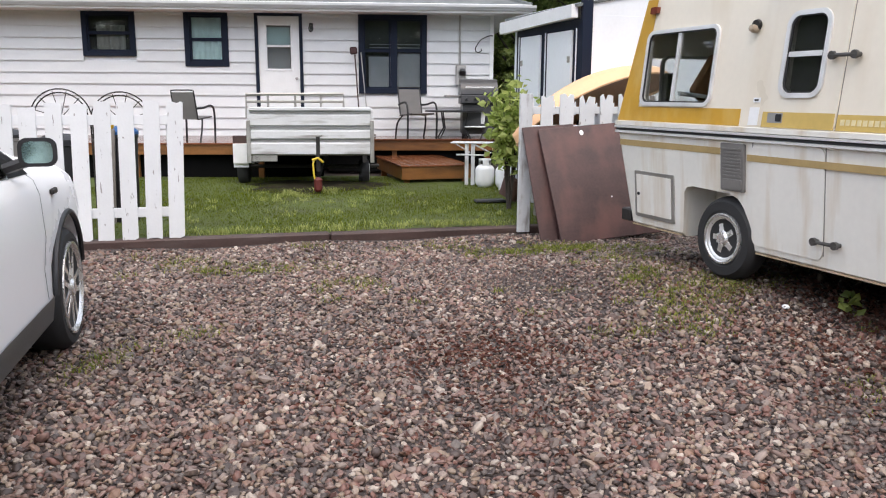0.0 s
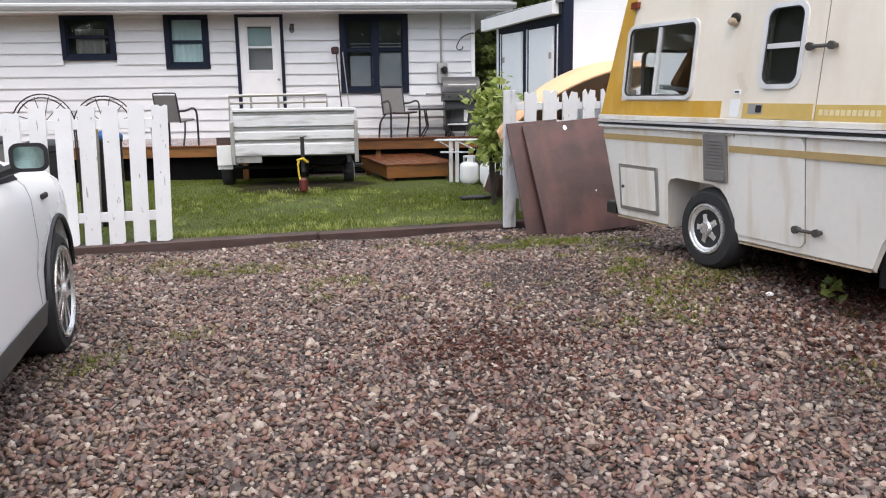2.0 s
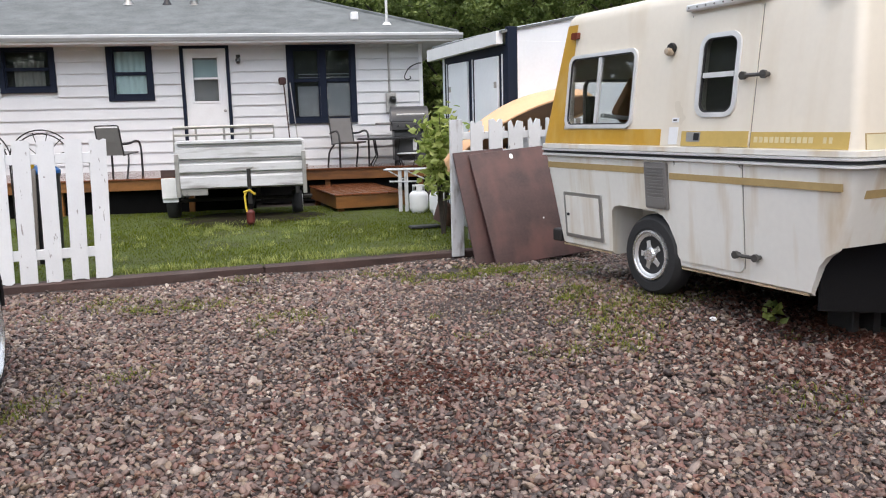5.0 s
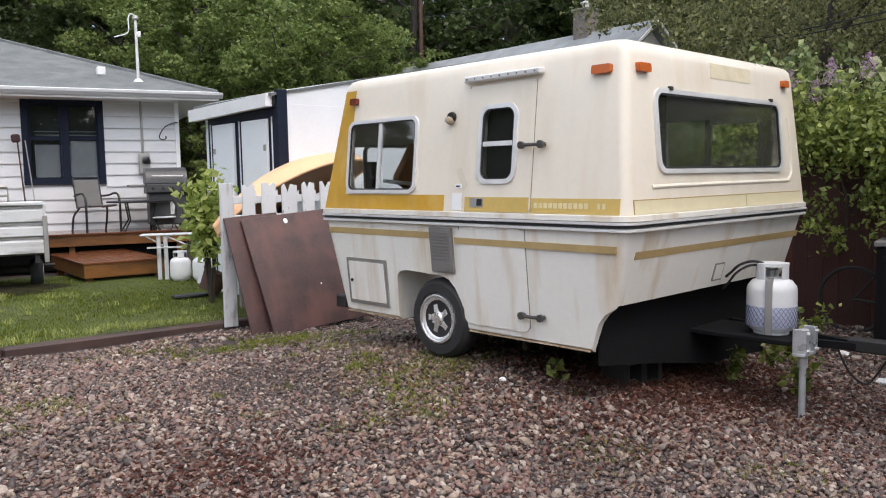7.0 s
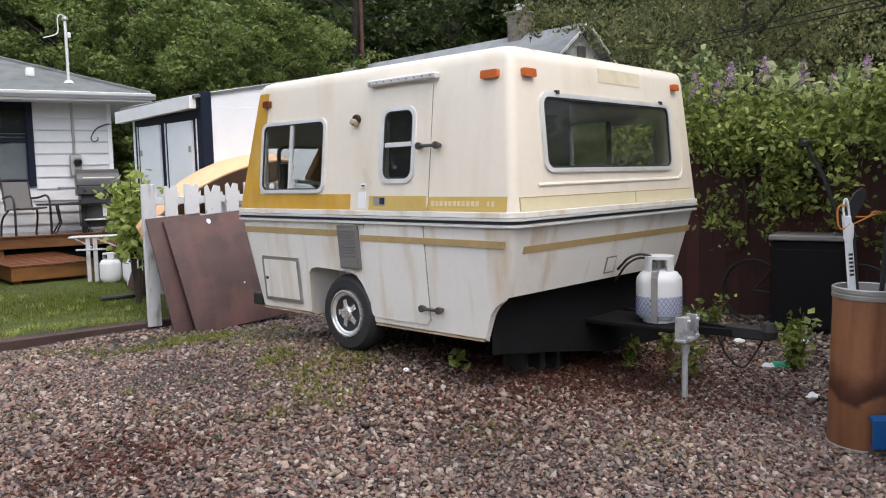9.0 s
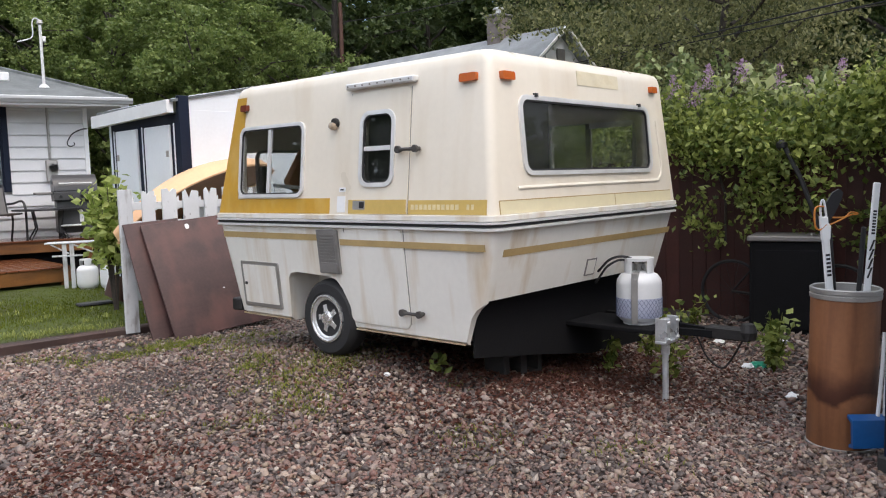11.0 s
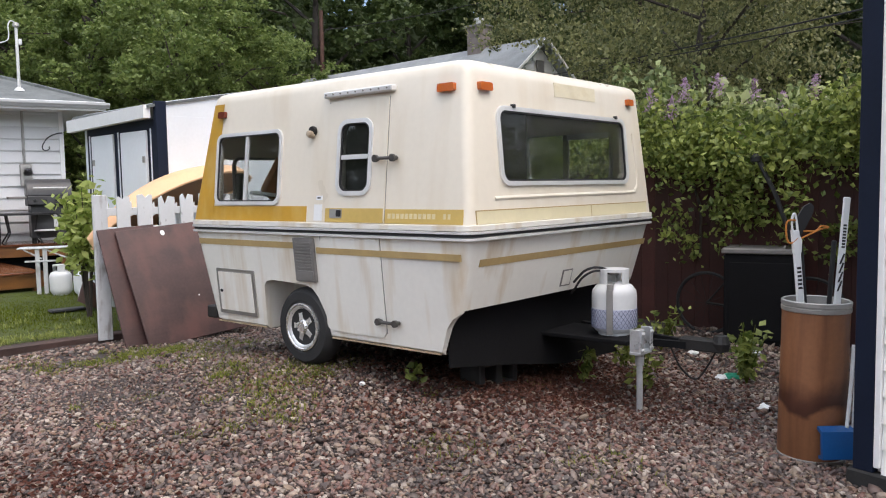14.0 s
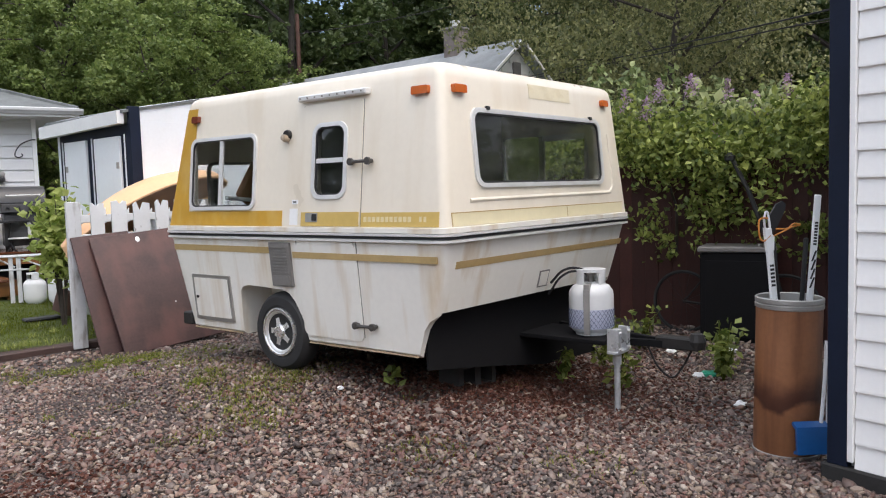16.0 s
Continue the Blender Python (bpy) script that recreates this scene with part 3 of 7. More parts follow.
        cols.append([bm.verts.new(p) for p in flat + arc + [(x + 0.10, y + o, z)]])
    for p, q in zip(cols, cols[1:]):
        for k in range(len(p) - 1):
            bm.faces.new((p[k], p[k + 1], q[k + 1], q[k]))
    part("gold_corner", bm, gold, c, "golden yellow painted rear edge", True)
    part("pale_band", front_plate(0.085, W - 0.12, 1.236, 1.312, 0.005, 0.003), pale_yellow, c, "pale yellow painted band")
    part("band_line", front_plate(0.085, W - 0.12, 1.312, 1.318, 0.006, 0.004), tan_stripe, c, "thin gold outline")
    part("band_line", front_plate(1.425, 1.431, 1.236, 1.312, 0.006, 0.004), tan_stripe, c)
    part("band_line", front_plate(0.080, 0.086, 1.236, 1.318, 0.006, 0.004), tan_stripe, c)
    part("stripe", side_plate(1.62, 2.775, 1.042, 1.087, 0.005, 0.003), tan_stripe, c, "tan painted stripe")
    part("stripe", side_plate(0.088, 1.36, 1.018, 1.060, 0.014, 0.0125), tan_stripe, c, "tan painted stripe")
    part("stripe", front_plate(0.165, W - 0.06, 0.975, 1.020, 0.005, 0.003), tan_stripe, c, "tan painted stripe")
    part("bottom_trim", side_plate(0.305, 1.29, 0.424, 0.434, 0.010, 0.005), rust_edge, c, "rusty brown lower edge")
    part("bottom_trim", side_plate(2.03, 2.63, 0.424, 0.434, 0.010, 0.005), rust_edge, c, "rusty brown lower edge")
    # side window
    w = part("side_window", side_plate(1.752, 2.548, 1.352, 1.898, 0.03, 0.016, 0.070), alu, c, "aluminium framed sliding window", True)
    cut(w, side_plate(1.779, 2.521, 1.378, 1.872, 0.2, 0.1, 0.05))
    part("pane", side_plate(1.779, 2.17, 1.378, 1.872, 0.006, -0.004), window_tint, w)
    part("pane", side_plate(2.17, 2.521, 1.378, 1.872, 0.006, -0.012), window_tint, w)
    gk = part("gasket", side_plate(1.778, 2.522, 1.377, 1.873, 0.012, 0.012, 0.05), black_rub, w, "black rubber gasket")
    cut(gk, side_plate(1.788, 2.512, 1.387, 1.863, 0.2, 0.1, 0.045))
    part("mullion", side_plate(2.155, 2.19, 1.364, 1.887, 0.02, 0.008), alu, w)
    # front window
    w = part("front_window", front_plate(0.350, 2.030, 1.460, 1.955, 0.03, 0.014, 0.085), alu, c, "wide aluminium framed front window", True)
    cut(w, front_plate(0.386, 1.994, 1.488, 1.926, 0.2, 0.1, 0.06))
    part("pane", front_plate(0.388, 1.992, 1.490, 1.924, 0.006, -0.004), window_hazy, w)
    gk = part("gasket", front_plate(0.385, 1.995, 1.487, 1.927, 0.012, 0.009, 0.06), black_rub, w, "black rubber gasket")
    cut(gk, front_plate(0.398, 1.982, 1.500, 1.914, 0.2, 0.1, 0.05))
    for x in (0.52, 1.86):
        part("latch", front_plate(x, x + 0.03, 1.945, 1.968, 0.02, 0.024), black_pl, w)
    led = [(0.28, 1.385), (0.5, 1.388), (1.2, 1.392), (2.04, 1.395), (2.12, 1.405), (2.165, 1.44), (2.18, 1.50), (2.17, 1.65), (2.15, 1.85)]
    part("moulded_ledge", tube([(p.x, front_y(p.y) + 0.004, p.y) for p in curve([(x, z, 0) for x, z in led], 4)], 0.014, 8), cream, c, "moulded cream ledge round the front window", True)
    fw = part("far_window", loft([[(x, u, z) for u, z, _ in rrect(0.322, 1.168, 1.482, 1.903, 0.06, 0, 5)] for x in (W - 0.125, W - 0.085)]), alu, c, "aluminium frame of the far sliding window")
    cut(fw, loft([[(x, u, z) for u, z, _ in rrect(0.345, 1.145, 1.505, 1.880, 0.045, 0, 5)] for x in (W - 0.3, W)]))
    part("mullion", box((W - 0.122, 0.735, 1.50), (W - 0.09, 0.785, 1.885), 0.004), grey_pl, fw)
    part("pane", box((W - 0.108, 0.345, 1.505), (W - 0.103, 0.76, 1.880), 0), window_tint, fw)
    part("pane", box((W - 0.100, 0.76, 1.505), (W - 0.095, 1.145, 1.880), 0), window_tint, fw)
    # white strip that paints the bright sky at the pane's top
    part("valance", box((W - 0.140, 0.345, 1.835), (W - 0.136, 0.735, 1.880), 0), white_paint, fw, "white strip standing in for brightness outside")
    part("insect_screen", box((W - 0.120, 0.785, 1.505), (W - 0.117, 1.145, 1.880), 0), screen_mesh, fw, "grey insect screen")
    rw = part("rear_window", loft([[(x, y, z) for x, z, _ in rrect(0.185, 2.232, 1.333, 1.724, 0.07, 0, 5)] for y in (2.50, 2.53)]), alu_dull, c, "aluminium frame of the rear window")
    cut(rw, loft([[(x, y, z) for x, z, _ in rrect(0.205, 2.212, 1.353, 1.704, 0.05, 0, 5)] for y in (2.3, 2.7)]))
    part("pane", box((0.205, 2.515, 1.353), (2.212, 2.520, 1.704), 0), window_tint, rw)
    part("corner_post", box((0.125, 2.36, 1.30), (0.205, 2.42, 1.588), 0.01), interior, c, "dark padded bench end inside the window")
    part("cushion", xf(box((-0.03, -0.17, -0.17), (0.03, 0.17, 0.17), 0.03), Matrix.Translation((0.40, 2.16, 1.50)) @ Matrix.Rotation(radians(90), 4, "Z") @ Matrix.Rotation(radians(34), 4, "X")), brown_mat, c, "brown cushion leaning inside the window", True)
    part("ledge_board", xf(box((-0.16, -0.02, -0.014), (0.16, 0.02, 0.014), 0.004), Matrix.Translation((0.23, 2.14, 1.425)) @ Matrix.Rotation(radians(6), 4, "Y")), white_worn, c, "pale board inside the window")
    part("door_blind", side_plate(0.85, 1.14, 1.44, 1.90, 0.006, -0.05), curtain_dim, c, "grey blind behind the door window")
    # two invented blocks that keep the windows dark by closing the view through
    part("cupboard", box((1.30, 0.98, 0.82), (2.05, 1.75, 2.10), 0.01), interior, c, "dark block added inside to stop the view through")
    part("bench", box((0.25, 1.80, 0.82), (2.1, 2.35, 1.30), 0.03), timber_mat, c, "brown bench block added to darken the inside")
    # entry door with its panel gap, window, hinge bars, latch
    d = part("entry_door", side_plate(0.705, 1.262, 1.236, 2.045, 0.014, 0.010, 0.03), cream, c, "cream entry door with rounded window", True)
    cut(d, side_plate(0.855, 1.13, 1.44, 1.895, 0.3, 0.15, 0.05))
    part("door_lower", side_plate(0.752, 1.318, 0.482, 1.137, 0.014, 0.010, 0.05), white_gel, d, "stained white lower door panel", True)
    part("door_band", side_plate(0.712, 1.255, 1.238, 1.330, 0.006, 0.0125), gold_pale, d, "faded golden band on the door")
    part("panel_gap", side_plate(0.7015, 0.7045, 1.236, 2.045, 0.01, 0.003), grey_pl, d)
    part("panel_gap", side_plate(1.2625, 1.2655, 1.236, 2.045, 0.01, 0.003), grey_pl, d)
    part("panel_gap", side_plate(0.748, 0.7515, 0.51, 1.137, 0.01, 0.004), grey_pl, d)
    part("panel_gap", side_plate(1.3185, 1.322, 0.50, 1.137, 0.01, 0.004), grey_pl, d)
    fr = part("door_window", side_plate(0.828, 1.158, 1.414, 1.918, 0.03, 0.022, 0.085), alu, d, "rounded aluminium window frame", True)
    cut(fr, side_plate(0.858, 1.128, 1.443, 1.890, 0.2, 0.1, 0.06))
    gk = part("gasket", side_plate(0.857, 1.129, 1.442, 1.891, 0.012, 0.016, 0.06), black_rub, d)
    cut(gk, side_plate(0.867, 1.119, 1.452, 1.881, 0.2, 0.1, 0.055))
    part("crossbar", side_plate(0.855, 1.13, 1.653, 1.683, 0.02, 0.014), alu, d)
    part("pane", side_plate(0.858, 1.128, 1.443, 1.890, 0.006, -0.004), glass_dark, d)
    for z, u0 in ((1.648, 0.60), (0.595, 0.615)):
        x = side_x(z)
        bm = tube([(x - 0.045, u0, z), (x - 0.045, u0 + 0.19, z)], 0.011, 8)
        for u in (u0 + 0.02, u0 + 0.17):
            lathe([(0.024, 0), (0.024, 0.02), (0.014, 0.03), (0.014, 0.05)], 10, bm, Matrix.Translation((x - 0.055, u, z)) @ Matrix.Rotation(radians(90), 4, "Y"))
        part("hinge_bar", bm, hinge_grey, d, "dark grey metal hinge bar", True)
    part("latch_plate", side_plate(1.09, 1.21, 1.265, 1.325, 0.02, 0.014, 0.008), alu_dull, d, "aluminium latch plate")
    part("latch_handle", side_plate(1.10, 1.14, 1.275, 1.318, 0.02, 0.02, 0.005), black_pl, d)
    a = part("awning_rail", box((side_x(2.09) - 0.05, 0.655, 2.070), (side_x(2.09) + 0.02, 1.29, 2.110), 0.008), alu, c, "aluminium drip rail over the door")
    for k in range(9):
        part("rail_screw", lathe([(0.006, 0), (0.006, 0.004), (0, 0.005)], 8, None, Matrix.Translation((side_x(2.09) - 0.052, 0.69 + k * 0.071, 2.090)) @ Matrix.Rotation(radians(-90), 4, "Y")), grey_pl, a)
    # lamps
    def lamp(name, bm, m, lab):
        part(name, bm, m, c, lab)
    lamp("marker_lamp", side_plate(0.168, 0.295, 2.027, 2.077, 0.035, 0.03, 0.012), amber, "amber marker lamp")
    lamp("marker_lamp", front_plate(0.195, 0.315, 2.032, 2.082, 0.035, 0.03, 0.012), amber, "amber marker lamp")
    lamp("marker_lamp", front_plate(2.075, 2.165, 2.062, 2.11, 0.035, 0.03, 0.012), amber, "amber marker lamp")
    lamp("marker_lamp", side_plate(2.455, 2.535, 2.02, 2.07, 0.035, 0.03, 0.012), amber_dark, "dark amber marker lamp")
    pl = part("porch_lamp", lathe([(0.034, 0), (0.036, 0.01), (0.032, 0.024), (0.0, 0.024)], 16, None, Matrix.Translation((side_x(1.84), 1.42, 1.86)) @ Matrix.Rotation(radians(-90), 4, "Y")), dark_steel, c, "brown porch lamp with pale lens")
    part("lens", lathe([(0.024, 0.01), (0.026, 0.04), (0.020, 0.06), (0.0, 0.066)], 16, None, Matrix.Translation((side_x(1.84), 1.42, 1.83)) @ Matrix.Rotation(radians(-78), 4, "Y")), lens_tan, pl, "tan lens", True)
    part("plaque", front_plate(1.055, 1.605, 2.055, 2.150, 0.005, 0.003), faded_plaque, c, "faded pale yellow name plaque")
    # fridge vent, hatch, decal
    v = part("fridge_vent", side_plate(1.383, 1.595, 0.812, 1.122, 0.03, 0.02, 0.01), grey_pl, c, "grey fridge vent")
    for i in range(9):
        part("slat", side_plate(1.405, 1.573, 0.905 + i * 0.022, 0.916 + i * 0.022, 0.02, 0.026), grey_pl, v)
    part("vent_hood", side_plate(1.398, 1.58, 0.825, 0.89, 0.03, 0.028, 0.01), grey_pl, v)
    h = part("hatch_frame", side_plate(2.105, 2.578, 0.498, 0.856, 0.02, 0.012, 0.012), alu_dull, c, "grey framed storage hatch")
    part("hatch_door", side_plate(2.133, 2.550, 0.527, 0.829, 0.02, 0.016, 0.008), white_gel, h, "white hatch door")
    part("hatch_lock", lathe([(0.012, 0), (0.012, 0.012), (0, 0.014)], 10, None, Matrix.Translation((side_x(0.68) - 0.014, 2.52, 0.68)) @ Matrix.Rotation(radians(-90), 4, "Y")), black_pl, h)
    part("decal", side_plate(1.30, 1.38, 1.245, 1.355, 0.004, 0.004), white_paint, c, "white paper sticker")
    part("decal", side_plate(1.30, 1.36, 1.385, 1.415, 0.004, 0.004), white_paint, c, "small white sticker")
    for i, u in enumerate((1.325, 1.34)):
        part("decal_bar", side_plate(u - 0.01, u + 0.008, 1.395, 1.405, 0.004, 0.0055), black_pl, c)
    part("service_door", front_plate(1.19, 1.29, 0.755, 0.855, 0.01, 0.008), white_gel, c)
    part("service_outline", front_plate(1.175, 1.305, 0.745, 0.865, 0.006, 0.004), grey_pl, c)
    # name in pale bars along the band
    for i in range(11):
        part("name_bar", side_plate(0.675 - i * 0.037 - 0.027, 0.675 - i * 0.037, 1.266, 1.298, 0.004, 0.0045), name_paint, c)
    for u in (0.215, 0.18):
        part("name_bar", side_plate(u - 0.02, u, 1.266, 1.298, 0.004, 0.0045), name_paint, c)
    # wheels
    wheel(c, 0.135, 1.575, 0.480, -1, 0.283, 0.172, spokes=0)
    wheel(c, W - 0.135, 1.575, 0.480, 1, 0.283, 0.172, spokes=0)
    part("tank_tray", box((1.16, -0.40, 0.385), (1.62, 0.35, 0.415), 0.005), black_matt, c, "black tank tray")
    part("axle", tube([(0.25, 1.575, 0.480), (W - 0.25, 1.575, 0.480)], 0.04, 8), dark_steel, c)
    part("rear_bumper", box((0.08, 2.68, 0.435), (W - 0.08, 2.80, 0.535), 0.01), dark_steel, c, "dark steel rear bumper")
    # tongue, jack, tank
    hx, hy, hz = 1.45, -0.70, 0.385
    part("tongue", tube([(hx - 0.22, 0.3, 0.39), (hx - 0.03, hy, hz)], 0.032, 4, tube([(hx + 0.30, 0.3, 0.39), (hx + 0.03, hy, hz)], 0.032, 4)), black_matt, c, "black A-frame tow bar")
    part("coupler", lathe([(0.05, 0), (0.06, 0.05), (0.04, 0.1), (0, 0.11)], 12, box((hx - 0.05, hy - 0.25, hz - 0.03), (hx + 0.05, hy + 0.05, hz + 0.05), 0.01), Matrix.Translation((hx, hy - 0.22, hz - 0.02))), dark_steel, c)
    j = part("jack", tube([(1.232, -0.456, -0.09), (1.232, -0.456, 0.34)], 0.021, 12), galvanised, c, "galvanised swing jack", True)
    part("foot", lathe([(0.05, 0), (0.05, 0.01), (0.02, 0.03)], 12, None, Matrix.Translation((1.232, -0.456, -0.10))), galvanised, j)
    for x in (1.157, 1.287):
        pl = part("bracket_plate", box((x, -0.505, 0.345), (x + 0.045, -0.495, 0.50), 0.003, box((x + (0.0 if x < 1.2 else 0.037), -0.495, 0.345), (x + (0.008 if x < 1.2 else 0.045), -0.42, 0.50), 0.003)), galvanised, j, "bent galvanised bracket plate")
        for z in (0.365, 0.475):
            part("bolt", lathe([(0.011, 0), (0.011, 0.012), (0, 0.014)], 6, None, Matrix.Translation((x + 0.022, -0.505, z)) @ Matrix.Rotation(radians(90), 4, "X")), alu, pl)
    part("pivot_tube", lathe([(0.030, 0.31), (0.030, 0.49), (0.022, 0.495), (0, 0.50)], 14, None, Matrix.Translation((1.232, -0.456, 0))), alu_dull, j, "dull steel pivot tube", True)
    part("cross_plate", box((1.152, -0.50, 0.33), (1.327, -0.42, 0.35), 0.003), galvanised, j)
    part("lower_socket", lathe([(0.027, 0.25), (0.030, 0.26), (0.030, 0.32), (0.0, 0.32)], 14, None, Matrix.Translation((1.232, -0.456, 0))), galvanised, j, "", True)
    ch = tube(curve([(1.40, -0.60, 0.36), (1.43, -0.66, 0.22), (1.47, -0.74, 0.15), (1.50, -0.80, 0.22), (1.48, -0.88, 0.36)]), 0.007, 6)
    part("safety_chain", ch, dark_steel, c, "dark hanging safety chain", True)
    return c


def wheel(c, x, y, z, s, r=0.295, rim=0.185, m_rim=rim_silver, spokes=5, width=0.17):
    """A wheel whose outer face looks along x times s."""
    t = Matrix.Translation((x, y, z)) @ Matrix.Rotation(radians(90 * s), 4, "Y")
    h = width / 2
    k = part("wheel", lathe([(rim, -h), (r - 0.035, -h), (r - 0.008, -h + 0.03), (r, -h + 0.055), (r, h - 0.055), (r - 0.008, h - 0.03), (r - 0.035, h), (rim + 0.02, h + 0.004), (rim, h - 0.01)], 40, None, t), black_rub, c, "black tyre", True)
    rm = part("rim", lathe([(rim + 0.003, h - 0.012), (rim, h + 0.008), (rim - 0.012, h + 0.010), (rim - 0.035, h - 0.012), (rim - 0.045, h - 0.05)] + ([(0.05, h - 0.055), (0.0, h - 0.055)] if spokes else [(rim - 0.05, -h + 0.03)]), 40, None, t), m_rim, k, "silver spoked rim", True)
    if not spokes:
        part("wheel_disc", lathe([(0.62 * rim, h - 0.040), (0.70 * rim, h - 0.020), (0.80 * rim, h - 0.004), (0.90 * rim, h + 0.004), (0.97 * rim, h + 0.002), (0.985 * rim, h - 0.02), (0.66 * rim, h - 0.055)], 40, None, t), chrome_dull, rm, "bright trim ring", True)
        for i in range(5):
            q = t @ Matrix.Rotation(2 * math.pi * i / 5 + 0.3, 4, "Z")
            part("spoke", xf(loft([[(a, -b, z0), (a, b, z0), (a, b * 0.62, z1), (a, -b * 0.62, z1)] for a, b, z0, z1 in ((0.03, 0.034, h - 0.04, h + 0.002), (0.075, 0.027, h - 0.045, h - 0.006), (0.74 * rim, 0.038, h - 0.05, h - 0.014))]), q), chrome_dull, rm)
            part("lug_nut", lathe([(0.009, h - 0.01), (0.009, h + 0.012), (0, h + 0.014)], 6, None, q @ Matrix.Rotation(0.63, 4, "Z") @ Matrix.Translation((0.040, 0, 0))), chrome_dull, rm)
    for i in range(spokes):
        a = 2 * math.pi * i / spokes + 0.3
        q = t @ Matrix.Rotation(a, 4, "Z")
        for s2 in (-1, 1):
            part("spoke", xf(loft([[(0.035, s2 * 0.022 - 0.018, h - 0.045), (0.035, s2 * 0.022 + 0.018, h - 0.045), (0.035, s2 * 0.022 + 0.014, h - 0.002), (0.035, s2 * 0.022 - 0.014, h - 0.002)],
                                   [(rim - 0.028, s2 * 0.20 * rim - 0.025, h - 0.055), (rim - 0.028, s2 * 0.20 * rim + 0.025, h - 0.055), (rim - 0.024, s2 * 0.20 * rim + 0.018, h - 0.010), (rim - 0.024, s2 * 0.20 * rim - 0.018, h - 0.010)]]), q), m_rim, rm)
    part("hub_cap", lathe([(0.055, h - 0.06), (0.055, h - 0.005), (0.04, h + 0.012), (0.0, h + 0.014)], 20, None, t), m_rim, rm, "", True)
    part("barrel_well", lathe([(rim - 0.024, h - 0.03), (rim - 0.03, -h + 0.02), (0.0, -h + 0.02)], 24, None, t), dark_steel, rm)


caravan()


def propane_tank(m, label, band=True, s=1.0):
    t = thing("propane_tank", m, label, "gas cylinder")
    part("cylinder", lathe([(0.10, 0.02), (0.13, 0.03), (0.152, 0.07), (0.155, 0.10), (0.155, 0.28), (0.15, 0.31), (0.125, 0.345), (0.08, 0.365), (0.03, 0.37)], 28), tank_white, t, "white painted steel cylinder", True)
    part("foot_ring", lathe([(0.105, 0), (0.11, 0), (0.11, 0.035), (0.105, 0.035)], 24), tank_white, t)
    part("valve", lathe([(0.02, 0.36), (0.02, 0.41), (0.035, 0.415), (0.035, 0.44), (0.0, 0.445)], 12), alu_dull, t, "brass grey valve")
    col = bmesh.new()
    for a0 in (30, 150, 270):
        pts = [(0.095 * math.cos(radians(a0 + i * 10)), 0.095 * math.sin(radians(a0 + i * 10))) for i in range(-3, 4)]
        loft([[(x * k, y * k, z) for (x, y), k, z in [(p, 1.0, 0.35) for p in pts] + [(p, 1.0, 0.455) for p in pts[::-1]]],
              [(x * k, y * k, z) for (x, y), k, z in [(p, 1.06, 0.35) for p in pts] + [(p, 1.06, 0.455) for p in pts[::-1]]]], col)
    lathe([(0.093, 0.44), (0.103, 0.44), (0.103, 0.46), (0.093, 0.46)], 24, col)
    part("collar", col, tank_white, t, "white guard collar")
    if band:
        part("label_band", lathe([(0.1556, 0.055), (0.1560, 0.056), (0.1560, 0.188), (0.1556, 0.189)], 28), mat("pale_blue_label", (0.50, 0.53, 0.66), 0.4), t, "pale blue label band", True)
        net = bmesh.new()
        for i in range(32):
            for s2 in (1, -1):
                tube([(0.157 * math.cos(2 * math.pi * (i + s2 * k * 0.5) / 32), 0.157 * math.sin(2 * math.pi * (i + s2 * k * 0.5) / 32), 0.06 + k * 0.021) for k in range(7)], 0.0017, 3, net)
        part("printed_net", net, mesh_blue, t, "blue printed diamond band")
    return t


prop = propane_tank(CAR_AT @ pose(1.38, -0.19, 0.412), "white propane cylinder strapped on a caravan tow bar")
part("strap", xf(box((-0.021, -0.168, 0.02), (0.021, -0.150, 0.33), 0.002, box((-0.021, -0.160, 0.32), (0.021, 0.12, 0.368), 0.004)), Matrix.Rotation(radians(-73), 4, "Z")), alu_dull, prop, "grey strap")
solid("gas_hose", tube(curve([(1.38, 0.09, 0.78), (1.335, 0.03, 0.82), (1.32, -0.03, 0.87), (1.35, -0.09, 0.895), (1.40, -0.14, 0.885), (1.44, -0.18, 0.85)]), 0.009, 8, tube(curve([(1.36, 0.10, 0.70), (1.315, 0.04, 0.75), (1.30, -0.02, 0.82), (1.33, -0.08, 0.865), (1.38, -0.12, 0.87), (1.43, -0.16, 0.85)]), 0.008, 8)), black_rub, CAR_AT @ pose(-0.07, 0, -0.012), "black rubber gas hose running to a propane cylinder", "hose", smooth=True)


# ---- house (facade in one plane; x to the right) ----
HY = 15.78
EAVE = 2.93
H0, H1 = -10.5, 2.16


def siding(owner, x0, x1, z0, z1, step, openings, m, thick=0.026):
    """Lapped boards as pieces of a wall in the plane y=0, facing -y, left out at the openings."""
    z = z0
    cache = {}
    while z < z1 - 0.01:
        top = min(z + step, z1)
        spans = [(x0, x1)]
        for a, b, c, d in openings:
            if c < (z + top) / 2 < d:
                spans = [q for s, e in spans for q in ((s, min(e, a)), (max(s, b), e)) if q[1] - q[0] > 0.01]
        for s, e in spans:
            key = (round(e - s, 3), round(top - z, 3))
            if key not in cache:
                w, h = key
                bm = loft([[(x, 0, 0), (x, -thick - 0.008, 0), (x, -thick - 0.008, 0.012), (x, -0.004, h + 0.006), (x, 0, h + 0.006)] for x in (0, w)])
                cache[key] = mesh_of("board", bm, m)
            ob = new("board", cache[key])
            ob.parent = owner
            ob.location = (s, 0, z)
        z = top


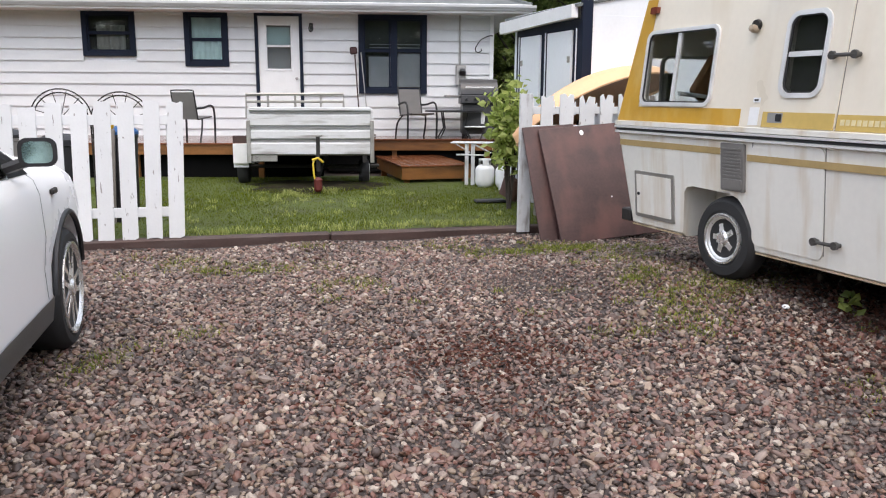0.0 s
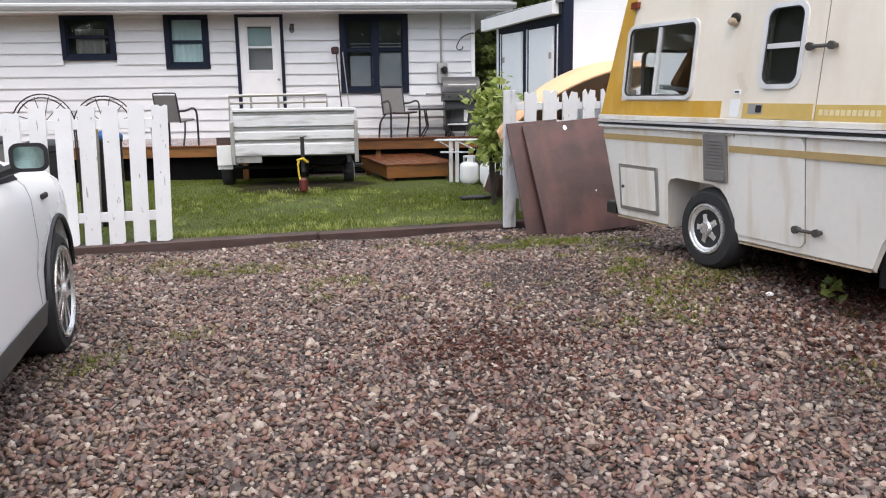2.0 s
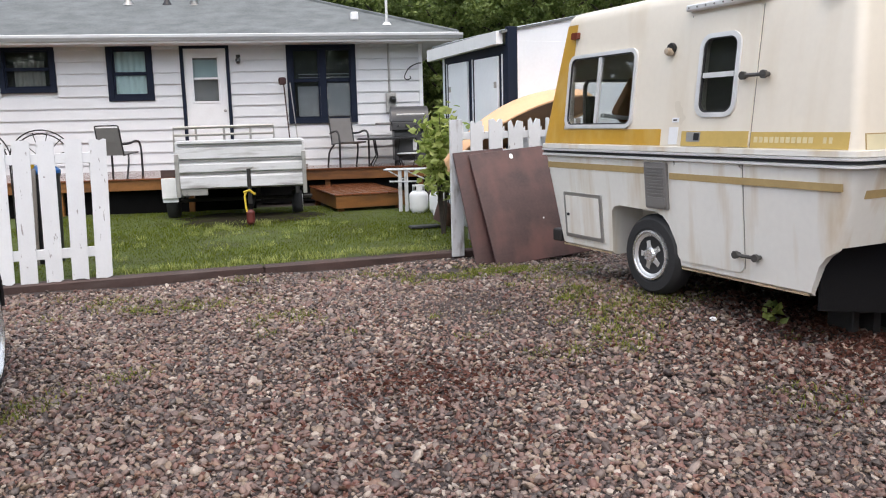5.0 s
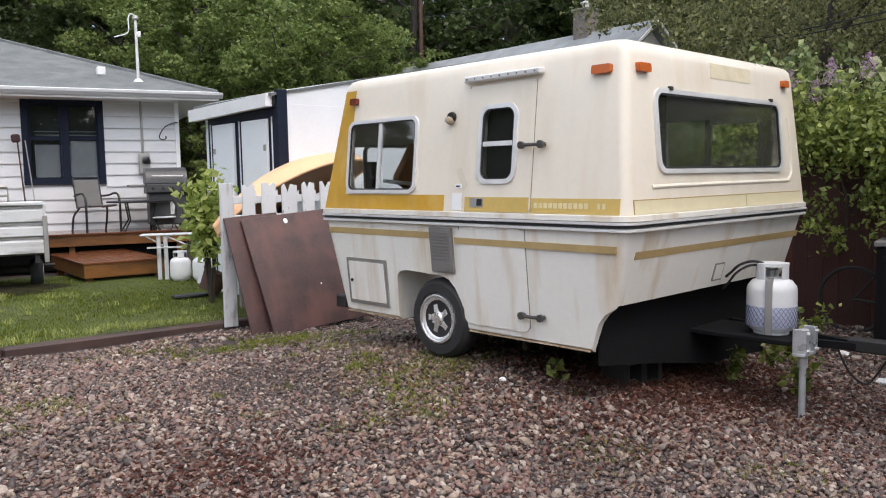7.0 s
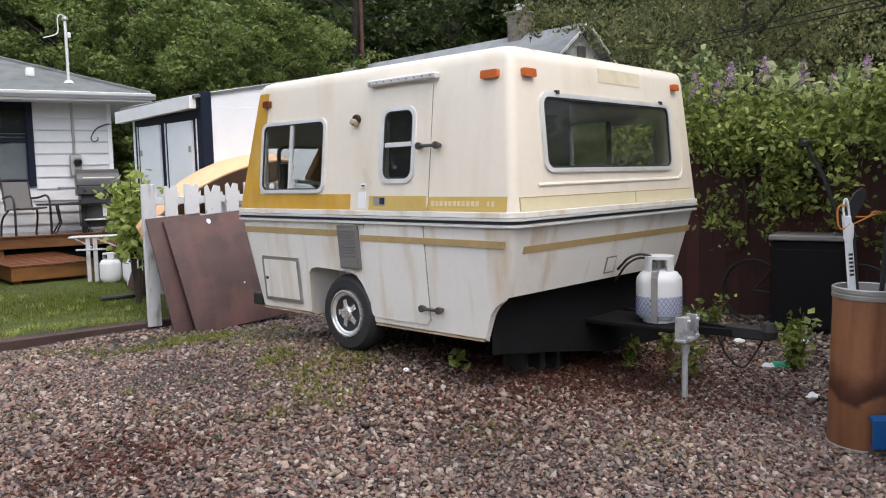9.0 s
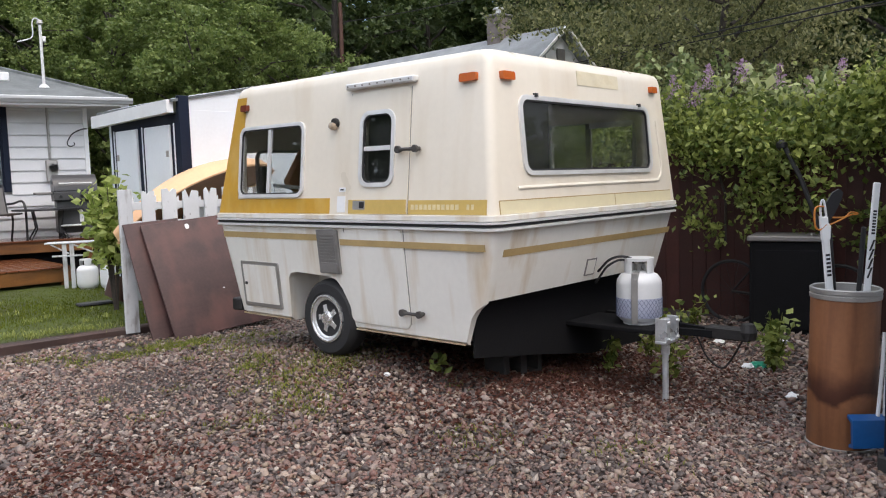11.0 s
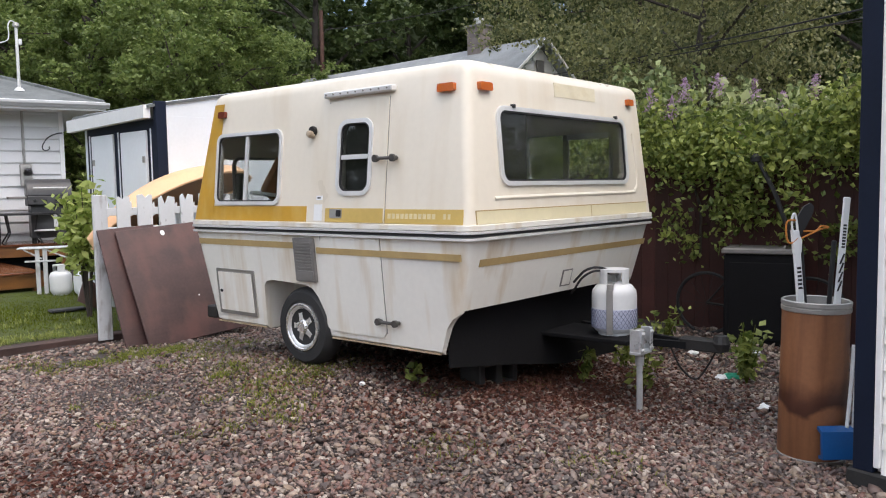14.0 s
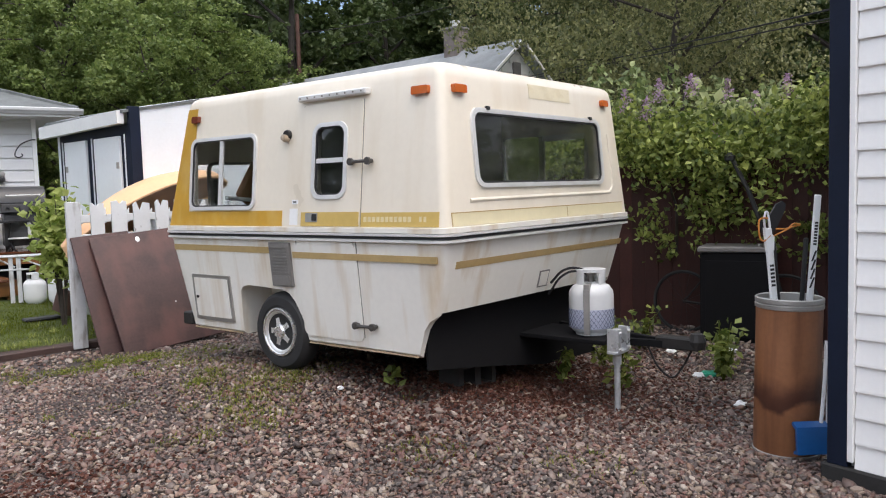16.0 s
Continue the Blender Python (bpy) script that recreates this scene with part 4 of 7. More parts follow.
def window(owner, x0, x1, z0, z1, trim, m_trim, panes, inner, curtain=None, deep=0.06):
    """A trimmed window: casing, panes as (x0, x1, z0, z1) fractions, and a near-black sheet for the unlit room behind.
    """
    w = part("window", xf(frame_bm(x0 - trim, x1 + trim, z0 - trim, z1 + trim, trim, 0.05), Matrix.Translation((0, -0.03, 0))), m_trim, owner, "dark navy framed window")
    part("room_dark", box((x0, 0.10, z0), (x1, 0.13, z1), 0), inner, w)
    for a, b, c, d in panes:
        X0, X1, Z0, Z1 = x0 + a * (x1 - x0), x0 + b * (x1 - x0), z0 + c * (z1 - z0), z0 + d * (z1 - z0)
        part("sash", xf(frame_bm(X0, X1, Z0, Z1, 0.03, 0.03), Matrix.Translation((0, 0.0, 0))), m_trim, w)
        g = part("pane", box((X0 + 0.028, 0.012, Z0 + 0.028), (X1 - 0.028, 0.018, Z1 - 0.028), 0), glass, w)
        g.visible_shadow = False
    if curtain:
        a, b, c, d, m = curtain
        bm = bmesh.new()
        n = 40
        rows = [[bm.verts.new((x0 + (a + (b - a) * i / n) * (x1 - x0), deep + 0.010 * math.sin(i * 0.9), z0 + q * (z1 - z0))) for i in range(n + 1)] for q in (c, d)]
        for i in range(n):
            bm.faces.new((rows[0][i], rows[0][i + 1], rows[1][i + 1], rows[1][i]))
        part("curtain", bm, m, w, "pale curtain", True)
    return w


def frame_bm(x0, x1, z0, z1, t, d):
    bm = box((x0, -d / 2, z0), (x0 + t, d / 2, z1), 0.004)
    box((x1 - t, -d / 2, z0), (x1, d / 2, z1), 0.004, bm)
    box((x0 + t, -d / 2 + 0.002, z1 - t), (x1 - t, d / 2 - 0.002, z1), 0.004, bm)
    return box((x0 + t, -d / 2 + 0.002, z0), (x1 - t, d / 2 - 0.002, z0 + t), 0.004, bm)


pale_blind = mat("pale_green_blind", (0.62, 0.77, 0.78), 0.6, 0, 0.05, 3, 40, 0.03)
curtain_mat = mat("grey_curtain", (0.26, 0.25, 0.235), 0.9, 0, 0.15, 3, 40, 0.1)
screen_mat = mat("grey_screen", (0.22, 0.235, 0.26), 0.8, 0, 0.1, 4, 40, 0.05)
dim_screen = mat("dim_grey_screen", (0.30, 0.33, 0.36), 0.9, 0, 0.12, 5, 40, 0.05)
gutter_grey = mat("dull_white_gutter_paint", (0.50, 0.51, 0.525), 0.5, 0, 0.08, 3, 40, 0.05, (0.22, 0.22, 0.22), 0.5, (0.4, 3, 20))
door_grey = mat("grey_door_blind", (0.42, 0.40, 0.40), 0.8, 0, 0.06, 3, 40, 0.05)
leaf_shrub = mat_leaves("bright_shrub_leaves", (0.19, 0.27, 0.045), (0.52, 0.58, 0.20))
# near-black colour that paints the rooms' shade behind the panes
room_shade = mat("dim_room_shade", (0.03, 0.032, 0.035), 0.9, 0, 0.2, 2, 20, 0.0)


def house():
    h = thing("house", pose(0, HY, 0), "white lap-sided bungalow with navy trim and a grey shingle hip roof", "house")
    ops = [(-5.48, -4.52, 2.105, 2.93), (-3.635, -2.83, 1.935, 2.93), (-2.34, -1.455, 0.60, 2.92), (-0.41, 0.89, 1.445, 2.92)]
    wall = part("wall", box((H0, 0.02, 0.0), (H1, 0.2, EAVE + 0.05), 0), white_paint, h, "white painted wall")
    cut(wall, *[box((a, -0.2, c), (b, 0.5, d), 0) for a, b, c, d in ops])
    part("side_wall", box((H1 - 0.18, 0.2, 0), (H1, 8.0, EAVE + 0.05), 0), white_paint, h, "white side wall")
    part("far_wall", box((H0, 0.2, 0), (H0 + 0.18, 8.0, EAVE + 0.05), 0), white_paint, h)
    part("back_wall", box((H0, 8.0, 0), (H1, 8.18, EAVE + 0.05), 0), white_paint, h)
    sid = part("siding", box((H0, 0.0, 0.58), (H0 + 0.02, 0.018, 0.6), 0), white_paint, h)
    siding(sid, H0, H1, 0.565, EAVE, 0.2075, ops, siding_w)
    part("corner_board", box((H1 - 0.06, -0.035, 0.5), (H1 + 0.015, 0.02, EAVE), 0.004), white_paint, h)
    part("foundation", box((H0, 0.03, 0.0), (H1 - 0.02, 0.10, 0.56), 0), grey_pl, h, "grey concrete foundation")
    window(h, -5.39, -4.61, 2.195, 2.855, 0.09, navy, [(0, 1, 0, 0.5), (0, 1, 0.5, 1)], room_shade, (0.18, 0.85, 0.0, 0.72, curtain_mat))
    window(h, -3.535, -2.93, 2.03, 2.85, 0.10, navy, [(0, 1, 0, 0.48), (0, 1, 0.48, 1)], room_shade, (0, 1, 0.0, 1.0, pale_blind), 0.03)
    window(h, -0.31, 0.79, 1.545, 2.83, 0.10, navy, [(0, 0.46, 0, 0.55), (0, 0.46, 0.55, 1), (0.54, 1, 0, 0.55), (0.54, 1, 0.55, 1)], room_shade, (0.08, 0.92, 0.04, 0.46, dim_screen))
    part("window_mullion", box((0.20, -0.03, 1.545), (0.325, 0.02, 2.83), 0.004), navy, h, "navy window mullion")
    for a, b in ((-0.25, 0.18), (0.30, 0.82)):
        part("inner_screen", box((a + 0.04, 0.04, 1.57), (b - 0.02, 0.05, 2.14 if a < 0 else 2.20), 0), screen_mat, h, "pale grey screen inside the window")
    for z in (2.30, 2.36):
        part("blind_rail", box((-0.2, 0.05, z), (0.78, 0.07, z + 0.015), 0), screen_mat, h)
    d = part("door_frame", xf(frame_bm(-2.34, -1.455, 0.60, 2.92, 0.06, 0.07), Matrix.Translation((0, -0.03, 0))), navy, h, "navy door casing")
    dm = part("door", box((-2.28, -0.02, 0.66), (-1.515, 0.025, 2.86), 0.004), white_paint, h, "white storm door with two panes")
    cut(dm, box((-2.13, -0.1, 1.89), (-1.67, 0.1, 2.70), 0))
    part("door_sash", xf(frame_bm(-2.16, -1.64, 1.86, 2.73, 0.04, 0.03), Matrix.Translation((0, -0.02, 0))), white_paint, dm)
    part("door_bar", box((-2.13, -0.03, 2.295), (-1.67, 0.0, 2.335), 0.003), white_paint, dm)
    part("pane", box((-2.125, 0.0, 1.895), (-1.675, 0.006, 2.695), 0), glass, dm)
    part("door_shade", box((-2.13, 0.05, 2.31), (-1.67, 0.056, 2.66), 0), pale_blind, dm)
    part("door_back", box((-2.14, 0.06, 1.7), (-1.64, 0.07, 2.7), 0), door_grey, dm)
    part("door_knob", lathe([(0.012, 0), (0.012, 0.03), (0.028, 0.04), (0.028, 0.06), (0, 0.07)], 12, None, Matrix.Translation((-1.575, -0.02, 1.72)) @ Matrix.Rotation(radians(90), 4, "X")), alu_dull, dm)
    lm = part("wall_lamp", box((-1.33, -0.04, 2.60), (-1.25, 0.0, 2.74), 0.01), black_pl, h, "small black wall lamp")
    part("globe", lathe([(0.02, -0.11), (0.045, -0.08), (0.05, -0.03), (0.03, 0.01)], 14, None, Matrix.Translation((-1.29, -0.09, 2.68))), glass, lm, "clear glass globe", True)
    # roof
    o = 0.62
    x0, x1, y0, y1 = H0 - o, H1 + o, -o, 8.2 + o
    half = (y1 - y0) / 2
    rise = half * 0.36
    zE = EAVE + 0.12
    bm = bmesh.new()
    a, b, c2, d2 = [bm.verts.new(p) for p in ((x0, y0, zE), (x1, y0, zE), (x1, y1, zE), (x0, y1, zE))]
    r0, r1 = bm.verts.new((x0 + half, y0 + half, zE + rise)), bm.verts.new((x1 - half, y0 + half, zE + rise))
    for f in ((a, b, r1, r0), (b, c2, r1), (c2, d2, r0, r1), (d2, a, r0)):
        bm.faces.new(f)
    bm.faces.new((a, d2, c2, b))
    roof = part("roof", bm, shingle, h, "grey asphalt shingle hip roof")
    part("fascia", box((x0, y0 - 0.02, EAVE - 0.03), (x1, y0, zE + 0.01), 0.004, box((x1 - 0.0, y0 - 0.02, EAVE - 0.03), (x1 + 0.02, y1, zE + 0.01), 0.004)), white_paint, h, "white painted fascia")
    part("gutter", loft([[(x, y0 - 0.02, zE - 0.01), (x, y0 - 0.10, zE - 0.01), (x, y0 - 0.10, zE - 0.05), (x, y0 - 0.06, zE - 0.11), (x, y0 - 0.02, zE - 0.11)] for x in (x0, x1 + 0.08)]), gutter_grey, h, "dull white gutter")
    part("soffit", box((x0, y0, EAVE - 0.02), (x1, 0.0, EAVE), 0), white_paint, h)
    part("soffit", box((H1, 0.0, EAVE - 0.02), (x1, y1, EAVE), 0), white_paint, h)
    ridge = bmesh.new()
    tube([(x1, y0, zE + 0.01), (x1 - half, y0 + half, zE + rise + 0.01)], 0.04, 5, ridge)
    tube([(x0 + half, y0 + half, zE + rise + 0.01), (x1 - half, y0 + half, zE + rise + 0.01)], 0.04, 5, ridge)
    part("ridge_cap", ridge, shingle, roof)
    def on_roof(x, y):
        return zE + (y - y0) * 0.36
    for x, y, r, hh, m in ((-2.78, 1.75, 0.05, 0.75, black_pl), (-3.53, 1.75, 0.055, 0.20, alu_dull)):
        v = part("vent_pipe", lathe([(r * 2.2, 0), (r * 1.2, 0.08), (r, 0.1), (r, hh), (r * 1.3, hh), (r * 1.3, hh + 0.05), (0, hh + 0.06)], 12, None, Matrix.Translation((x, y, on_roof(x, y) - 0.03))), m, roof, "", True)
    vh = part("vent_hood", lathe([(0.13, -0.04), (0.075, 0.0), (0.075, 0.07), (0.0, 0.07)], 12, None, Matrix.Translation((-2.25, 1.75, on_roof(0, 1.75)))), alu_dull, roof, "grey roof vent", True)
    part("vent_cap", box((-2.34, 1.65, on_roof(0, 1.75) + 0.06), (-2.16, 1.85, on_roof(0, 1.75) + 0.16), 0.02), white_paint, roof, "white vent cap")
    part("vent_cap", box((-3.61, 1.67, on_roof(0, 1.75) + 0.15), (-3.45, 1.83, on_roof(0, 1.75) + 0.21), 0.02), white_paint, roof, "white vent cap")
    part("vent_hood", box((0.85, 0.35, on_roof(0, 0.35)), (1.0, 0.6, on_roof(0, 0.35) + 0.16), 0.02), white_paint, roof)
    part("chimney", box((-2.0, 3.2, 3.6), (-1.55, 3.65, 5.2), 0.01), mat("pale_chimney_brick", (0.36, 0.34, 0.32), 0.8, 0, 0.3, 9, 50, 0.3), roof, "grey brick chimney")
    # service mast on the hip, conduit, meter
    ms = part("service_mast", tube([(1.515, 0.02, 2.9), (1.515, 0.02, 4.36)], 0.026, 8, lathe([(0.10, 0), (0.05, 0.06)], 10, None, Matrix.Translation((1.515, 0.02, on_roof(0, 0.02) - 0.02)))), alu, h, "grey service mast", True)
    part("mast_hook", tube(curve([(1.515, 0.02, 4.36), (1.495, 0.02, 4.44), (1.435, 0.02, 4.46), (1.395, 0.02, 4.38), (1.395, 0.02, 4.19), (1.345, 0.02, 4.11), (1.145, 0.02, 4.04)]), 0.011, 6, box((1.535, -0.02, 4.06), (1.595, 0.04, 4.16), 0.01)), alu, ms, "bent grey mast hook", True)
    part("mast_head", lathe([(0.03, 0), (0.06, 0.03), (0.05, 0.08), (0, 0.1)], 10, None, Matrix.Translation((1.515, 0.02, 4.35))), alu_dull, ms)
    part("conduit", tube([(1.52, -0.05, 1.95), (1.52, -0.05, EAVE)], 0.022, 8), alu_dull, h, "grey conduit", True)
    mb = part("meter_box", box((1.44, -0.14, 1.61), (1.63, -0.03, 1.99), 0.012), alu_dull, h, "grey electricity meter box")
    part("meter_glass", lathe([(0.075, 0), (0.075, 0.06), (0.06, 0.09), (0, 0.1)], 16, None, Matrix.Translation((1.56, -0.14, 1.85)) @ Matrix.Rotation(radians(90), 4, "X")), glass, mb)
    part("plant_hook", tube(curve([(H1 - 0.01, -0.04, 2.545), (2.06, -0.12, 2.53), (1.90, -0.20, 2.45), (1.81, -0.24, 2.32), (1.80, -0.26, 2.25), (1.85, -0.26, 2.22), (1.91, -0.26, 2.25), (1.90, -0.26, 2.29)], 4), 0.011, 6), black_pl, h, "black curled plant hook", True)
    return h


house()


# ---- deck and step ----
def deck():
    d = thing("deck", pose(0, 13.35, 0), "low wet stained wooden deck along a house wall", "deck")
    part("rim_board", box((-10, -0.02, 0.455), (-0.9, 0.02, 0.615), 0.004), deck_rim, d, "orange-brown rim board")
    part("rim_board", box((-0.9, 1.27, 0.435), (2.10, 1.31, 0.615), 0.004), deck_rim, d, "orange-brown rim board")
    part("rim_board", box((2.10, 1.27, 0.435), (2.14, 2.4, 0.615), 0.004), deck_rim, d)
    # black sheets that stand for the shade below the deck
    part("skirt_gap", box((-10, 0.15, 0.05), (-0.95, 0.2, 0.47), 0), shade_black, d)
    part("skirt_gap", box((-0.95, 1.40, 0.05), (2.05, 1.45, 0.47), 0), shade_black, d)
    pl = mesh_of("plank", box((-10, 0, 0.615), (-0.89, 0.135, 0.645), 0.005), deck_wood)
    pr = mesh_of("plank", box((-10, 0, 0.615), (2.15, 0.135, 0.645), 0.005), deck_wood)
    for i in range(17):
        p = new("plank", pl if i < 9 else pr)
        p.parent = d
        p.location = (0, -0.05 + i * 0.142, 0)
    for x in (-8, -6, -4, -2):
        part("post", box((x, 0.05, 0.0), (x + 0.09, 0.14, 0.46), 0.003), deck_rim, d)
    for x in (0.2, 1.9):
        part("post", box((x, 1.33, 0.0), (x + 0.09, 1.39, 0.46), 0.003), deck_rim, d)
    s = thing("deck_step", pose(0.33, 12.42, 0, 0, 0, 12.5), "wet stained wooden step platform set askew before a deck", "step")
    w, dp, z0, z1 = 1.13, 2.05, 0.13, 0.325
    skew = Matrix(((1, 0.02, 0, 0), (0, 1, 0, 0), (0, 0, 1, 0), (0, 0, 0, 1)))
    part("rim_board", xf(box((0, 0, z0), (w, 0.04, z1), 0.004), skew), deck_rim, s)
    part("rim_board", xf(box((0, 0.04, z0), (0.04, dp - 0.02, z1), 0.004), skew), deck_rim, s)
    part("rim_board", xf(box((w - 0.04, 0.04, z0), (w, dp - 0.02, z1), 0.004), skew), deck_rim, s)
    pl = mesh_of("plank", xf(box((0, -0.02, z1), (0.135, dp - 0.03, z1 + 0.03), 0.005), skew), deck_wood)
    for i in range(8):
        p = new("plank", pl)
        p.parent = s
        p.location = (-0.02 + i * 0.1445, 0, 0)
    for x in (0.05, w - 0.14):
        for y in (0.06, dp - 0.2):
            part("foot", xf(box((x, y, 0.0), (x + 0.09, y + 0.09, z0), 0.003), skew), deck_rim, s)


deck()


# ---- timber edging, lawn ----
def edging():
    a = math.degrees(math.atan2(LINE[3] - LINE[1], LINE[2] - LINE[0]))
    t = thing("timber_edging", pose(LINE[0], LINE[1], 0, 0, 0, a), "weathered dark brown landscape timber along a gravel edge", "timber", kind="structure")
    bm = box((-6, 0, -0.12), (2.3, 0.14, 0.085), 0.015)
    part("timber", bm, timber_mat, t)
    part("timber", box((2.305, 0, -0.12), (4.75, 0.14, 0.08), 0.015), timber_mat, t)


edging()


def lawn():
    v = []
    nx, ny = 40, 30
    for j in range(ny + 1):
        for i in range(nx + 1):
            x = -12 + 26 * i / nx
            y0 = timber_y(x) + 0.13
            y = y0 + (13.6 - y0) * j / ny
            v.append((x, y, 0.075 + 0.012 * math.sin(2.1 * x) * math.sin(1.7 * y) - 0.03 * math.exp(-((x + 1.2) / 1.0) ** 2 - ((y - 12) / 0.8) ** 2)))
    f = [(j * (nx + 1) + i, j * (nx + 1) + i + 1, (j + 1) * (nx + 1) + i + 1, (j + 1) * (nx + 1) + i) for j in range(ny) for i in range(nx)]
    cloud("lawn", v, f, turf, Matrix.Identity(4), "damp green turf between a gravel yard and a deck", "lawn", "structure", True)


lawn()


def blades(name, xy, z, height, m, label, category, spread=0.35):
    """Grass blades: thin bent triangles in two joints."""
    n = len(xy)
    h = height * rnd.uniform(0.5, 1.3, n)
    a = rnd.uniform(0, 6.283, n)
    lean = rnd.uniform(0.1, 1.0, n) * spread * h * 1.4
    w = np.maximum(0.0030, h * 0.045)
    px, py = -np.sin(a) * w, np.cos(a) * w
    dx, dy = np.cos(a) * lean, np.sin(a) * lean
    X, Y = xy[:, 0], xy[:, 1]
    v = np.stack([np.stack([X - px, Y - py, z], 1), np.stack([X + px, Y + py, z], 1),
                  np.stack([X + dx * 0.4 + px * 0.8, Y + dy * 0.4 + py * 0.8, z + h * 0.6], 1), np.stack([X + dx * 0.4 - px * 0.8, Y + dy * 0.4 - py * 0.8, z + h * 0.6], 1),
                  np.stack([X + dx, Y + dy, z + h * 0.95], 1)], 1).reshape(-1, 3)
    b = np.arange(n) * 5
    f = [tuple(q) for q in np.stack([b, b + 1, b + 2, b + 3], 1).tolist()] + [tuple(q) for q in np.stack([b + 3, b + 2, b + 4], 1).tolist()]
    return cloud(name, v.tolist(), f, m, Matrix.Identity(4), label, category)


def grass():
    n = 90000
    x = rnd.uniform(-4.2, 3.2, n)
    y = rnd.uniform(7.4, 13.4, n)
    t = np.array([timber_y(k) for k in x])
    bare = 1.5 * np.exp(-((x + 1.0) / 1.15) ** 2 - ((y - 12.2) / 0.75) ** 2)
    ok = (y > t + 0.16) & (rnd.random(n) > bare * 0.85) & ~((x > 0.36 - 0.22 * (y - 12.42)) & (x < 1.5) & (y > 12.40))
    xy = np.stack([x[ok], y[ok]], 1)
    blades("grass", xy, np.full(len(xy), 0.07), 0.026, grass_mat, "short damp lawn grass, rather patchy", "grass")
    seeds = [(k, timber_y(k) + 0.16 + abs(rnd.normal(0, 0.16)), 0.05) for k in rnd.uniform(-2.2, 1.5, 62)]
    seeds += [(rnd.uniform(-2.4, 1.4), rnd.uniform(8.4, 11.0), 0.04) for k in range(46)] + [(rnd.uniform(-2.0, 0.2), rnd.normal(11.3, 0.15), 0.06) for k in range(16)]
    xy = np.concatenate([rnd.normal((a, b), c, (int(rnd.uniform(14, 46)), 2)) for a, b, c in seeds])
    n = len(xy)
    blades("grass_tufts", xy, np.full(n, 0.07), 0.062, tuft_mat, "pale weeds and tufts along a timber edge", "grass", 0.9)


grass()


def bare_patch():
    """Trodden soil on the lawn below the utility trailer, with an uneven rim; its colour also carries the trailer's
    shadow.
    """
    v = [(-1.0, 12.2, 0.086)]
    for k in range(40):
        a = 2 * math.pi * k / 40
        r = 1 + 0.18 * math.sin(3 * a + 1) + 0.13 * math.sin(7 * a) + 0.10 * math.sin(13 * a + 2)
        v += [(-1.0 + 0.80 * r * math.cos(a), 12.2 + 0.62 * r * math.sin(a), 0.088), (-1.0 + 1.1 * r * math.cos(a), 12.2 + 0.85 * r * math.sin(a), 0.06)]
    f = [(0, 1 + 2 * k, 1 + 2 * ((k + 1) % 40)) for k in range(40)] + [(1 + 2 * k, 2 + 2 * k, 2 + 2 * ((k + 1) % 40), 1 + 2 * ((k + 1) % 40)) for k in range(40)]
    cloud("bare_soil", v, f, soil, Matrix.Identity(4), "trodden soil under a utility trailer, darkened for its shadow", "soil", "structure", True)


bare_patch()


def weeds():
    """Weeds that come up through the gravel, in patches."""
    spots = [(1.25, 7.05, 0.35, 0.15, 26), (1.80, 7.0, 0.30, 0.15, 34), (2.2, 6.8, 0.18, 0.2, 14), (1.95, 6.2, 0.15, 0.3, 9), (1.93, 5.42, 0.20, 0.27, 24), (1.99, 4.95, 0.14, 0.24, 14), (1.85, 4.42, 0.09, 0.13, 10),
             (2.38, 5.05, 0.14, 0.12, 10), (-1.05, 6.55, 0.40, 0.15, 19), (-0.2, 5.85, 0.16, 0.12, 8), (-1.6, 6.9, 0.3, 0.2, 7), (0.6, 7.5, 0.7, 0.12, 12), (-1.0, 4.76, 0.08, 0.08, 3), (-1.53, 4.27, 0.10, 0.10, 6),
             (1.5, 4.4, 0.15, 0.12, 3), (2.9, 4.6, 0.5, 0.3, 4), (2.46, 3.4, 0.2, 0.15, 4), (3.0, 2.9, 0.3, 0.2, 3), (0.6, 5.3, 0.9, 0.7, 5)]
    pts = []
    for a, b, c, d, n in spots:
        for k in range(n):
            q, r = rnd.normal((a, b), (c, d)), rnd.uniform(0.03, 0.11)
            pts.append(rnd.normal(q, r, (int(20 + 260 * r), 2)))
    pts = np.concatenate(pts)
    pts = pts[pts[:, 1] < np.array([timber_y(k) for k in pts[:, 0]]) - 0.05]
    z = np.array([ground_z(a, b) for a, b in pts])
    blades("weeds", pts, z + 0.010, 0.026, weed_mat, "low pale green weeds growing through gravel", "weeds", 1.6)


weeds()


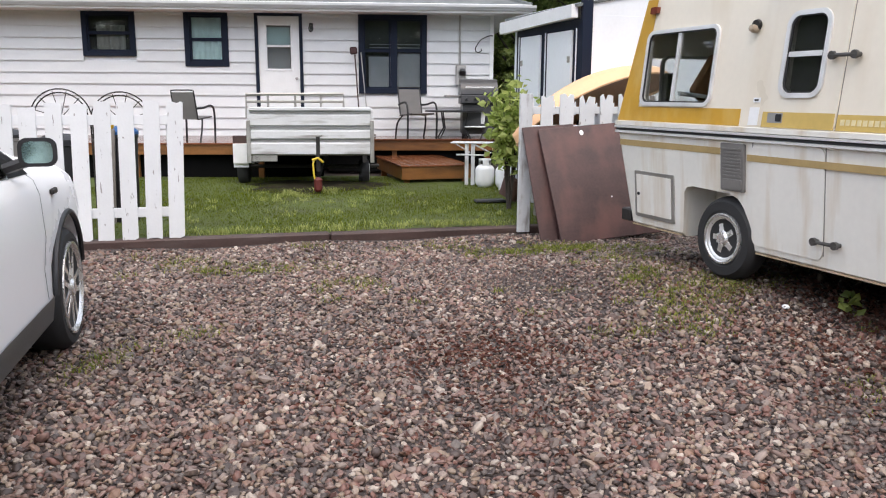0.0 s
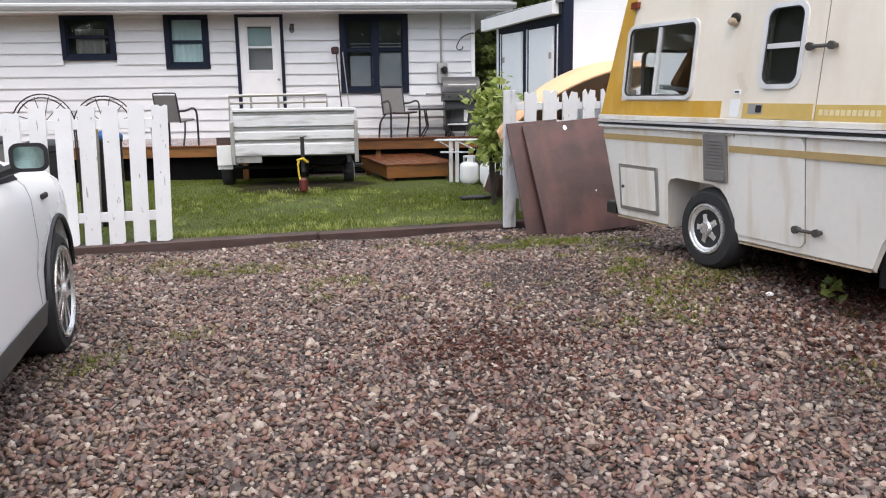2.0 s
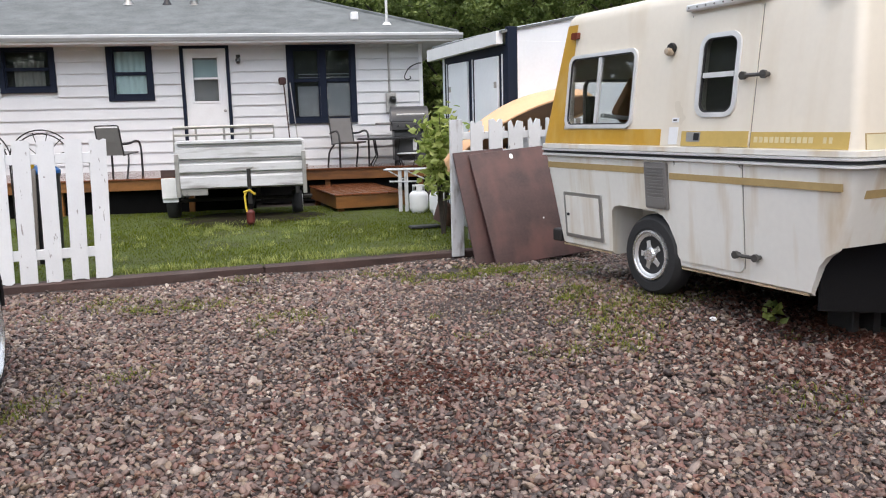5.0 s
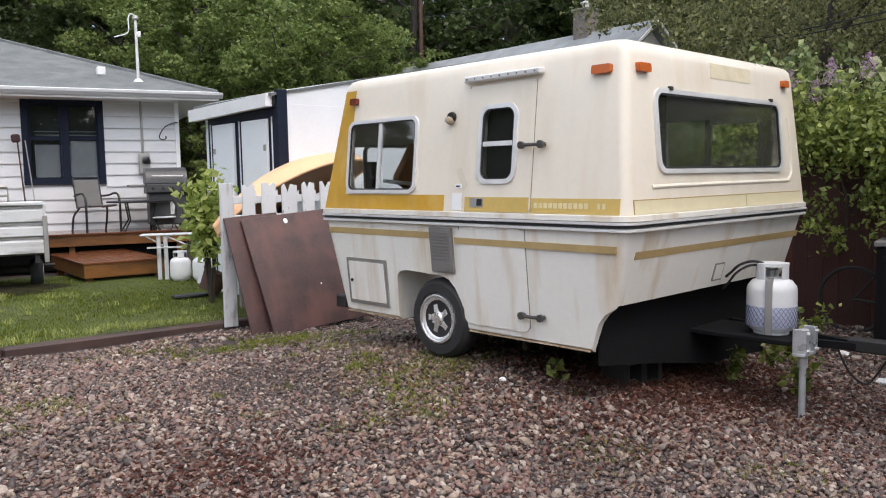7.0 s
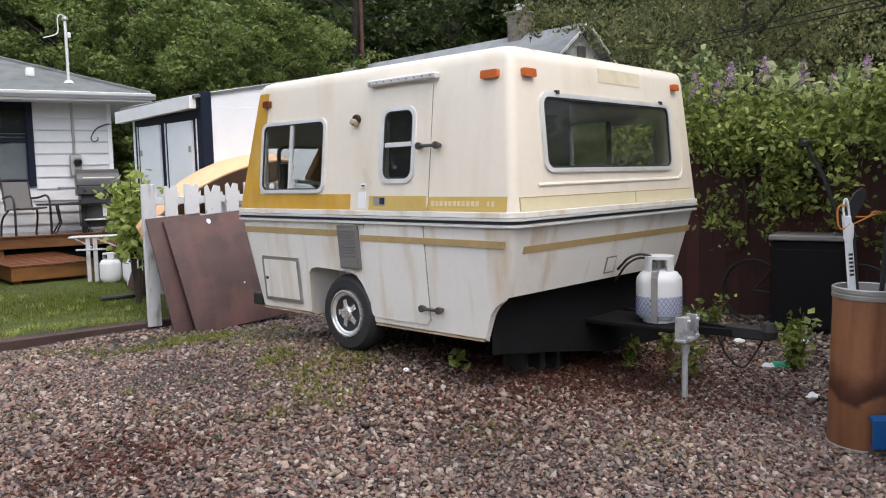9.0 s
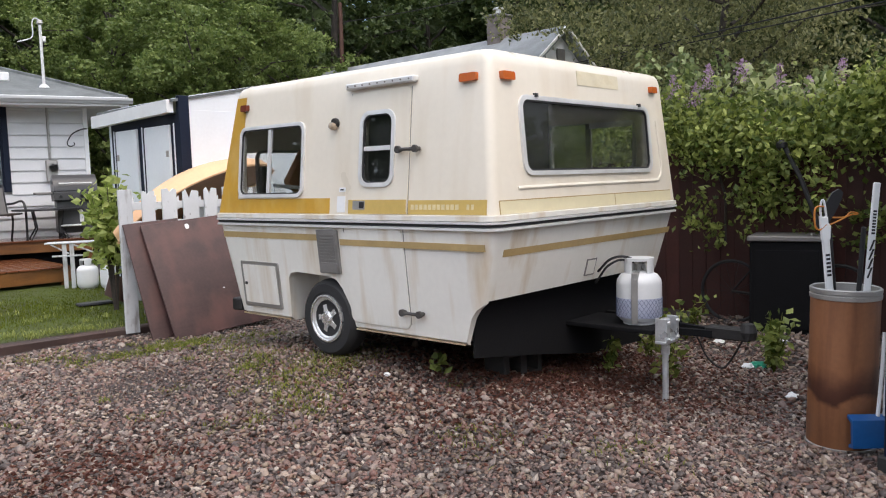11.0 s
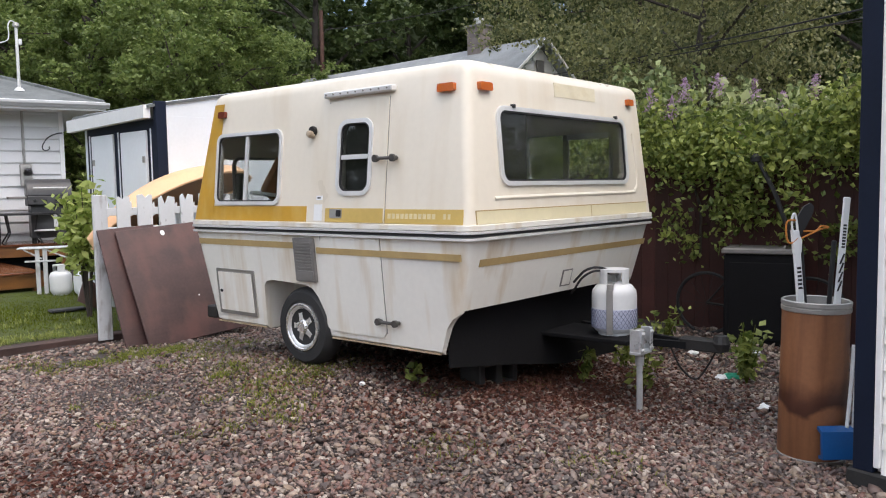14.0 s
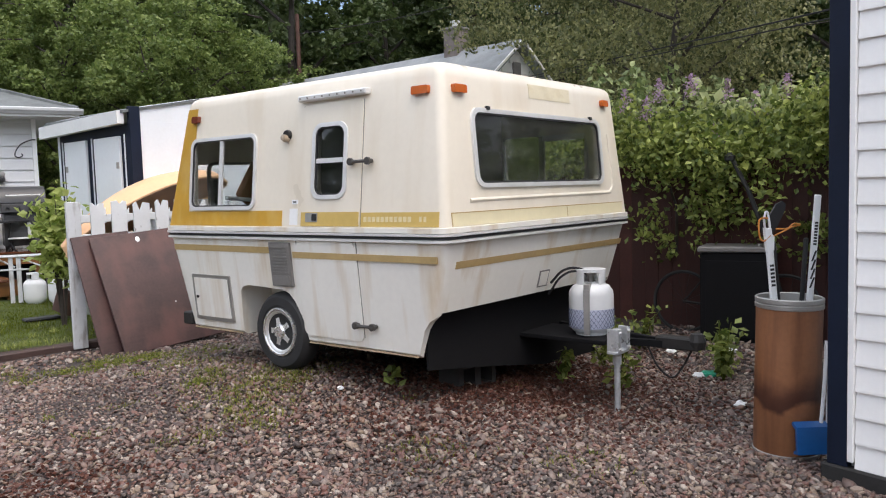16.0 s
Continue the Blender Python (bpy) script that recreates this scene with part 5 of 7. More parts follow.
# ---- picket fences ----
def picket_fence(m, label, xs, height, wide, rail_z, tops, post_at):
    f = thing("picket_fence", m, label, "fence", "white picket fences")
    x0, x1 = xs[0] - 0.05, xs[-1] + wide
    for z in rail_z:
        part("rail", box((x0, 0.0, z), (x1, 0.04, z + 0.09), 0.004), white_worn, f)
    g = random.Random(9)
    for x, h0, tp in zip(xs, height, tops):
        a, b = g.uniform(0.2, 0.45), g.uniform(0.55, 0.85)
        top = [(wide, h0 - g.uniform(0, 0.016)), (wide * b, h0 + 0.003), (wide * (a + b) / 2, h0 - g.uniform(0.0, 0.022)), (wide * a, h0), (0.0, h0 - g.uniform(0.0, 0.02))]
        foot = [(0.0, g.uniform(-0.01, 0.02)), (wide * 0.35, g.uniform(-0.015, 0.01)), (wide * 0.7, g.uniform(-0.015, 0.01)), (wide, g.uniform(-0.01, 0.03))]
        bm = loft([[(px, y, pz) for px, pz in foot + top] for y in (-0.022, -0.001)])
        part("picket", xf(bm, Matrix.Translation((x, 0, 0)) @ Matrix.Rotation(radians(tp), 4, "Y")), white_worn, f)
    for x in post_at:
        part("post", box((x, 0.04, -0.05), (x + 0.09, 0.13, 1.15), 0.005), white_worn, f)
    return f


a0 = math.degrees(math.atan2(LINE[3] - LINE[1], LINE[2] - LINE[0]))
fxs = [-1.585, -1.38, -1.175, -0.97, -0.758, -0.571, -0.362, -0.15, 0.049]
picket_fence(pose(-2.02, timber_y(-2.02) + 0.05, 0.09, 0, 0, a0) , "white wooden picket fence with flaking paint", fxs, [1.22, 1.24, 1.21, 1.25, 1.24, 1.265, 1.26, 1.27, 1.262], 0.140, (0.20, 1.05), [1.5, 1.8, 1.2, 1.6, 1.4, 1.9, 1.2, 1.7, 2.0], (-1.5, 0.07))


def right_fence():
    """Wide old pickets with broken, notched tops on two rails."""
    f = thing("picket_fence", pose(1.415, 8.13, 0.08, 0, 0, 10), "ragged white picket fence piece with broken tops", "fence", "white picket fences")
    part("post", box((0.0, 0.0, -0.05), (0.137, 0.03, 1.36), 0.006), post_worn, f, "peeling white post")
    for z, h in ((0.96, 0.085), (1.157, 0.075)):
        part("rail", box((0.137, 0.02, z), (1.9, 0.055, z + h), 0.004), white_worn, f)
    g = random.Random(4)
    for x, w in ((0.227, 0.128), (0.43, 0.149), (0.648, 0.164), (0.875, 0.135), (1.08, 0.14), (1.29, 0.14), (1.50, 0.13), (1.70, 0.14)):
        h = 1.352 + g.uniform(-0.015, 0.012)
        a, b, d = g.uniform(0.15, 0.4), g.uniform(0.55, 0.85), g.uniform(0.02, 0.10)
        pts = [(x, 0.3), (x + w, 0.3), (x + w, h - 0.02 * g.random()), (x + w * b, h - 0.004), (x + w * (a + b) / 2, h - d), (x + w * a, h), (x, h - 0.03 * g.random())]
        part("picket", loft([[(px, y, pz) for px, pz in pts] for y in (-0.005, 0.018)]), white_worn, f)
    for x in (0.150, 0.372, 0.60, 0.828, 1.03):
        w, h = g.uniform(0.022, 0.045), g.uniform(1.26, 1.335)
        part("splint", loft([[(px, y, pz) for px, pz in ((x, 1.14), (x + w, 1.15), (x + w * 0.8, h), (x + w * 0.2, h - 0.03))] for y in (0.058, 0.07)]), white_worn, f, "broken white slat end")


right_fence()


# ---- brown boards that lean on the fence ----
def leaning(bl, tl, tr):
    """The pose of a sheet from its lower left, upper left and upper right corners; local x along it, z up it."""
    bl, tl, tr = Vector(bl), Vector(tl), Vector(tr)
    u, v = (tr - tl).normalized(), (tl - bl).normalized()
    v = (v - u * u.dot(v)).normalized()
    n = v.cross(u)
    return Matrix(((u.x, n.x, v.x, bl.x), (u.y, n.y, v.y, bl.y), (u.z, n.z, v.z, bl.z), (0, 0, 0, 1)))


def boards():
    b = solid("plywood_board", box((0, 0, 0), (1.10, 0.016, 1.20), 0.003), brown_board, leaning((1.765, 7.58, 0.01), (1.578, 8.08, 1.09), (2.52, 8.24, 1.165)), "large brown painted plywood sheet leaning on a fence", "board")
    part("pale_scar", lathe([(0.022, -0.004), (0.022, 0), (0.0, 0.001)], 12, None, Matrix.Translation((0.45, -0.002, 1.125)) @ Matrix.Rotation(radians(90), 4, "X") @ Matrix.Diagonal((1, 1.3, 1, 1))), white_paint, b)
    part("screw_head", lathe([(0.008, -0.003), (0.008, 0), (0.0, 0.001)], 8, None, Matrix.Translation((0.62, -0.002, 0.42)) @ Matrix.Rotation(radians(90), 4, "X")), white_paint, b)
    solid("plywood_board", box((0, 0, 0), (0.55, 0.016, 1.18), 0.003), brown_board, leaning((1.578, 7.69, 0.01), (1.332, 8.07, 1.045), (2.30, 8.23, 1.11)), "brown painted plywood sheet behind another sheet", "board")


boards()


# ---- shed ----
def shed():
    s = thing("shed", pose(2.25, 9.0, 0, 0, 0, 15), "white metal garden shed with navy trim and double doors", "shed")
    L, Wd, Hh = 1.90, 3.2, 2.30
    part("wall", box((0.03, 0.0, 0), (Wd, L, Hh), 0.004), metal_roof, s, "white painted metal wall")
    part("gable", loft([[(x, 0.002, Hh - 0.06), (x, 0.002, 2.435 + 0.18 * x), (x, L, 2.435 + 0.18 * x), (x, L, Hh - 0.06)] for x in (0.03, Wd)]), metal_roof, s)
    part("corner_post", box((-0.03, -0.03, 0), (0.095, 0.03, 2.45), 0.005), navy, s, "navy corner board")
    part("door_surround", box((-0.012, 0.03, 0.0), (0.03, 1.74, 2.26), 0.003), navy, s, "navy door surround")
    for y0, y1, hinge in ((0.205, 0.80, 0.22), (1.005, 1.56, 1.48)):
        d = part("shed_door", box((-0.045, y0, 0.08), (-0.012, y1, 2.145), 0.006), metal_roof, s, "white shed door")
        for z in (0.6, 1.79):
            part("hinge", box((-0.055, hinge, z), (-0.043, hinge + 0.055, z + 0.07), 0.003), alu_dull, d)
    for y in (0.125, 0.895, 1.655):
        part("door_bead", box((-0.022, y, 0.05), (-0.010, y + 0.016, 2.16), 0.002), metal_roof, s, "thin white bead")
    part("roof", loft([[(-0.10, y, 2.405), (-0.10, y, 2.375), (Wd + 0.1, y, 2.435 + 0.18 * Wd), (Wd + 0.1, y, 2.47 + 0.18 * Wd)] for y in (-0.02, L + 0.03)]), shingle, s, "grey felted roof")
    part("fascia", loft([[(-0.14, y, a), (-0.14, y, b), (-0.06, y, b), (-0.06, y, a)] for y, a, b in ((0.035, 2.265, 2.405), (L + 0.12, 2.215, 2.36))]), white_paint, s, "deep white fascia board")


shed()


# ---- garage corner ----
def garage():
    g = thing("garage", pose(3.956, 2.073, 0, 0, 0, -88), "white vinyl-sided garage with a navy corner board", "garage")
    # local x runs along the wall towards the street, -y faces the yard
    part("wall", box((0.02, 0.02, 0.03), (7.0, 0.2, 3.6), 0), white_paint, g, "white wall")
    part("end_wall", box((0.02, 0.2, 0.03), (0.2, 6.0, 3.6), 0), white_paint, g)
    part("slab", box((-0.05, -0.04, -0.2), (7.1, 6.1, 0.03), 0.01), footing, g, "dark damp concrete footing")
    part("corner_board", box((-0.02, -0.03, 0.03), (0.082, 0.03, 3.6), 0.004), navy, g, "navy corner board")
    part("edge_strip", box((0.082, -0.032, 0.06), (0.112, 0.02, 3.6), 0.003), vinyl, g, "white j-channel strip")
    sid = part("siding", box((0.19, 0.0, 0.06), (0.2, 0.018, 0.08), 0), white_paint, g)
    siding(sid, 0.115, 7.0, 0.024, 3.6, 0.130, [], vinyl, 0.012)
    part("roof", box((-0.1, -0.06, 3.6), (7.2, 6.3, 3.7), 0.01), shingle, g)


garage()


# ---- car ----
CAR = [(0.98, 0.34, 0.78, 0.80), (0.90, 0.20, 0.86, 0.90), (0.70, 0.07, 0.93, 0.99), (0.35, 0.01, 0.98, 1.05), (0.0, 0.0, 1.0, 1.09), (-0.30, 0.0, 1.02, 1.12), (-0.45, 0.0, 1.03, 1.17),
       (-0.85, 0.0, 1.04, 1.42), (-1.25, 0.0, 1.05, 1.60), (-2.0, 0.0, 1.06, 1.66), (-2.8, 0.01, 1.07, 1.63), (-3.3, 0.04, 1.07, 1.52), (-3.6, 0.10, 1.05, 1.20), (-3.68, 0.16, 0.95, 1.0)]


def car_section(y):
    for (ya, ia, sa, ra), (yb, ib, sb, rb) in zip(CAR, CAR[1:]):
        if ya >= y >= yb:
            k = (ya - y) / (ya - yb)
            return ia + k * (ib - ia), sa + k * (sb - sa), ra + k * (rb - ra)


def car_ring(y):
    """The car's section: from its right sill over the roof to its left sill. x is 0 at the right side, negative inwards."""
    i, sh, rf = car_section(y)
    h = max(rf - sh, 0.02)
    half = [(i + 0.12, 0.24), (i + 0.03, 0.27), (i + 0.012, 0.40), (i + 0.02, 0.55), (i, 0.72), (i + 0.012, sh - 0.10), (i + 0.035, sh - 0.03), (i + 0.07, sh),
            (i + 0.10 + 0.12 * min(h, 0.6) / 0.6, sh + 0.45 * h), (i + 0.16 + 0.16 * min(h, 0.6) / 0.6, sh + 0.85 * h), (i + 0.30 + 0.1 * min(h, 0.6) / 0.6, rf - 0.015), (0.92, rf)]
    return [(-x, y, z) for x, z in half] + [(-1.84 + x, y, z) for x, z in half[-2::-1]]


def car():
    c = thing("car", pose(-1.712, 4.595, 0, 0, 0, 9.5), "white compact SUV with black sill cladding, parked on gravel", "car")
    ys = [0.98, 0.90, 0.8, 0.70, 0.5, 0.35, 0.15, 0.0, -0.2, -0.45, -0.62, -0.8, -1.0, -1.2, -1.35, -1.7, -2.0, -2.4, -2.8, -3.1, -3.3, -3.5, -3.6, -3.68]
    b = part("body", loft([car_ring(y) for y in ys]), car_white, c, "glossy white body")
    cyl = lambda y, x: lathe([(0.40, -0.2), (0.40, 0.2)], 32, None, Matrix.Translation((x, y, 0.37)) @ Matrix.Rotation(radians(90), 4, "Y"))
    cut(b, cyl(0, -0.05), cyl(0, -1.79), cyl(-2.69, -0.05), cyl(-2.69, -1.79))
    smooth_mesh(b, 45)

    def skin(y0, y1, k0, k1, out, n=10):
        """A strip of the right side between two of the section's corners, held proud."""
        bm = bmesh.new()
        cols = []
        for j in range(n + 1):
            y = y0 + (y1 - y0) * j / n
            r = car_ring(y)
            cols.append([bm.verts.new(Vector(r[k]) + Vector((out, 0, 0.0))) for k in range(k0, k1 + 1)])
        for p, q in zip(cols, cols[1:]):
            for a in range(len(p) - 1):
                bm.faces.new((p[a], p[a + 1], q[a + 1], q[a]))
        bmesh.ops.solidify(bm, geom=bm.faces[:], thickness=0.006)
        return bm
    part("sill_cladding", skin(-0.42, -2.25, 0, 2, 0.012), grey_pl, c, "dark grey plastic sill cladding")
    part("side_glass", skin(-0.80, -1.75, 7, 9, 0.006), glass_dark, c, "dark side window")
    part("side_glass", skin(-1.82, -2.55, 7, 9, 0.006), glass_dark, c, "dark side window")
    part("pillar_trim", skin(-0.47, -0.80, 7, 9, 0.005), black_pl, c, "black window pillar")
    part("window_trim", skin(-0.47, -2.6, 7, 7 + 1, 0.001, 6), black_pl, c)
    sc = bmesh.new()
    rows = [[sc.verts.new(Vector(p) + Vector((0, 0.01, 0.008))) for p in car_ring(y)[9:14]] for y in (-0.47, -0.65, -0.85, -1.05, -1.22)]
    for p, q in zip(rows, rows[1:]):
        for k in range(4):
            sc.faces.new((p[k], p[k + 1], q[k + 1], q[k]))
    part("windscreen", sc, glass_dark, c, "windscreen", True)
    for y in (-0.50, -1.80):
        part("door_gap", skin(y, y - 0.008, 2, 7, 0.001, 1), black_pl, c)
    arch = bmesh.new()
    tube([(0.002 - car_section(0.405 * math.cos(radians(t)))[0], 0.405 * math.cos(radians(t)), 0.37 + 0.405 * math.sin(radians(t))) for t in range(8, 181, 8)], 0.016, 6, arch)
    part("arch_trim", arch, black_pl, c, "black wheel arch trim", True)
    m = part("mirror", xf(loft([rrect(-0.10, 0.10, -0.08, 0.08, 0.05, z, 5) for z in (-0.05, -0.03)] + [rrect(-0.09, 0.09, -0.07, 0.07, 0.05, 0.03, 5), rrect(-0.06, 0.06, -0.05, 0.05, 0.04, 0.07, 5)]),
                               Matrix.Translation((0.075, -0.82, 1.16)) @ Matrix.Scale(0.80, 4) @ Matrix.Rotation(radians(-90), 4, "X") @ Matrix.Rotation(radians(-4), 4, "Y")), black_pl, c, "black door mirror", True)
    part("mirror_glass", xf(loft([rrect(-0.078, 0.078, -0.06, 0.06, 0.035, z, 5) for z in (-0.054, -0.051)]), Matrix.Translation((0.075, -0.82, 1.16)) @ Matrix.Scale(0.80, 4) @ Matrix.Rotation(radians(-90), 4, "X") @ Matrix.Rotation(radians(-4), 4, "Y")), mirror_reflection, m, "mirror glass with a teal reflection in its colour")
    part("mirror_arm", tube([(-0.08, -0.80, 1.08), (0.03, -0.80, 1.12)], 0.026, 6), black_pl, m)
    part("badge", box((-0.012, -0.30, 0.905), (0.008, -0.20, 0.935), 0.006), dark_steel, c, "small dark side badge")
    for y in (-1.65, -2.45):
        part("door_handle", box((-0.02, y - 0.09, 0.90), (0.025, y + 0.09, 0.93), 0.01), car_white, c)
    for y in (0, -2.69):
        wheel(c, -0.11, y, 0.345, 1, 0.345, 0.26, rim_silver, 5, 0.22)
        wheel(c, -1.73, y, 0.345, -1, 0.345, 0.26, rim_silver, 5, 0.22)
    part("headlamp", xf(box((-0.10, -0.2, -0.06), (0.02, 0.16, 0.06), 0.03), Matrix.Translation((-0.16, 0.74, 0.86)) @ Matrix.Rotation(radians(20), 4, "Z")), glass, c, "clear headlamp")
    part("headlamp", xf(box((-0.02, -0.2, -0.06), (0.10, 0.16, 0.06), 0.03), Matrix.Translation((-1.68, 0.74, 0.86)) @ Matrix.Rotation(radians(-20), 4, "Z")), glass, c, "clear headlamp")


car()


# ---- utility trailer on the lawn ----
def utility_trailer():
    t = thing("utility_trailer", pose(-1.93, 12.0, 0.03, 0, 0, 2), "white painted steel utility trailer parked on grass", "trailer")
    w, L = 1.83, 1.22
    prof = [(0.0, 0.52), (-0.03, 0.53), (-0.03, 0.68), (0.02, 0.715), (0.02, 0.735), (-0.03, 0.76), (-0.03, 0.86), (0.02, 0.885), (0.02, 0.93), (-0.03, 0.95), (-0.03, 1.09), (0.02, 1.115), (0.02, 1.145), (-0.04, 1.165), (-0.04, 1.195), (0.0, 1.21)]
    ring = lambda x: [(x, y, z) for y, z in prof] + [(x, 0.05, 1.21), (x, 0.05, 0.52)]
    part("front_panel", loft([ring(0.04), ring(w - 0.04)]), trailer_white, t, "ribbed white front panel")
    # dark strips that paint deeper shade into the rib recesses
    for z in (0.726, 0.915, 1.132):
        part("seam", box((0.05, -0.008, z - 0.010), (w - 0.05, 0.03, z + 0.010), 0.003), alu_dull, t, "dark strip deepening the shade of a rib recess")
    part("back_panel", box((0.04, L - 0.05, 0.52), (w - 0.04, L, 1.18), 0.01), trailer_white, t)
    for x in (0.0, w - 0.04):
        part("side_panel", box((x, 0.0, 0.52), (x + 0.04, L, 1.18), 0.006), trailer_white, t, "white side panel")
        part("corner_post", box((x - 0.01, -0.05, 0.40), (x + 0.05, 0.0, 1.02), 0.006), alu_dull, t)
    part("floor", box((0.04, 0.05, 0.50), (w - 0.04, L, 0.53), 0), grey_wood, t)
    for x in (0.1, w - 0.16):
        part("chassis_beam", box((x, 0.0, 0.40), (x + 0.06, L, 0.50), 0.004), dark_steel, t, "dark steel chassis beam")
    part("lamp_plate", box((0.05, 0.0, 0.42), (0.42, 0.03, 0.52), 0.004), alu_dull, t, "grey steel plate")
    bm = tube([(0.0, 0.02, 1.05), (0.0, 0.02, 1.39), (1.40, 0.02, 1.40), (1.40, 0.02, 1.18)], 0.022, 6)
    tube([(0.0, 0.02, 1.285), (1.40, 0.02, 1.29)], 0.018, 6, bm)
    for x in (0.31, 0.70, 1.07):
        tube([(x, 0.02, 1.18), (x, 0.02, 1.40)], 0.018, 6, bm)
    part("rack", bm, alu_dull, t, "grey metal rack")
    for x, sgn in ((-0.16, -1), (w - 0.14, 1)):
        wheel(t, x, 0.75, 0.29 if sgn < 0 else 0.20, sgn, 0.29 if sgn < 0 else 0.20, 0.17 if sgn < 0 else 0.13, white_paint, 5, 0.16)
        if sgn > 0:
            continue
        f = part("fender", loft([[(x + dx * 0.11, 0.75 + 0.34 * math.cos(radians(a)), 0.30 + 0.34 * math.sin(radians(a))) for a in range(0, 181, 15)] + [(x + dx * 0.11, 0.75 + 0.325 * math.cos(radians(a)), 0.30 + 0.325 * math.sin(radians(a))) for a in range(180, -1, -15)] for dx in (-1, 1)]), white_paint, t, "white fender")
        part("fender_front", box((x - 0.11, 0.36, 0.36), (x + 0.11, 0.40, 0.66), 0.005), white_paint, t, "white flap")
        part("tail_board", box((x - 0.11, 0.38, 0.67), (x + 0.11, 0.42, 0.78), 0.005), timber_mat, t)
    part("axle", tube([(-0.1, 0.75, 0.29), (w + 0.1, 0.75, 0.29)], 0.03, 6), dark_steel, t)
    # the trailer's shadow is put into this bar's colour
    part("tongue", box((w / 2 + 0.10, -0.75, 0.27), (w / 2 + 0.16, 0.6, 0.34), 0.004), shade_black, t, "tow bar coloured black as if in shadow")
    j = part("jack", tube([(w / 2 + 0.13, -0.72, 0.08), (w / 2 + 0.13, -0.72, 0.82)], 0.028, 8), dark_steel, t, "black tongue jack with a yellow strap")
    part("crank", tube([(w / 2 + 0.13, -0.72, 0.82), (w / 2 + 0.2, -0.78, 0.84), (w / 2 + 0.2, -0.84, 0.84)], 0.012, 6), alu_dull, j)
    part("strap", tube([(w / 2 + 0.09, -0.76, 0.52), (w / 2 + 0.06, -0.79, 0.45), (w / 2 + 0.07, -0.80, 0.30), (w / 2 + 0.10, -0.80, 0.14)], 0.014, 6, tube([(w / 2 + 0.05, -0.77, 0.50), (w / 2 + 0.13, -0.79, 0.53), (w / 2 + 0.20, -0.77, 0.47)], 0.018, 6)), mat("yellow_strap", (0.55, 0.40, 0.03), 0.6), j, "yellow strap")
    part("coupler", box((w / 2 + 0.07, -0.84, 0.06), (w / 2 + 0.18, -0.72, 0.26), 0.03), mat("dark_red_paint", (0.10, 0.015, 0.012), 0.5), j, "dark red coupler cover")


utility_trailer()


# ---- deck furniture ----
DECK = 0.645
sling = mat("grey_sling_fabric", (0.16, 0.155, 0.15), 0.8, 0, 0.1, 8, 200, 0.1)


def patio_chair(m, label):
    c = thing("patio_chair", m, label, "chair", "sling chairs on the deck")
    part("seat", loft([[(x, -0.24, 0.43), (x, 0.0, 0.40), (x, 0.24, 0.39), (x, 0.24, 0.405), (x, 0.0, 0.415), (x, -0.24, 0.445)] for x in (-0.225, 0.225)]), sling, c, "grey sling seat")
    part("backrest", loft([[(x, 0.22, 0.40), (x, 0.28, 0.62), (x, 0.33, 0.855), (x, 0.345, 0.855), (x, 0.295, 0.62), (x, 0.235, 0.40)] for x in (-0.20, 0.20)]), sling, c, "grey sling back")
    part("top_rail", tube(curve([(-0.215, 0.325, 0.80), (-0.212, 0.338, 0.86), (-0.19, 0.345, 0.888), (0.0, 0.346, 0.892), (0.19, 0.345, 0.888), (0.212, 0.338, 0.86), (0.215, 0.325, 0.80)], 3), 0.012, 6), black_pl, c, "black rounded top rail", True)
    for s in (-1, 1):
        x = s * 0.215
        part("side_frame", tube([(x, 0.23, 0.39), (x, 0.285, 0.62), (x, 0.326, 0.81)], 0.012, 6, tube([(x, -0.26, 0.43), (x, 0.25, 0.39)], 0.012, 6)), black_pl, c)
        x = s * 0.28
        part("leg", tube(curve([(x, -0.24, 0.0), (x, -0.25, 0.30), (x, -0.24, 0.52), (x, -0.18, 0.61), (x, -0.06, 0.625), (x, 0.14, 0.59), (x * 0.78, 0.28, 0.58)], 3), 0.019, 6), black_pl, c, "black metal leg and armrest", True)
        part("leg", tube(curve([(x, 0.30, 0.0), (x, 0.22, 0.25), (x * 0.8, 0.10, 0.40)], 3), 0.017, 6), black_pl, c, "", True)
    return c


chair = patio_chair(pose(0.66, 14.98, DECK, 0, 0, 22) @ Matrix.Scale(1.03, 4), "grey sling patio chair on black metal legs, on a deck")
copy_thing(chair, pose(-3.10, 13.80, DECK, 0, 0, 164) @ Matrix.Scale(0.91, 4))


def white_chair():
    c = thing("child_chair", pose(1.72, 14.75, DECK, 0, 0, -25), "small white child's chair with bent black legs on a deck", "chair")
    part("seat", box((-0.16, -0.15, 0.20), (0.16, 0.15, 0.225), 0.012), white_worn, c, "white seat")
    part("backrest", loft([[(x, y, z) for x, z in ((-0.12, 0.26), (0.12, 0.26), (0.14, 0.40), (0.10, 0.47), (0.0, 0.49), (-0.10, 0.47), (-0.14, 0.40))] for y in (0.15, 0.165)]), white_worn, c, "rounded white back")
    part("back_hoop", tube(curve([(-0.15, 0.16, 0.20), (-0.155, 0.165, 0.40), (-0.09, 0.17, 0.50), (0.0, 0.17, 0.52), (0.09, 0.17, 0.50), (0.155, 0.165, 0.40), (0.15, 0.16, 0.20)], 3), 0.010, 6), black_pl, c, "black bent hoop", True)
    for x in (-0.14, 0.14):
        part("leg", tube([(x, -0.13, 0.21), (x * 1.15, 0.18, 0.0)], 0.010, 6), black_pl, c)
        part("leg", tube([(x, 0.14, 0.21), (x * 1.15, -0.17, 0.0)], 0.010, 6), black_pl, c)


white_chair()


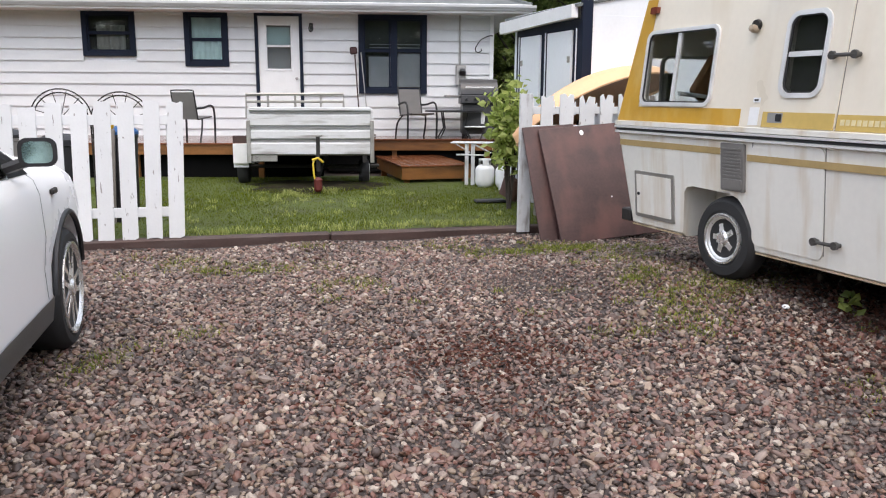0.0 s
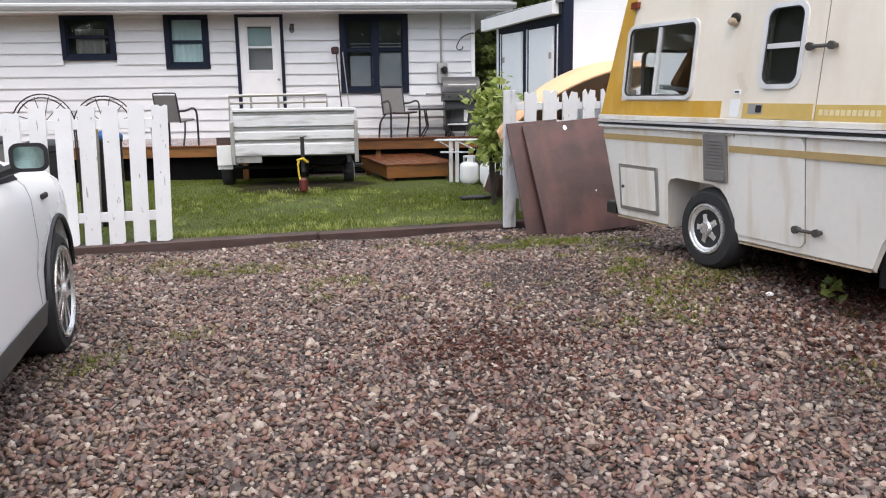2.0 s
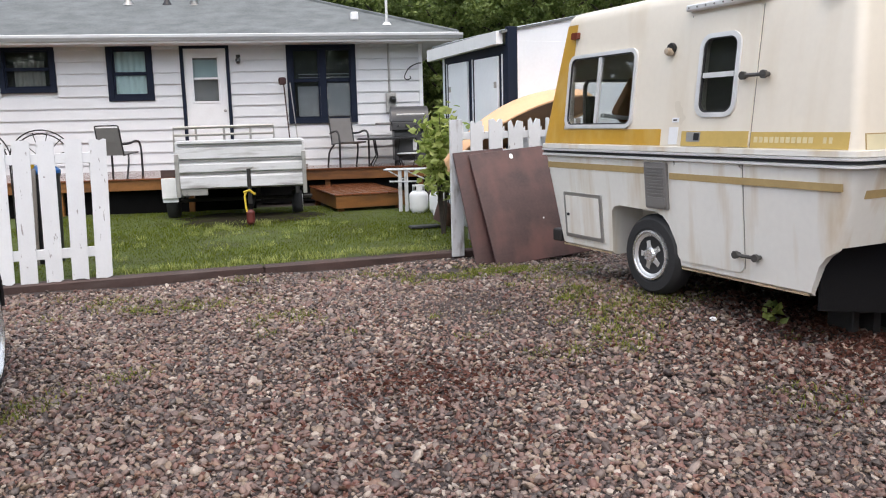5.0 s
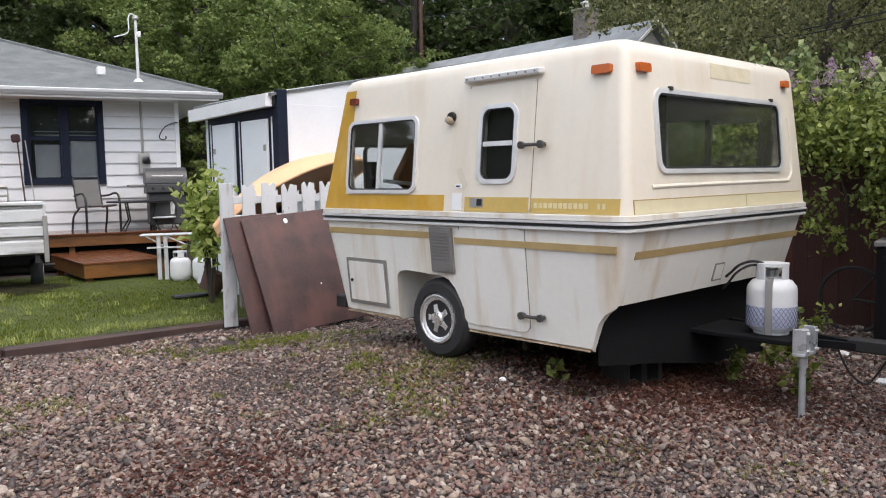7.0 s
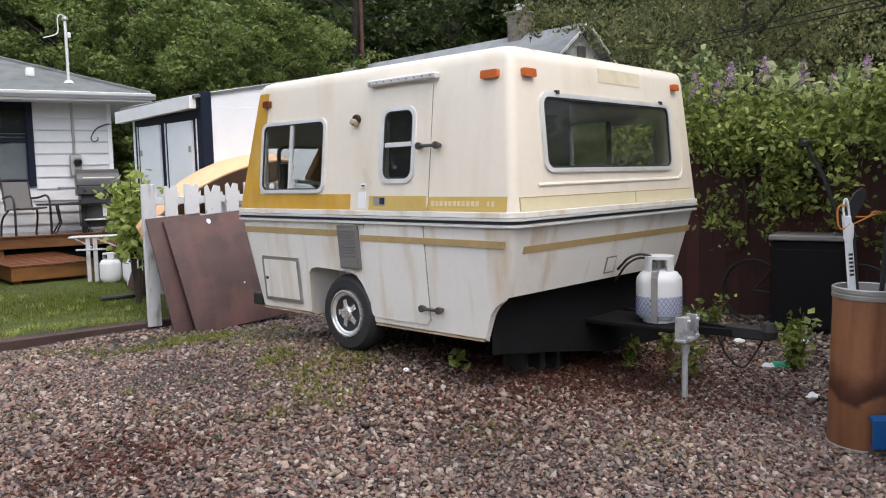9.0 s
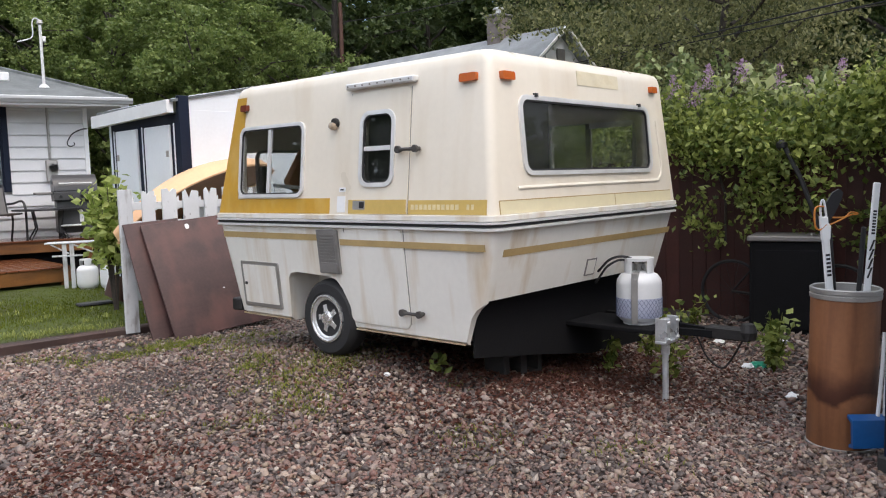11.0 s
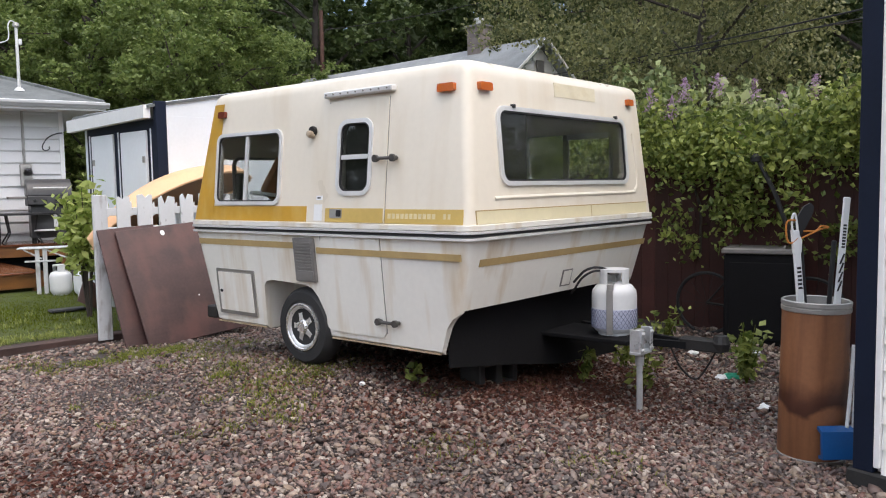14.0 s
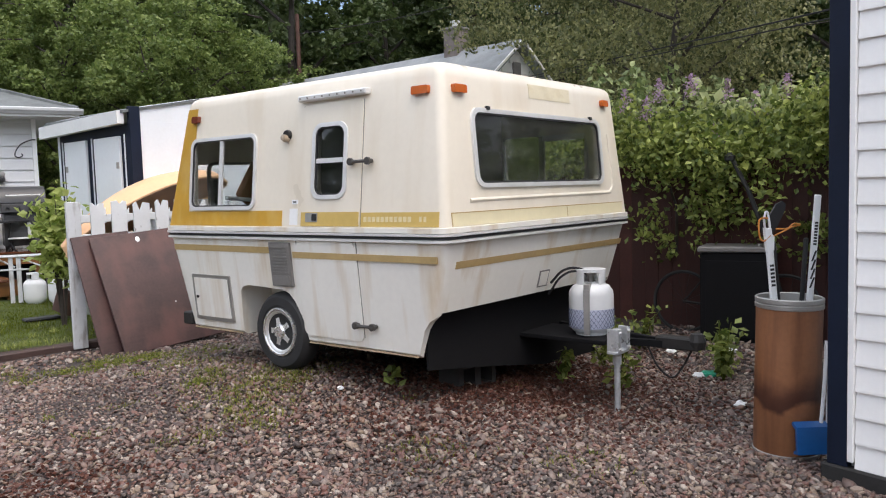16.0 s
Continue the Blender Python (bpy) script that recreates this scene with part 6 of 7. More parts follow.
def side_table():
    t = thing("patio_table", pose(1.36, 15.0, DECK), "round black metal patio table with a dark top", "table")
    part("top", lathe([(0.53, 0.475), (0.545, 0.48), (0.545, 0.50), (0.53, 0.505), (0, 0.505)], 28, None), black_pl, t, "dark glass top")
    for k in range(4):
        a = radians(45 + 90 * k)
        part("leg", tube([(0.40 * math.cos(a), 0.40 * math.sin(a), 0.0), (0.26 * math.cos(a), 0.26 * math.sin(a), 0.18), (0.32 * math.cos(a), 0.32 * math.sin(a), 0.475)], 0.014, 6), black_pl, t)


side_table()


def grill():
    g = thing("gas_grill", pose(1.80, 15.08, DECK), "grey gas barbecue grill on a cabinet stand", "grill")
    part("cabinet", box((-0.30, -0.22, 0.08), (0.30, 0.22, 0.62), 0.01), grill_grey, g, "dark grey cabinet")
    part("firebox", loft([rrect(-0.34, 0.34, -0.26, 0.26, 0.04, z, 3) for z in (0.62, 0.80)]), black_pl, g)
    part("lid", loft([[(x, 0.26 * math.cos(radians(a)), 0.80 + 0.27 * math.sin(radians(a))) for a in range(0, 181, 15)] for x in (-0.34, -0.33, 0.33, 0.34)]), grill_grey, g, "rounded dark grey lid", True)
    part("lid_handle", tube([(-0.25, -0.28, 0.92), (-0.25, -0.33, 0.92), (0.25, -0.33, 0.92), (0.25, -0.28, 0.92)], 0.012, 6), alu, g)
    part("control_panel", box((-0.34, -0.32, 0.64), (0.34, -0.26, 0.78), 0.008), grill_grey, g)
    for i in range(4):
        part("knob", lathe([(0.025, 0), (0.02, 0.03), (0, 0.032)], 10, None, Matrix.Translation((-0.24 + 0.16 * i, -0.32, 0.71)) @ Matrix.Rotation(radians(90), 4, "X")), black_pl, g)
    part("side_shelf", box((-0.62, -0.2, 0.74), (-0.35, 0.2, 0.78), 0.008), grey_pl, g)
    for x in (-0.27, 0.23):
        for y in (-0.2, 0.16):
            part("foot", box((x, y, 0.0), (x + 0.04, y + 0.04, 0.09), 0.003), black_pl, g)


grill()


def brooms():
    b = thing("broom", pose(-0.50, 15.45, DECK, -4, -3.5, 0), "dark-headed broom standing upside down against a white house wall", "broom")
    part("handle", tube([(0.12, 0, 0.0), (0.12, 0, 1.58)], 0.013, 6), timber_mat, b)
    part("head", box((0.03, -0.03, 1.52), (0.17, 0.03, 1.66), 0.025), mat("dark_red_bristle", (0.05, 0.022, 0.022), 0.8), b, "dark bristle head")
    b = thing("push_broom", pose(-0.22, 15.42, DECK, -3, -5, 0), "push broom with a thin pole leaning on a white house wall", "broom")
    part("handle", tube([(0, 0, 0.03), (0, 0, 1.56)], 0.010, 6), alu_dull, b, "thin grey pole")
    part("head", box((-0.13, -0.04, 0.0), (0.13, 0.04, 0.04), 0.01), grey_wood, b, "grey brush head")


brooms()


def folding_table():
    t = thing("folding_table", pose(1.50, 12.25, 0.07, 0, 0, -14), "weathered white folding work table standing on grass", "table")
    for k in range(3):
        part("top_slat", box((-0.42, -0.16 + k * 0.108, 0.635), (0.44, -0.16 + k * 0.108 + 0.10, 0.655), 0.006), post_worn, t, "white slat")
    part("apron", box((-0.33, -0.15, 0.455), (0.14, -0.13, 0.480), 0.005), post_worn, t, "thin white rail")
    for x in (-0.20, -0.105):
        part("leg", box((x, -0.14, 0.0), (x + 0.055, -0.10, 0.635), 0.006), post_worn, t)
    for x in (0.30, 0.38):
        part("leg", box((x, 0.10, 0.0), (x + 0.05, 0.14, 0.635), 0.006), post_worn, t)
    part("brace", tube([(-0.34, -0.125, 0.63), (-0.12, -0.125, 0.50)], 0.012, 6), post_worn, t)
    part("brace", tube([(-0.05, -0.125, 0.62), (0.20, -0.125, 0.50)], 0.012, 6), post_worn, t)


folding_table()
propane_tank(pose(1.555, 11.95, 0.07) @ Matrix.Scale(0.92, 4), "white propane cylinder standing on grass", False)
propane_tank(pose(1.83, 11.75, 0.07) @ Matrix.Scale(0.92, 4), "white propane cylinder beside another on grass", False)
solid("loose_board", box((0, 0, 0), (0.10, 0.02, 0.50), 0.004), white_worn, pose(1.69, 11.45, 0.08, -8, 20, 0), "short white board leaning beside gas cylinders", "board")
solid("black_tray", box((-0.20, -0.10, 0), (0.20, 0.10, 0.035), 0.015), black_pl, pose(1.40, 10.15, 0.08, 0, 0, 8), "flat black plastic tray lying on the lawn", "tray")


def potted_plant():
    p = thing("plant_pot", pose(1.60, 10.05, 0.15, 0, 28, 0) @ Matrix.Scale(0.8, 4), "brown plastic pot tipped over a little on the lawn", "pot")
    part("pot", lathe([(0.15, 0), (0.20, 0.28), (0.22, 0.29), (0.22, 0.33), (0.19, 0.33), (0.18, 0.26), (0.0, 0.25)], 20), mat("brown_pot_plastic", (0.085, 0.040, 0.030), 0.6, 0, 0.2, 6, 40, 0.1), p, "", True)
    b = thing("shrub", pose(1.55, 9.55, 0.08), "yellow-green leafy shrub growing beside a white post", "shrub")
    g = np.random.default_rng(11)
    stems = bmesh.new()
    pts = []
    for i in range(11):
        a, r = g.uniform(0, 6.28), g.uniform(0.08, 0.30)
        top = Vector((r * math.cos(a), r * math.sin(a), g.uniform(0.95, 1.45)))
        part("stem", tube([(0.02 * math.cos(a), 0.02 * math.sin(a), 0), (top.x * 0.4, top.y * 0.4, top.z * 0.5), top], [0.01, 0.008, 0.003], 5), bark, b)
        for k in range(80):
            q = g.uniform(0.55, 1.05)
            pts.append((top.x * q + g.normal(0, 0.075), top.y * q + g.normal(0, 0.075), top.z * q + g.normal(0, 0.05)))
    v, f = leaf_quads(np.array(pts), 0.105, 0.3, 0.3)
    me = bpy.data.meshes.new("leaves")
    me.from_pydata(v.tolist(), [], f.tolist())
    me.materials.append(leaf_shrub)
    ob = new("leaves", me)
    ob.parent = b


potted_plant()


# ---- things behind the picket fence ----
def trellis_wheel(m, label):
    t = thing("garden_arch", m, label, "trellis", "metal garden arches")
    bm = bmesh.new()
    for r in (0.34, 0.30):
        tube([(r * math.cos(radians(a)), 0, r * math.sin(radians(a))) for a in range(0, 181, 12)], 0.008, 5, bm)
    for a in range(20, 170, 28):
        tube([(0, 0, 0.02), (0.32 * math.cos(radians(a)), 0, 0.32 * math.sin(radians(a)))], 0.005, 5, bm)
    part("arch", bm, dark_steel, t)
    for x in (-0.34, 0.34):
        part("leg", tube([(x, 0, 0), (x, 0, -1.05)], 0.009, 5), dark_steel, t)


trellis_wheel(pose(-3.58, 9.5, 1.13), "rusty dark metal half-wheel garden arch")
trellis_wheel(pose(-2.92, 9.5, 1.10), "rusty dark metal half-wheel garden arch")


def bin_(x, y, r, h, m, label, lid):
    b = thing("garbage_bin", pose(x, y, 0.07), label, "bin", "bins behind the fence")
    part("tub", lathe([(r * 0.82, 0), (r, h), (r * 1.05, h), (r * 1.05, h - 0.03), (r, h - 0.04)], 22), m, b, "", True)
    part("lid", lathe([(r * 1.07, h), (r * 1.07, h + 0.03), (r * 0.8, h + 0.07), (0, h + 0.09)], 22), lid, b, "", True)


bin_(-3.3, 8.75, 0.22, 0.85, black_pl, "black plastic garbage bin behind a picket fence", black_pl)
bin_(-2.72, 8.8, 0.17, 0.93, black_pl, "black plastic garbage bin with a blue lid behind a picket fence", blue_pl)
bin_(-3.85, 8.7, 0.22, 0.9, grey_pl, "grey plastic bin behind a picket fence", black_pl)
for x, h, lab in ((-2.805, 1.01, "weathered wooden stake under a yellow jug"), (-2.42, 1.0, "weathered wooden stake stuck in the lawn"), (-2.36, 0.95, "weathered wooden stake beside another")):
    solid("wooden_stake", box((0, 0, 0), (0.04, 0.04, h), 0.004), grey_wood, pose(x, 8.6, 0.05, 2, 3, 10), lab, "stake")
solid("yellow_jug", lathe([(0.06, 0), (0.075, 0.02), (0.075, 0.14), (0.03, 0.19), (0.03, 0.22), (0, 0.22)], 16), mat("yellow_plastic", (0.62, 0.38, 0.02), 0.4), pose(-2.785, 8.62, 1.06) @ Matrix.Scale(0.8, 4), "yellow plastic jug turned over a wooden stake", "jug", smooth=True)


# ---- overturned boat behind the ragged fence ----
def boat():
    b = thing("canoe", pose(2.33, 8.785, 0.0, 0, 0, 9), "faded orange-yellow canoe propped up on sloping trestles", "canoe")
    tilt = Matrix.Translation((0, 0, 1.345)) @ Matrix.Rotation(radians(-21), 4, "Y")
    rings = []
    ca, sa = math.cos(radians(32)), math.sin(radians(32))
    for k in range(15):
        t = -1 + 2 * k / 14
        w = 0.36 * math.sqrt(max(1 - t * t, 0.0)) + 0.02
        arc = [(w * math.cos(radians(a)), 0.28 * (1 - 0.6 * t * t) * math.sin(radians(a))) for a in range(0, 181, 15)]
        rings.append([tilt @ Vector((t * 0.96, p * ca + q * sa, -0.09 * t * t - p * sa + q * ca)) for p, q in arc])
    part("hull", loft(rings), orange_hull, b, "faded orange-yellow hull", True)
    down = (tilt.to_3x3() @ Vector((0, -sa, -ca))).normalized()
    inner = [[r[0].lerp(r[-1], f) + down * d for f, d in ((0.05, 0.0), (0.95, 0.0), (0.95, 0.006), (0.05, 0.006))] for r in rings]
    # the hull's shaded inside, painted brown
    part("inside", loft(inner), brown_mat, b, "brown inside, its shade put into the colour")
    part("gunwale", tube([r[0] + down * 0.01 for r in rings], 0.018, 6, tube([r[-1] + down * 0.01 for r in rings], 0.018, 6)), orange_hull, b, "pale gunwale edge")
    for x in (-0.5, 0.5):
        z = 1.285 + x * math.tan(radians(21)) - 0.05
        part("trestle", box((x - 0.04, -0.32, 0.0), (x + 0.04, -0.26, z), 0.004, box((x - 0.04, 0.26, 0.0), (x + 0.04, 0.32, z), 0.004, box((x - 0.04, -0.40, z - 0.06), (x + 0.04, 0.40, z), 0.004))), grey_wood, b)


boat()


# ---- along the right: fence, vines, drum, black cabinet, bicycle ----
FA, FB = Vector((5.35, 9.95, 0)), Vector((8.55, 0.8, 0))


def board_fence():
    d = (FB - FA)
    L = d.length
    f = thing("board_fence", Matrix.Translation(FA) @ Matrix.Rotation(math.atan2(d.y, d.x), 4, "Z"), "dark red-brown board fence overgrown with vines", "fence")
    me = [mesh_of("board", box((0, 0, -0.15), (0.1495, 0.02, h), 0.004), red_fence) for h in (1.62, 1.66, 1.70)]
    g = random.Random(3)
    n = int(L / 0.15)
    for i in range(n):
        o = new("board", g.choice(me))
        o.parent = f
        o.location = (i * 0.15, g.uniform(-0.004, 0.004), 0)
    for z in (0.3, 1.3):
        part("rail", box((0, 0.022, z), (L, 0.06, z + 0.09), 0.004), red_fence, f)
    for i in range(5):
        part("post", box((i * L / 4, 0.06, -0.2), (i * L / 4 + 0.09, 0.15, 1.72), 0.004), red_fence, f)


board_fence()


def vines():
    d = (FB - FA)
    L = d.length
    u = d.normalized()
    n2 = Vector((-u.y, u.x, 0)) * -1
    g = np.random.default_rng(21)
    # creeper: hanging clumps over the fence, thick along its top and thinning downwards
    P = []
    for k in range(520):
        a = g.uniform(0, L)
        if k < 400:
            low, up = 1.42 + 0.16 * math.sin(a * 2.1) + 0.12 * math.sin(a * 5.3 + 1), 2.12 + 0.16 * math.sin(a * 3.3) + 0.08 * math.sin(a * 8.1)
            h, n, r = low + (up - low) * g.beta(1.5, 1.1), int(g.uniform(40, 95)), g.uniform(0.08, 0.18)
        else:
            h, n, r = g.uniform(0.70, 1.42) ** 0.8, int(g.uniform(14, 36)), g.uniform(0.04, 0.10)
        o = (0.12 + abs(g.normal(0, 0.16))) * (1 if k >= 400 or g.random() < 0.75 else -1.3)
        d = g.normal(0, 1, (n, 3)) * np.array((r, r * 0.7, r * 0.8))
        P.append(np.stack([FA.x + u.x * (a + d[:, 0]) + n2.x * (o + d[:, 1]), FA.y + u.y * (a + d[:, 0]) + n2.y * (o + d[:, 1]), h + d[:, 2] - 0.6 * np.abs(d[:, 1])], 1))
    v, f = leaf_quads(np.concatenate(P), 0.070, 0.15, 0.6)
    cloud("vine_leaves", v.tolist(), f.tolist(), leaf_vine, Matrix.Identity(4), "yellow-green creeper leaves hanging over a board fence", "creeper")
    m = 5500
    s = g.uniform(0, L, m)
    z = 1.40 + 0.80 * g.beta(1.6, 1.2, m)
    off = -0.05 - np.abs(g.normal(0, 0.14, m))
    P = np.stack([FA.x + u.x * s + n2.x * off, FA.y + u.y * s + n2.y * off, z], 1)
    v, f = leaf_quads(P, 0.085, 0.2, 0.35)
    cloud("inner_leaves", v.tolist(), f.tolist(), leaf_mid, Matrix.Identity(4), "shaded green leaves inside the creeper on a fence", "creeper")
    # lilac: upright sprays behind the fence
    P = []
    for k in range(170):
        a = g.uniform(0, L)
        top = 2.36 + 0.22 * math.sin(a * 1.7 + 0.5) + 0.13 * math.sin(a * 4.9) + g.normal(0, 0.09)
        o = -0.35 + g.normal(0, 0.30)
        lx, lo = g.normal(0, 0.10, 2)
        n = 46
        q = g.uniform(0, 1, n)
        wd = 0.035 + 0.07 * (1 - q)
        P.append(np.stack([FA.x + u.x * (a + lx * q) + n2.x * (o + lo * q) + g.normal(0, 1, n) * wd, FA.y + u.y * (a + lx * q) + n2.y * (o + lo * q) + g.normal(0, 1, n) * wd, top - 0.55 * (1 - q)], 1))
    v, f = leaf_quads(np.concatenate(P), 0.078, 0.1, -0.2)
    cloud("lilac_leaves", v.tolist(), f.tolist(), leaf_lilac, Matrix.Identity(4), "green lilac leaves rising behind a board fence", "shrub")
    P = []
    for x, y, z in ((7.35, 4.55, 2.26), (7.45, 4.35, 2.20), (7.2, 4.9, 2.16), (7.6, 3.95, 2.24), (7.05, 5.25, 2.30)):
        P.append(g.normal((x, y, z), (0.13, 0.13, 0.07), (26, 3)))
    v, f = leaf_quads(np.concatenate(P), 0.13, 0.5, 0.1)
    cloud("pale_leaves", v.tolist(), f.tolist(), leaf_pale, Matrix.Identity(4), "large pale green leaves on top of a hedge", "shrub")
    stems = bmesh.new()
    for k in range(26):
        q = FA + u * (k + 0.5) * L / 26 - n2 * g.uniform(0.1, 0.4)
        tube([(q.x, q.y, 0), (q.x + g.normal(0, 0.1), q.y + g.normal(0, 0.1), 1.2), (q.x + g.normal(0, 0.2), q.y + g.normal(0, 0.2), 2.3)], [0.02, 0.015, 0.006], 5, stems)
    solid("lilac_stems", stems, bark, Matrix.Identity(4), "thin brown lilac stems behind a board fence", "shrub", kind="stuff")
    P = []
    for x, y, z in ((6.69, 5.72, 2.25), (6.62, 5.95, 2.35), (7.08, 5.01, 2.36), (7.22, 4.79, 2.22), (6.95, 5.35, 2.45), (7.0, 5.1, 1.92), (6.3, 6.9, 2.4), (6.75, 5.6, 2.42), (7.3, 4.5, 2.35)):
        q = np.stack([g.normal(0, 0.045, 190), g.normal(0, 0.045, 190), g.uniform(-0.13, 0.12, 190)], 1)
        q[:, :2] *= (1.1 - (q[:, 2:3] + 0.1) * 4)
        P.append(q + np.array((x, y, z)))
    v, f = leaf_quads(np.concatenate(P), 0.024)
    cloud("lilac_flowers", v.tolist(), f.tolist(), lilac, Matrix.Identity(4), "faded mauve lilac flowers above a board fence", "flowers")


vines()


DRUM = Vector((4.212, 2.503, -0.080))


def drum():
    d = thing("fibre_drum", Matrix.Translation(DRUM) @ pose(0, 0, 0, 1.0, 0.6, 0) @ Matrix.Diagonal((0.875, 0.875, 0.92, 1)), "tall brown fibre drum with a steel rim, holding sticks", "drum")
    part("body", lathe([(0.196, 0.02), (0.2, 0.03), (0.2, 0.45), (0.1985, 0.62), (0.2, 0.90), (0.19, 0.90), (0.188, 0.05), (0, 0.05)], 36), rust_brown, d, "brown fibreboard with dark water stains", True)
    part("top_ring", lathe([(0.2, 0.897), (0.206, 0.900), (0.207, 0.922), (0.2015, 0.926), (0.2015, 0.931), (0.207, 0.935), (0.207, 0.957), (0.198, 0.963), (0.19, 0.958), (0.19, 0.90)], 36), alu_dull, d, "dull galvanised steel ring", True)
    part("bottom_ring", lathe([(0.19, 0.0), (0.206, 0.0), (0.206, 0.022), (0.2, 0.026)], 36), alu_dull, d, "grey steel ring", True)
    part("lid_inside", lathe([(0.0, 0.86), (0.189, 0.86), (0.189, 0.868), (0.0, 0.868)], 24), interior, d)

    def stick(u, v, lean, length, m, label, w=0.05, t=0.022, blade=None):
        s = thing("hockey_stick", Matrix.Translation(DRUM) @ pose(0, 0, 0.05, 0, 0, -33) @ pose(u, v, 0, 0, lean, 0), label, "stick", "sticks in the drum")
        part("shaft", box((-w / 2, -t / 2, 0), (w / 2, t / 2, length), 0.006), m, s)
        if blade:
            part("blade", loft([[(-w / 2, y2, length - 0.05), (w / 2, y2, length - 0.03), (w / 2 + 0.035, y2, length + 0.02), (w / 2 + 0.075, y2, length + 0.09), (w / 2 + 0.083, y2, length + 0.125), (w / 2 + 0.065, y2, length + 0.145), (w / 2 + 0.03, y2, length + 0.13), (-w / 2 + 0.005, y2, length + 0.06)] for y2 in (-0.008, 0.008)]), blade, s, "black taped blade")
        return s
    a = stick(-0.005, -0.02, -5.0, 1.225, white_paint, "white goalie stick with black marks in a drum", 0.040, 0.022)
    for i in range(6):
        part("mark", box((-0.010, -0.0125, 0.90 + i * 0.022), (0.012, -0.0105, 0.912 + i * 0.022), 0), black_pl, a)
    part("shoulder", loft([[(-0.02, y, 1.10), (0.02, y, 1.10), (0.028, y, 1.175), (0.0, y, 1.215), (-0.022, y, 1.23)] for y in (-0.014, 0.014)]), white_paint, a)
    part("paddle_edge", box((0.021, -0.010, 0.80), (0.034, 0.010, 1.15), 0.003), black_pl, a)
    part("knob", tube(curve([(-0.012, 0, 1.20), (-0.016, 0, 1.26), (-0.006, 0, 1.31), (0.006, 0, 1.31), (0.012, 0, 1.25), (0.012, 0, 1.20)], 3), 0.006, 6), white_paint, a, "white taped loop")
    stick(0.02, 0.03, -4.6, 1.22, black_pl, "black hockey stick with a curved blade in a drum", 0.026, 0.018, black_pl)
    b = stick(0.072, 0.0, 4.3, 1.40, white_paint, "white hockey stick with black lettering bars in a drum", 0.036, 0.022)
    for i in range(8):
        part("mark", box((-0.010, -0.0122, 1.12 + i * 0.017), (0.008, -0.0110, 1.131 + i * 0.017), 0), black_pl, b)
    for i in range(4):
        part("stripe", loft([[(-0.014, y, 0.88 + i * 0.05), (-0.004, y, 0.88 + i * 0.05), (0.014, y, 0.94 + i * 0.05), (0.004, y, 0.94 + i * 0.05)] for y in (-0.0122, -0.011)]), black_pl, b)
    stick(0.048, 0.02, 3.6, 1.16, black_pl, "black hockey stick shaft in a drum", 0.026, 0.018)
    m = Matrix.Translation(DRUM) @ pose(0, 0, 0.10, 0, 0, -33)
    solid("orange_cord", tube(curve([(-0.10, -0.03, 1.13), (-0.135, -0.03, 1.10), (-0.160, -0.03, 1.12), (-0.165, -0.03, 1.20), (-0.150, -0.03, 1.225), (-0.115, -0.03, 1.225)], 4), 0.005, 6,
          tube(curve([(-0.085, -0.03, 1.125), (-0.03, -0.03, 1.15), (0.03, -0.02, 1.175), (0.070, -0.02, 1.182), (0.03, -0.02, 1.19), (0.0, -0.02, 1.165), (-0.07, -0.03, 1.165)], 4), 0.005, 6)), mat("orange_cord", (0.55, 0.20, 0.03), 0.5), m, "orange cord looped round sticks in a drum", "cord", smooth=True)


drum()


def blue_shovel():
    s = thing("snow_shovel", pose(4.165, 2.285, ground_z(4.165, 2.285) + 0.045, 0, 0, -33) @ Matrix.Scale(0.86, 4), "blue plastic scoop with a white handle by a garage corner", "shovel")
    part("scoop", loft([[(x, 0.0, 0.02), (x, -0.06, 0.03), (x, -0.045, 0.20), (x, 0.02, 0.22), (x, 0.03, 0.20), (x, -0.02, 0.18), (x, -0.03, 0.05), (x, 0.0, 0.04)] for x in (-0.15, 0.13)]), blue_pl, s, "blue plastic scoop")
    part("handle", tube([(0.02, 0.0, 0.18), (0.065, 0.04, 0.50), (0.085, 0.06, 0.72)], 0.012, 8), white_paint, s, "white handle", True)
    part("handle", tube([(0.06, 0.0, 0.18), (0.09, 0.04, 0.50), (0.115, 0.06, 0.80)], 0.010, 8), alu, s, "grey handle", True)


blue_shovel()


def cabinet():
    c = thing("black_cabinet", pose(6.86, 4.72, -0.12, 0, 0, -61), "black covered cabinet with a grey top by a fence", "cabinet")
    part("body", box((-0.33, -0.24, 0.0), (0.33, 0.24, 0.90), 0.02), black_matt, c, "black body")
    part("top", box((-0.35, -0.26, 0.90), (0.35, 0.26, 0.95), 0.01), grey_pl, c, "grey top")
    part("door_panel", box((-0.28, -0.25, 0.08), (0.28, -0.24, 0.82), 0.006), black_matt, c)


cabinet()
solid("black_pole", tube([(6.80, 4.33, 0.8), (6.72, 4.51, 1.35), (6.68, 4.66, 1.66)], 0.022, 8, lathe([(0.02, 0), (0.05, 0.03), (0.05, 0.07), (0.02, 0.10)], 12, None, Matrix.Translation((6.67, 4.68, 1.62)))), black_pl, Matrix.Identity(4), "black pole with a round head leaning over a cabinet", "pole", smooth=True)


